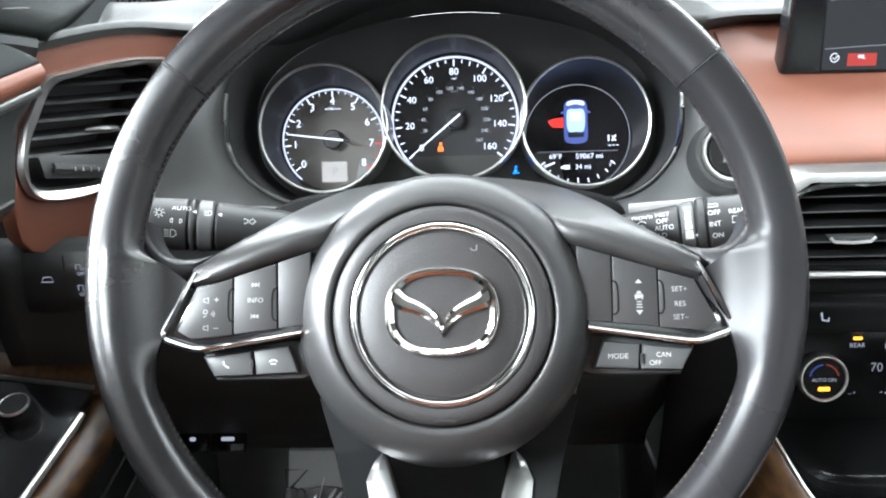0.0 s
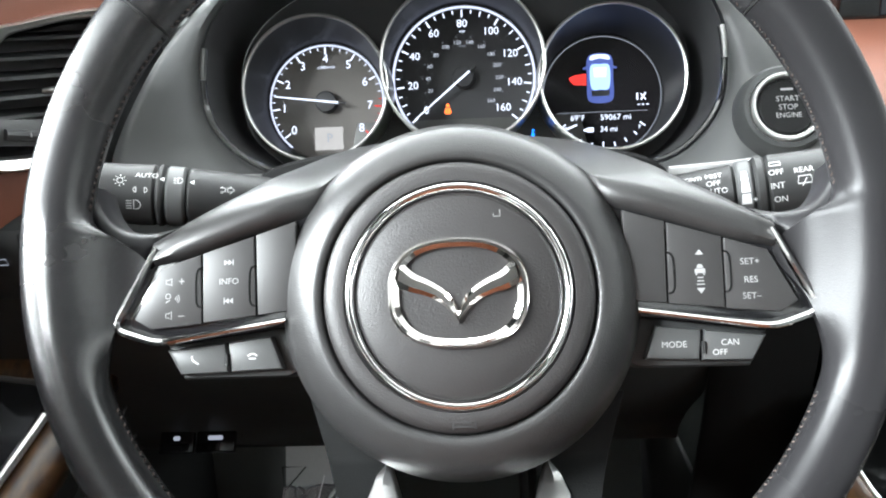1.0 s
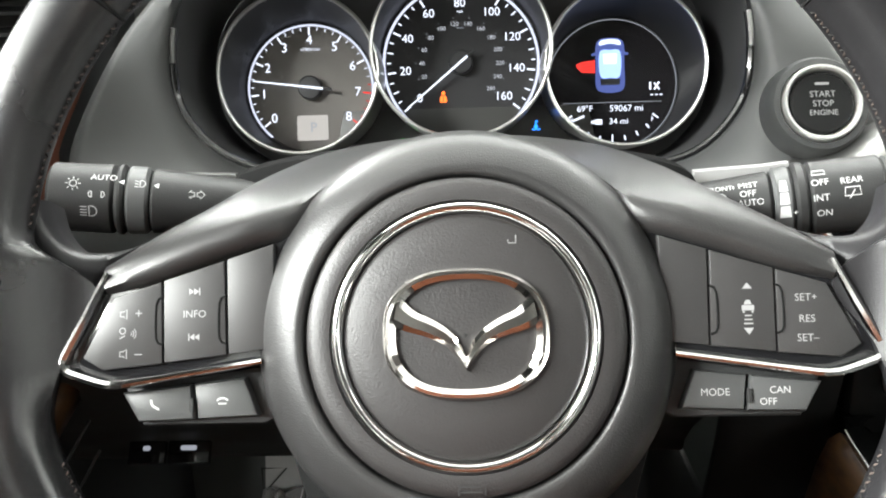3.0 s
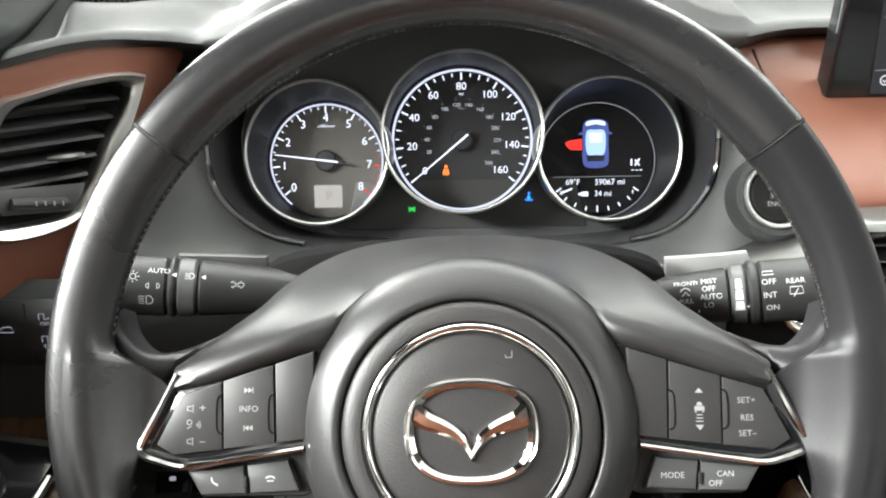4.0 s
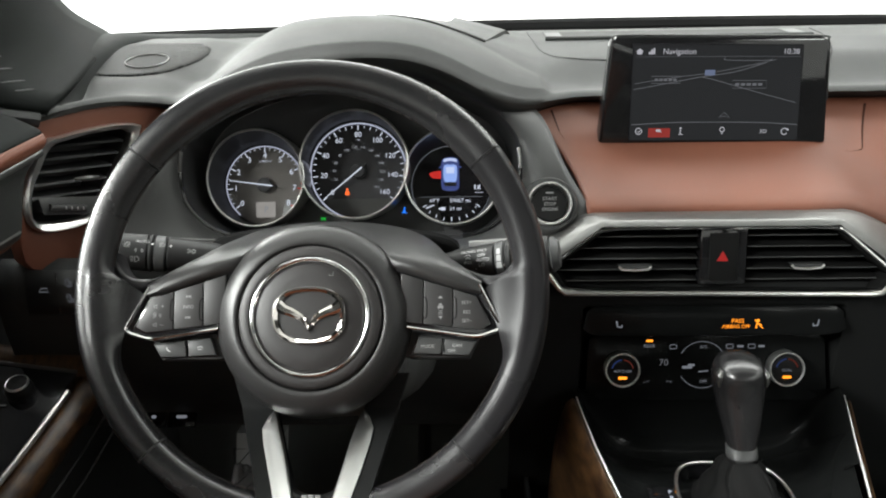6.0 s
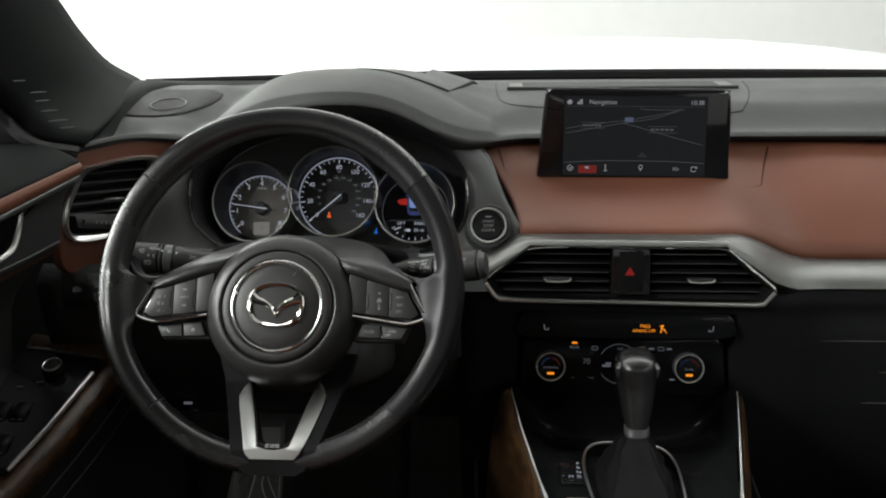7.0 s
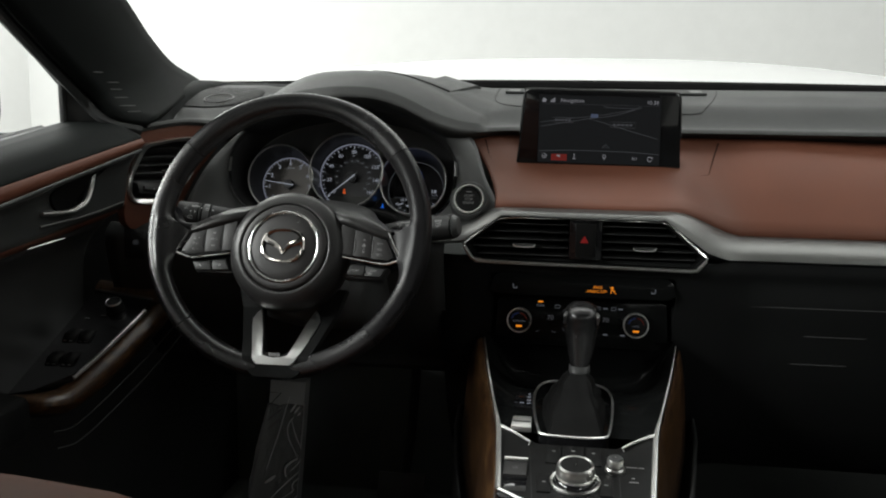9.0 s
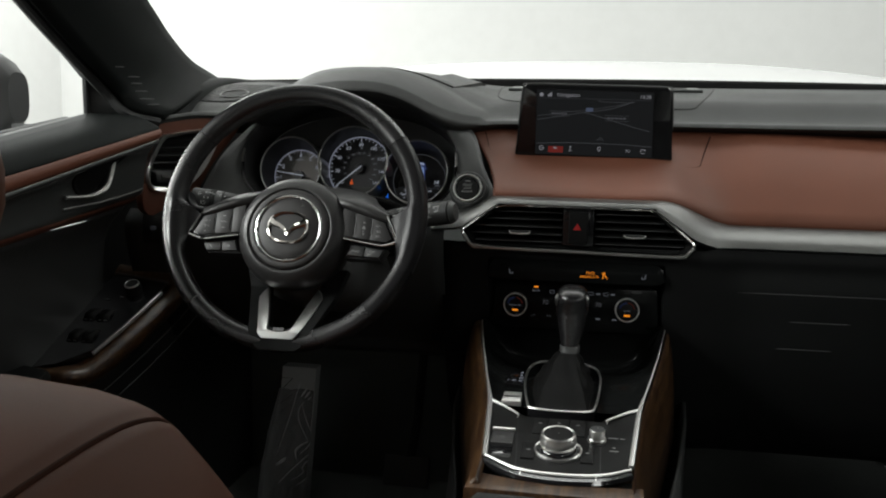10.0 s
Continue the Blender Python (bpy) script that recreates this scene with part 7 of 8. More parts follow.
for x0, x1, y0, y1 in ((0.3350, 0.3530, 0.016, 0.056), (0.3540, 0.3800, 0.020, 0.058), (0.3810, 0.4000, 0.016, 0.058), (0.3275, 0.3430, -0.047, -0.008), (0.3965, 0.4115, -0.047, -0.004)):
    kb = part("control_key", box(x0, x1, y0, y1, 0.0, 0.0034, 0.0012), KEYBLACK, field, "satin black key", m=GM.copy())
    xm, ym = (x0 + x1) / 2, (y0 + y1) / 2 + (0.006 if y0 > 0 else 0)
    part("key_symbol", flat([(xm - 0.0022, ym - 0.001), (xm + 0.0022, ym - 0.001), (xm + 0.0022, ym + 0.001), (xm - 0.0022, ym + 0.001)], 0.0036), DIMPRINT, kb, smooth=False, m=GM.copy())
vol = thing("volume_knob", (0.4145, 0.392, 0.466), "small silver and black volume knob", "control knob")
part("knob_body", lathe([(0.0115, 0.0), (0.0112, 0.004), (0.0094, 0.006), (0.0092, 0.015), (0.0084, 0.0165)], 36, (0.4146, 0.012)), SATINCHROME, vol, "silver knurled body", m=GM.copy())
part("knob_cap", lathe([(0.0086, 0.0160), (0.0078, 0.0172), (0.0005, 0.0176)], 36, (0.4146, 0.012)), HARD, vol, "black cap", m=GM.copy())
for x0, x1, y in ((0.4280, 0.4400, 0.020), (0.4420, 0.4480, 0.020), (0.4330, 0.4365, -0.004), (0.4300, 0.4400, -0.012)):
    part("print_bar", flat([(x0, y - 0.001), (x1, y - 0.001), (x1, y + 0.001), (x0, y + 0.001)], 0.0015), DIMPRINT, field, "plain grey bar of print", smooth=False, m=GM.copy())
for x0, x1, yb in ((0.3150, 0.3250, -0.080), (0.4190, 0.4195, -0.074)):
    part("field_seam", stroke([(x0, 0.050), (x1, yb)], 0.0009, 0.0014), ENGRAVE, field, smooth=False, m=GM.copy())
park = thing("parking_brake_switch", (0.299, 0.378, 0.466), "black parking brake switch with a bright lip", "switch")
part("switch_body", box(0.2880, 0.3150, -0.017, 0.013, 0.0, 0.004, 0.0015), BUTTON, park, m=GM.copy())
part("switch_lip", tube([(0.2875, 0.0155, 0.005), (0.3150, 0.0160, 0.005)], 0.0022, 8), EDGECHROME, park, "bright lip", m=GM.copy())
part("switch_print", stroke(circle_pts(0.3015, -0.002, 0.0024, 13), 0.0006, 0.0043), DIMPRINT, park, smooth=False, m=GM.copy())
part("switch_gap", box(0.2895, 0.3160, -0.048, -0.019, 0.0, 0.0022, 0.001), PIANO, park, "blank gloss plate", m=GM.copy())
mode = thing("drive_mode_switch", (0.300, 0.484, 0.478), "silver rocker drive mode switch", "switch")
GM2 = fr((0, 0.364, 0.4635), 82)
part("rocker", slab([(0.2885, 0.090), (0.3140, 0.090), (0.3130, 0.119), (0.2895, 0.119)], 0.0, 0.0075, 0.002), EDGECHROME, mode, "silver rocker", m=GM2.copy())
part("rocker_groove", box(0.2905, 0.3120, 0.1015, 0.1055, 0.0070, 0.0079, 0.0004), BUTTON, mode, m=GM2.copy())
bm = bmesh.new()
for i, c in enumerate("PRND"):
    text(c, 0.0048, 0.3065, 0.1900 - 0.0088 * i, 0.0034, bm)
text("M", 0.0048, 0.2975, 0.1636, 0.0034, bm)
text("+", 0.0030, 0.2895, 0.1645, 0.0034, bm)
text("–", 0.0030, 0.2975, 0.1560, 0.0034, bm)
gi = thing("gear_indicator", (0.303, 0.54, 0.478), "lit white gear letters set in the piano black console", "indicator")
part("indicator_plate", box(0.2865, 0.3155, 0.152, 0.197, -0.002, 0.0030, 0.0005), PIANO, gi, "black plate", m=GM2.copy())
part("gear_letters", bm, LITWHITE, gi, "white letters", smooth=False, m=GM2.copy())
part("gear_lamp", disc(0.3128, 0.1900, 0.0014, 0.0034), LITORANGE, gi, "lit orange dot", smooth=False, m=GM2.copy())
plug = thing("power_socket", (0.444, 0.66, 0.457), "round black power socket cap", "socket")
part("cap", lathe([(0.0155, -0.006), (0.0152, 0.003), (0.0135, 0.0045), (0.0130, 0.0030), (0.0005, 0.0034)], 36), HARD, plug, m=fr((0.444, 0.668, 0.459), 88))

# ---- driver's door ----
door = thing("driver_door", (-0.40, 0.2, 0.0), "black driver's door with brown leather strip and rosewood armrest", "car door")
SECT = {  # at the front end and further back: x, z from the window down
    0.64: [(-0.408, 0.842), (-0.402, 0.851), (-0.392, 0.853), (-0.325, 0.847), (-0.289, 0.833), (-0.282, 0.827), (-0.279, 0.821), (-0.281, 0.8155), (-0.284, 0.812), (-0.284, 0.806), (-0.292, 0.802), (-0.304, 0.786), (-0.310, 0.760), (-0.313, 0.740), (-0.316, 0.726), (-0.324, 0.719), (-0.332, 0.712), (-0.345, 0.705), (-0.380, 0.66), (-0.39, 0.58), (-0.40, 0.30), (-0.40, 0.05)],
    0.32: [(-0.432, 0.791), (-0.426, 0.798), (-0.396, 0.7985), (-0.362, 0.790), (-0.336, 0.774), (-0.330, 0.766), (-0.327, 0.757), (-0.329, 0.748), (-0.333, 0.744), (-0.333, 0.738), (-0.340, 0.734), (-0.347, 0.722), (-0.350, 0.707), (-0.351, 0.696), (-0.351, 0.686), (-0.352, 0.681), (-0.358, 0.674), (-0.368, 0.667), (-0.395, 0.63), (-0.405, 0.57), (-0.415, 0.30), (-0.415, 0.05)],
    -0.45: [(-0.456, 0.766), (-0.448, 0.774), (-0.412, 0.7745), (-0.392, 0.764), (-0.375, 0.748), (-0.371, 0.738), (-0.368, 0.727), (-0.370, 0.716), (-0.374, 0.712), (-0.374, 0.706), (-0.380, 0.702), (-0.385, 0.694), (-0.388, 0.682), (-0.388, 0.673), (-0.385, 0.665), (-0.385, 0.660), (-0.390, 0.655), (-0.398, 0.648), (-0.415, 0.62), (-0.425, 0.56), (-0.43, 0.30), (-0.43, 0.05)],
}


def door_sec(y):
    ks = [-0.45, 0.32, 0.64]
    return [(float(np.interp(y, ks, [SECT[k][i][0] for k in ks])), y, float(np.interp(y, ks, [SECT[k][i][1] for k in ks]))) for i in range(22)]


pocket = spline([(0.560, 0.7855), (0.535, 0.7820), (0.500, 0.7735), (0.474, 0.7645), (0.465, 0.7560), (0.474, 0.7390), (0.494, 0.7310), (0.518, 0.7360), (0.535, 0.7600)], 48, True)


def in_pocket(p):
    """Whether a place on the mid panel lies in the handle's pocket."""
    hit = False
    for (a, b), (c, d) in zip(pocket, pocket[1:] + pocket[:1]):
        if (b > p.z) != (d > p.z) and p.y < (c - a) * (p.z - b) / (d - b) + a:
            hit = not hit
    return hit


dy = list(np.linspace(0.640, -0.45, 170))
secs = [door_sec(y) for y in dy]
# the front end turns in towards the dashboard
secs[0] = [(x - 0.012, y, z) for x, y, z in secs[0]]
# The belt's inner face wears a darker skin, which paints in its shade.
for nm, i0, i1, mt, lb in (("belt_cap", 0, 2, SOFT, "dark grained belt cap"), ("belt_shaded_side", 2, 5, PILLARSKIN, "grained inner face of the belt, its shade painted with a darker skin"), ("leather_strip", 5, 8, BROWN, "brown leather strip"), ("silver_strip", 8, 10, SILVER, "thin silver strip"), ("mid_panel", 10, 15, TRIMBLACK, "satin black mid panel"), ("lower_strip", 15, 17, BROWN, "thin brown strip"), ("lower_panel", 17, 21, HARD, "black lower panel")):
    rows = [[s for s in sec[i0:i1 + 1]] for sec in secs]
    bm = loft([spline(r, 3 * (i1 - i0) + 1) for r in rows])
    if nm == "mid_panel":
        inside = [f for f in bm.faces if in_pocket(f.calc_center_median())]
        bmesh.ops.delete(bm, geom=inside, context="FACES")
    part(nm, bm, mt, door, lb, angle=60).modifiers.new("thickness", "SOLIDIFY").thickness = 0.005
# outer skin and window surround
part("outer_skin", loft([[(-0.50, y, 0.05), (-0.505, y, 0.5), (-0.47, y, float(np.interp(y, [-0.45, 0.32, 0.64], [0.765, 0.79, 0.835])))] for y in np.linspace(0.66, -0.45, 12)]), WHITEPAINT, door, "white outer skin").modifiers.new("thickness", "SOLIDIFY").thickness = 0.01
part("window_seal", tube([(-0.423 - 0.03 * (0.60 - y), y, float(np.interp(y, [-0.45, 0.32, 0.64], [0.772, 0.796, 0.842]))) for y in np.linspace(0.60, -0.45, 20)], 0.007, 8), HARD, door, "black rubber window seal")
part("window_post", tube([(-0.398, 0.618, 0.835), (-0.396, 0.614, 0.87), (-0.394, 0.610, 0.922)], 0.0055, 8), HARD, door, "black window post")
part("window_frame", tube(spline([(-0.388, 0.604, 0.910), (-0.378, 0.50, 0.968), (-0.362, 0.36, 1.045), (-0.326, 0.12, 1.18), (-0.306, -0.1, 1.26)], 20), 0.011, 8), HARD, door, "black window frame")
# handle in its pocket
def panel_x(y, z):
    sec = door_sec(y)[10:16]
    return float(np.interp(-z, [-p[2] for p in sec], [p[0] for p in sec]))


def pocket_loop(k, d):
    return [(panel_x(0.505 + (y - 0.505) * k, 0.757 + (z - 0.757) * k) + d, 0.505 + (y - 0.505) * k, 0.757 + (z - 0.757) * k) for y, z in pocket]


part("handle_pocket", loft([pocket_loop(1.13, -0.001), pocket_loop(1.10, 0.0025), pocket_loop(0.97, 0.0020), pocket_loop(0.92, -0.006), pocket_loop(0.75, -0.030)], close_u=True, caps=True), GAPBLACK, door, "dark handle pocket")
bar = spline([(-0.318, 0.566, 0.7835), (-0.315, 0.550, 0.7770), (-0.314, 0.539, 0.7590), (-0.316, 0.528, 0.7395), (-0.320, 0.506, 0.7305), (-0.325, 0.481, 0.7290), (-0.331, 0.449, 0.7305)], 26)
part("inner_handle", tube(bar, [0.0028 + 0.0018 * math.sin(math.pi * min(1, i / 20)) for i in range(26)], 10), SATINCHROME, door, "satin silver inner handle")
part("handle_lip", tube([(panel_x(y, z) + 0.001, y, z) for y, z in ((0.448, 0.7135), (0.527, 0.7170), (0.578, 0.7225), (0.630, 0.7300))], 0.0016, 8), SILVER, door, "silver line under the handle")
part("lock_lever", tube([(-0.344, 0.432, 0.686), (-0.336, 0.465, 0.690), (-0.333, 0.500, 0.692)], [0.0010, 0.0024, 0.0010], 8, flat=0.6), SATINCHROME, door, "small chrome lever")
# armrest with switches
def arm_z(y):
    return 0.500 + 0.50 * (y - 0.50)


atop = [(-0.328, 0.500), (-0.298, 0.60), (-0.2860, 0.652), (-0.388, 0.667), (-0.400, 0.60), (-0.408, 0.500), (-0.41, 0.455), (-0.37, 0.468)]
bm = bmesh.new()
up_, dn_ = [bm.verts.new((x, y, arm_z(y))) for x, y in atop], [bm.verts.new((x - 0.01, y, arm_z(y) - 0.03)) for x, y in atop]
bm.faces.new(up_), bm.faces.new(dn_[::-1])
for i in range(len(atop)):
    bm.faces.new((up_[i], dn_[i], dn_[(i + 1) % 8], up_[(i + 1) % 8]))
part("switch_panel", bm, PIANO, door, "gloss black switch panel", smooth=False)
inn = spline([(-0.2895, 0.636, 0), (-0.2945, 0.615, 0), (-0.312, 0.550, 0), (-0.330, 0.499, 0)], 20)
part("chrome_line", tube([(x, y, arm_z(y) - 0.006) for x, y, _ in inn], 0.0032, 8), SATINCHROME, door, "chrome line")
path = spline([(-0.274, 0.700, 0), (-0.289, 0.62, 0), (-0.309, 0.548, 0), (-0.330, 0.490, 0), (-0.355, 0.455, 0), (-0.395, 0.43, 0), (-0.42, 0.30, 0)], 34)
rows = []
for x, y, _ in path:
    z = max(arm_z(y), 0.490) - 0.009
    k = 0.55 + 0.45 * smooth((y - 0.42) / 0.12)
    rows.append([(x - 0.012, y + 0.004, z), (x + 0.003, y - 0.001, z - 0.003 * k), (x + 0.012, y - 0.004, z - 0.010 * k), (x + 0.016, y - 0.006, z - 0.020 * k), (x + 0.010, y - 0.004, z - 0.036 * k), (x - 0.010, y + 0.004, z - 0.050 * k)])
part("wood_trim", loft(rows), WOOD, door, "rosewood armrest trim", angle=60).modifiers.new("thickness", "SOLIDIFY").thickness = 0.006
part("end_line", tube([(x, 0.6525 + 0.145 * (-0.286 - x), arm_z(0.6525 + 0.145 * (-0.286 - x)) + 0.001) for x in np.linspace(-0.286, -0.388, 8)], 0.0022, 8), SATIN, door, "grey end line of the switch panel")
part("wood_end", loft([[(x, y + 0.145 * (-0.286 - x), arm_z(y) + 0.0725 * (-0.286 - x) + dz) for x in np.linspace(-0.270, -0.392, 9)] for y, dz in ((0.6545, -0.006), (0.6560, 0.001), (0.6640, 0.003), (0.6740, 0.002), (0.6800, -0.004), (0.6820, -0.030))]), WOOD, door, "rosewood end of the armrest trim", angle=60)
for d, dz in ((0.012, -0.062), (0.016, -0.085)):
    part("lower_line", tube([(x + d, y, max(arm_z(y), 0.490) + dz) for x, y, _ in path[:22]], 0.0012, 6), TRIMBLACK, door, "grey edge under the armrest")
part("armrest_pad", slab([(-0.42, -0.30), (-0.345, -0.30), (-0.345, 0.40), (-0.36, 0.44), (-0.42, 0.46)], 0.44, 0.486, 0.012), LOWERBLACK, door, "black armrest pad")
for y in (0.525, 0.570):
    for x in (-0.372, -0.348):
        sw = part("window_switch", loft([[(x - 0.009, y - 0.014, arm_z(y - 0.014) + 0.001), (x + 0.009, y - 0.014, arm_z(y - 0.014) + 0.001)], [(x - 0.009, y - 0.006, arm_z(y) + 0.004), (x + 0.009, y - 0.006, arm_z(y) + 0.004)], [(x - 0.009, y + 0.010, arm_z(y) + 0.007), (x + 0.009, y + 0.010, arm_z(y) + 0.007)], [(x - 0.009, y + 0.014, arm_z(y + 0.014)), (x + 0.009, y + 0.014, arm_z(y + 0.014))]]), KEYBLACK, door, "black window switch")
        sw.modifiers.new("thickness", "SOLIDIFY").thickness = 0.003
        # Bright bars added as the glints on the black switch edges.
        for x0 in (x - 0.007, x + 0.002):
            part("switch_glint", tube([(x0, y - 0.013, arm_z(y - 0.013) + 0.0022), (x0 + 0.005, y - 0.013, arm_z(y - 0.013) + 0.0022)], 0.0006, 6), SATINCHROME, sw, "bright bar added as a glint on the switch")
knob_m = fr((-0.334, 0.628, arm_z(0.628) + 0.001), 65)
knob = part("mirror_knob", lathe([(0.0140, -0.004), (0.0138, 0.007), (0.0128, 0.009), (0.0120, 0.010), (0.0118, 0.012), (0.0108, 0.0140), (0.0005, 0.0144)], 32), KEYBLACK, door, "black mirror knob", m=knob_m)
part("knob_ring", lathe([(0.0116, 0.0118), (0.0118, 0.0132), (0.0110, 0.0145), (0.0102, 0.0143)], 32), SATINCHROME, knob, "bright ring", m=knob_m.copy())
for y, x in ((0.605, -0.368), (0.612, -0.346)):
    part("switch_mark", loft([[(x - 0.004, y - 0.001, arm_z(y) + 0.0012), (x + 0.004, y - 0.001, arm_z(y) + 0.0012)], [(x - 0.004, y + 0.001, arm_z(y) + 0.0018), (x + 0.004, y + 0.001, arm_z(y) + 0.0018)]]), DIMPRINT, door, smooth=False)

# wing mirror outside
mirror = thing("wing_mirror", (-0.62, 0.80, 0.78), "dark wing mirror housing outside the side window", "mirror")
rows = []
for k in range(11):
    u = k / 10
    s = math.sin(math.pi * (0.06 + 0.88 * u)) ** 0.45
    rows.append([(-0.648 - 0.22 * u, 0.80 + 0.062 * s * math.copysign(abs(math.cos(a)) ** 0.7, math.cos(a)), 0.876 + 0.095 * s * math.copysign(abs(math.sin(a)) ** 0.7, math.sin(a))) for a in np.linspace(0, 2 * math.pi, 29)[:-1]])
part("housing", loft(rows, close_u=True, caps=True), HARD, mirror, "dark housing")
part("arm", tube([(-0.44, 0.76, 0.755), (-0.56, 0.79, 0.765), (-0.68, 0.80, 0.79)], 0.02, 10), HARD, mirror)

# ---- driver's seat ----
seat = thing("driver_seat", (0.0, -0.1, 0.0), "chestnut brown leather driver's seat with dark piping", "car seat")


OVER = spline([(-0.31, 0.36), (-0.40, 0.52), (-0.452, 0.655), (-0.450, 0.700), (-0.425, 0.720), (-0.37, 0.725), (-0.31, 0.7225), (-0.272, 0.706), (-0.248, 0.66), (-0.20, 0.50), (-0.12, 0.36)], 44)  # y, z over the seat back
DROP_X = [0.0, 0.12, 0.176, 0.193, 0.204, 0.220, 0.240, 0.258, 0.272, 0.280]
DROP_Z = [0.0, 0.001, 0.006, 0.011, 0.0165, 0.033, 0.056, 0.088, 0.14, 0.22]


def seat_row(x):
    drop = float(np.interp(abs(x), DROP_X, DROP_Z)) + 0.0030 * max(0.0, 1 - abs(abs(x) - 0.203) / 0.0035)
    return [(x, y + 0.020 * drop / 0.22 * (1 if y < -0.36 else -1), z - drop * (z - 0.36) / 0.364) for y, z in OVER]


half = [v - 0.004 * min(1.0, v / 0.19) + 0.007 * max(0.0, (v - 0.215) / 0.062) for v in [0.02, 0.06, 0.10, 0.13, 0.155, 0.175, 0.19, 0.199, 0.2035, 0.207, 0.2105, 0.214, 0.219, 0.226, 0.235, 0.244, 0.253, 0.262, 0.269, 0.274, 0.277]]
part("seat_back", loft([seat_row(x) for x in [-v for v in half[::-1]] + half], caps=True), SEATLEATHER, seat, "brown leather seat back", angle=80)
PIPING = mat("dark_piping", (0.045, 0.017, 0.010), 0.8, vary=0.1, spec=0.08)
for s in (-1, 1):
    part("piping", tube([(x, y, z + 0.0008) for x, y, z in seat_row(s * 0.203)], 0.0014, 6), PIPING, seat, "dark piping")
hr = []
for u in np.linspace(0, 1, 11):
    s = math.sin(math.pi * (0.07 + 0.86 * u)) ** 0.4
    hr.append([(0.140 * s * math.copysign(abs(math.cos(a)) ** 0.6, math.cos(a)), -0.315 - 0.02 * u + 0.055 * s * math.copysign(abs(math.sin(a)) ** 0.7, math.sin(a)), 0.738 + 0.16 * u) for a in np.linspace(0, 2 * math.pi, 37)[:-1]])
part("headrest", loft(hr, close_u=True, caps=True), SEATLEATHER, seat, "brown leather headrest", angle=80)
for s in (-1, 1):
    part("headrest_post", tube([(s * 0.06, -0.315, 0.70), (s * 0.06, -0.32, 0.80)], 0.006, 10), CHROME, seat, "metal post")
def cush(y, k=0):
    w = 0.27
    return [(x, y, 0.305 + 0.03 * smooth((abs(x) - 0.16) / 0.07) - 0.16 * smooth((abs(x) - 0.235) / 0.04) - 0.05 * smooth((y - 0.27) / 0.07)) for x in np.linspace(-w, w, 33)]
bm = loft([cush(y) for y in np.linspace(-0.22, 0.34, 20)])
part("seat_cushion", bm, SEATLEATHER, seat, "brown leather cushion", angle=80).modifiers.new("thickness", "SOLIDIFY").thickness = -0.05
part("seat_base", slab([(-0.24, -0.2), (0.24, -0.2), (0.24, 0.28), (-0.24, 0.28)], 0.0, 0.26, 0.01), HARD, seat, "black seat base")

# ---- footwell ----
rest = thing("footrest", (-0.20, 1.05, 0.0), "black footrest wrapped in creased clear film", "footrest")
def rest_pt(s, v, out=0.0):
    """On the footrest: s across, v up it."""
    if s < 0:
        s *= 0.56 + 0.50 * min(1.0, max(0.0, (0.88 - v) / 0.48))
    x = -0.210 + 0.046 * s + (-0.012 + 0.020 * v)
    return (x, 0.985 + 0.030 * v - out, 0.334 * v)
part("rest_plate", loft([[rest_pt(s, v) for s in (-1, -0.5, 0, 0.5, 1)] + [rest_pt(s, v, -0.03) for s in (1, 0, -1)] for v in np.linspace(0, 1.02, 8)], close_u=True, caps=True), PALEPLATE, rest, "pale grey rubbed plate")
bm = stroke([(-0.232, 0.318), (-0.205, 0.318), (-0.232, 0.288)], 0.0022, 0, closed=True)
stroke([(-0.232, 0.262), (-0.205, 0.284)], 0.0022, 0, bm)
stroke([(-0.232, 0.244), (-0.205, 0.266)], 0.0022, 0, bm)
part("tread_mark", bm, ENGRAVE, rest, "dark moulded tread marks", smooth=False, m=Matrix(((1, 0, 0, 0), (0, 0.09, -1, 0.9815), (0, 1, 0.09, 0), (0, 0, 0, 1))))
rows = []
for v in np.linspace(0, 0.89, 90):
    rows.append([rest_pt(s * 1.06, v, 0.010 + 0.012 * noise.noise(Vector((s * 2.3 + v * 1.2, v * 3.0, 1.7))) + 0.016 * max(0.0, 0.35 - abs(noise.noise(Vector((s * 2.2 - v * 2, v * 4.5, 4.1)))) * 3.2)) for s in np.linspace(-1, 1, 46)])
film = part("clear_wrap", loft(rows), FILM, rest, "creased clear plastic film", angle=20)
film.modifiers.new("thickness", "SOLIDIFY").thickness = 0.0006
def rest_flat(s, v, out):
    return (-0.210 + 0.046 * s + (-0.012 + 0.020 * v), 0.985 + 0.030 * v - out, 0.334 * v)


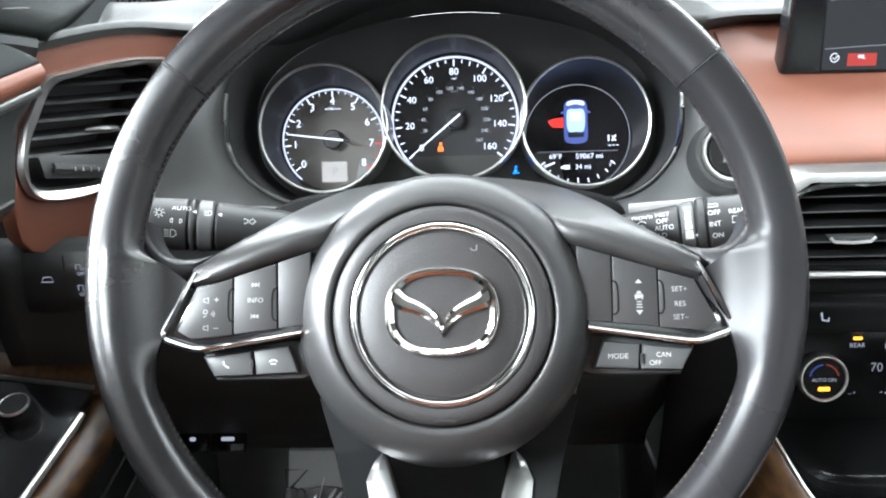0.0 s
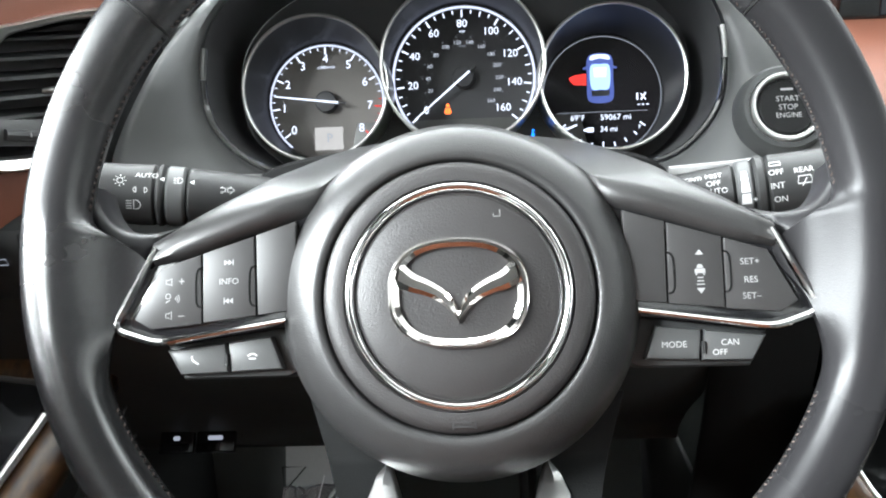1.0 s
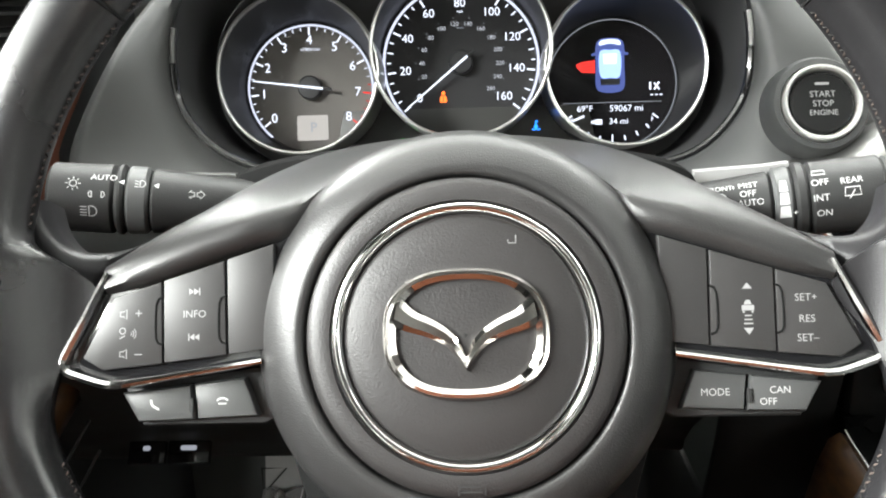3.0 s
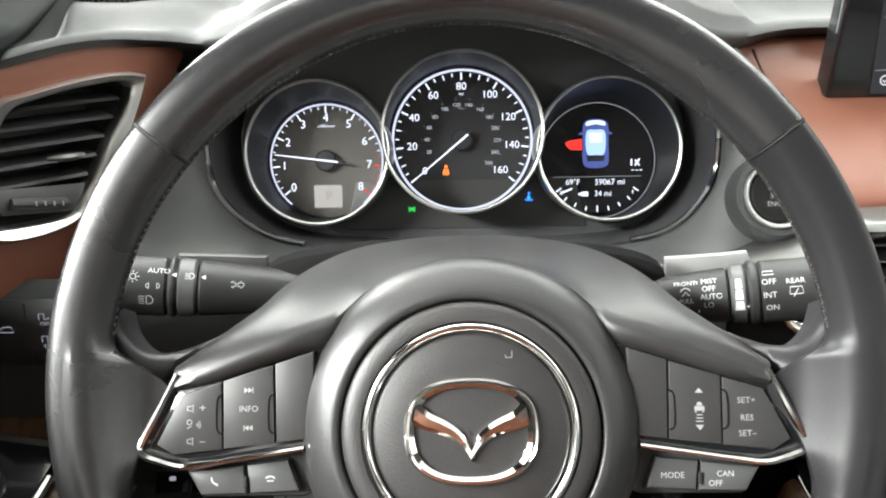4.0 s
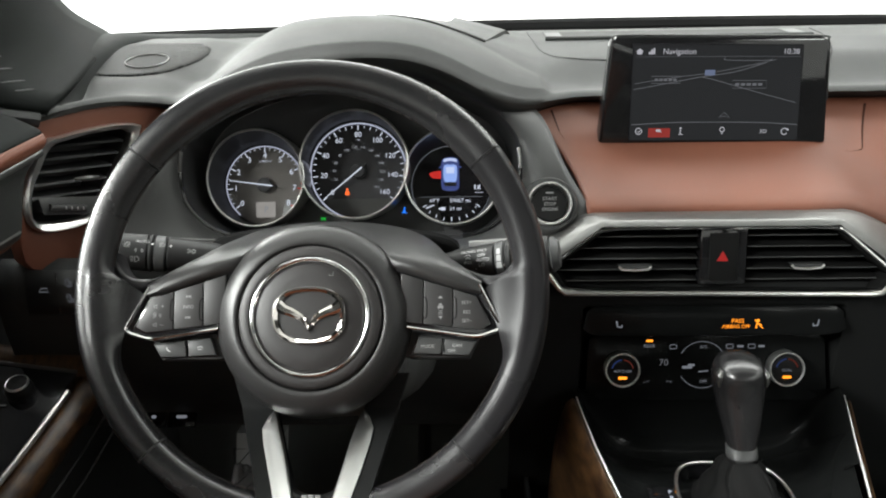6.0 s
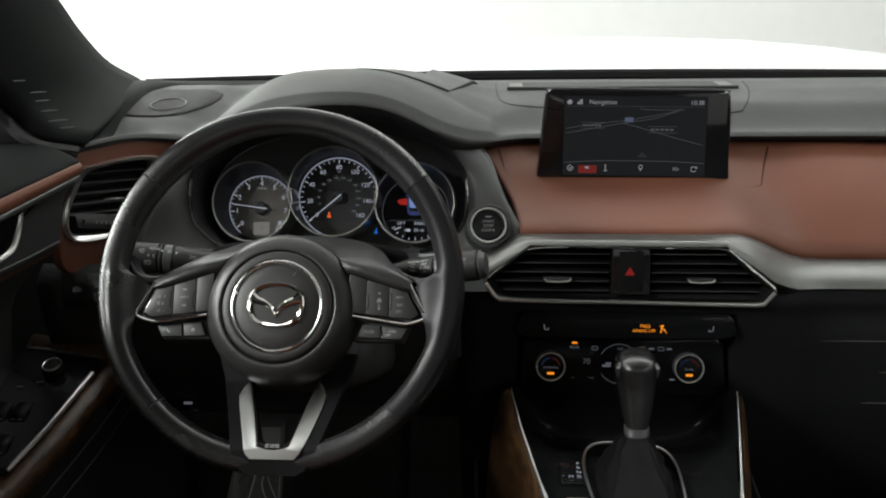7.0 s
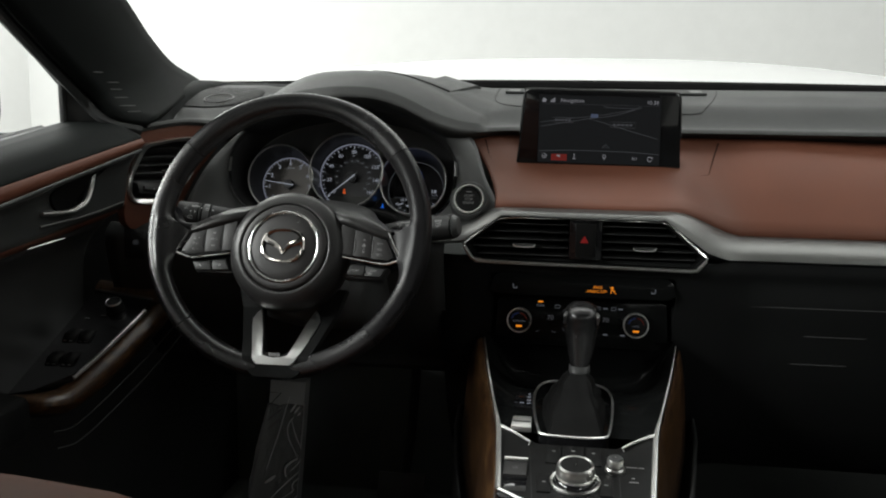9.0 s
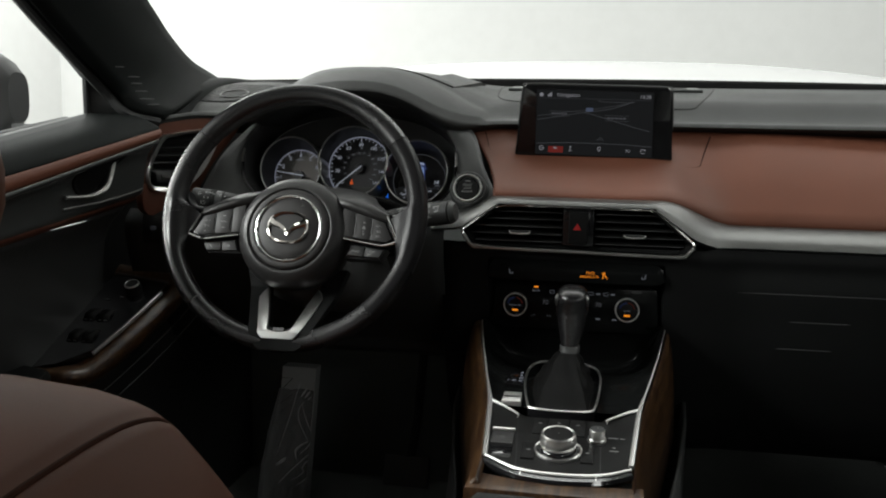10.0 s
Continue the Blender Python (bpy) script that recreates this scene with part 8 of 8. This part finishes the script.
FOLDS = (([(0.50, 0.953), (0.35, 0.866), (0.20, 0.769), (0.06, 0.692), (-0.14, 0.593), (-0.30, 0.505)], 0.0005), ([(0.81, 0.912), (0.58, 0.862)], 0.0012), ([(0.97, 0.899), (0.76, 0.856)], 0.0011), ([(1.04, 0.866), (0.90, 0.844)], 0.0007),
         ([(0.75, 0.836), (0.57, 0.800), (0.51, 0.755), (0.60, 0.704), (0.80, 0.654), (1.04, 0.598)], 0.0006), ([(0.65, 0.825), (0.80, 0.757), (0.98, 0.701), (1.15, 0.655)], 0.0005), ([(1.16, 0.915), (1.17, 0.813), (1.16, 0.71), (1.18, 0.650)], 0.0005),
         ([(1.05, 0.591), (0.78, 0.568), (0.56, 0.538), (0.53, 0.514), (0.60, 0.476)], 0.0012), ([(1.20, 0.590), (1.04, 0.554), (0.73, 0.509)], 0.0005), ([(1.14, 0.513), (0.71, 0.453), (0.24, 0.382), (-0.12, 0.323)], 0.0006),
         ([(1.20, 0.475), (1.02, 0.460), (0.89, 0.424), (0.95, 0.397), (0.44, 0.343)], 0.0005), ([(1.15, 0.372), (0.96, 0.342), (0.69, 0.318)], 0.0005), ([(-0.31, 0.432), (-0.06, 0.459), (0.11, 0.481)], 0.0018))
for line, r in FOLDS:
    part("film_glint", tube([rest_flat(s, v, 0.025) for s, v in spline(line, 14)], [1.9 * r * (0.35 + 0.65 * math.sin(math.pi * (k + 0.5) / 14)) for k in range(14)], 6, up=(0, 1, 0)), FILMGLINT, film, "crease in the film with its glint painted white")
pedal = thing("brake_pedal", (0.06, 0.95, 0.12), "black rubber brake pedal", "pedal")
part("pad", box(-0.045, 0.045, -0.03, 0.03, 0.0, 0.014, 0.004), HARD, pedal, m=fr((0.05, 0.96, 0.16), 25))
part("lever", tube([(0.05, 0.97, 0.16), (0.05, 1.05, 0.24), (0.05, 1.12, 0.40)], 0.010, 8), HARD, pedal)

far_film = thing("floor_film", (0.98, 1.28, 0.13), "crumpled clear plastic film edge against the far bulkhead", "plastic film")
fold = [(0.937 + 0.090 * u, 1.272 + 0.004 * math.sin(23 * u), 0.187 - 0.050 * u ** 1.2 + 0.003 * math.sin(31 * u)) for u in np.linspace(0, 1, 24)]
part("film_sheet", loft([fold, [(x + 0.004, y + 0.014, z - 0.008 + 0.003 * math.sin(90 * x)) for x, y, z in fold], [(x + 0.008, 1.2985, z - 0.020) for x, y, z in fold]]), FILM, far_film, angle=20).modifiers.new("thickness", "SOLIDIFY").thickness = 0.0006
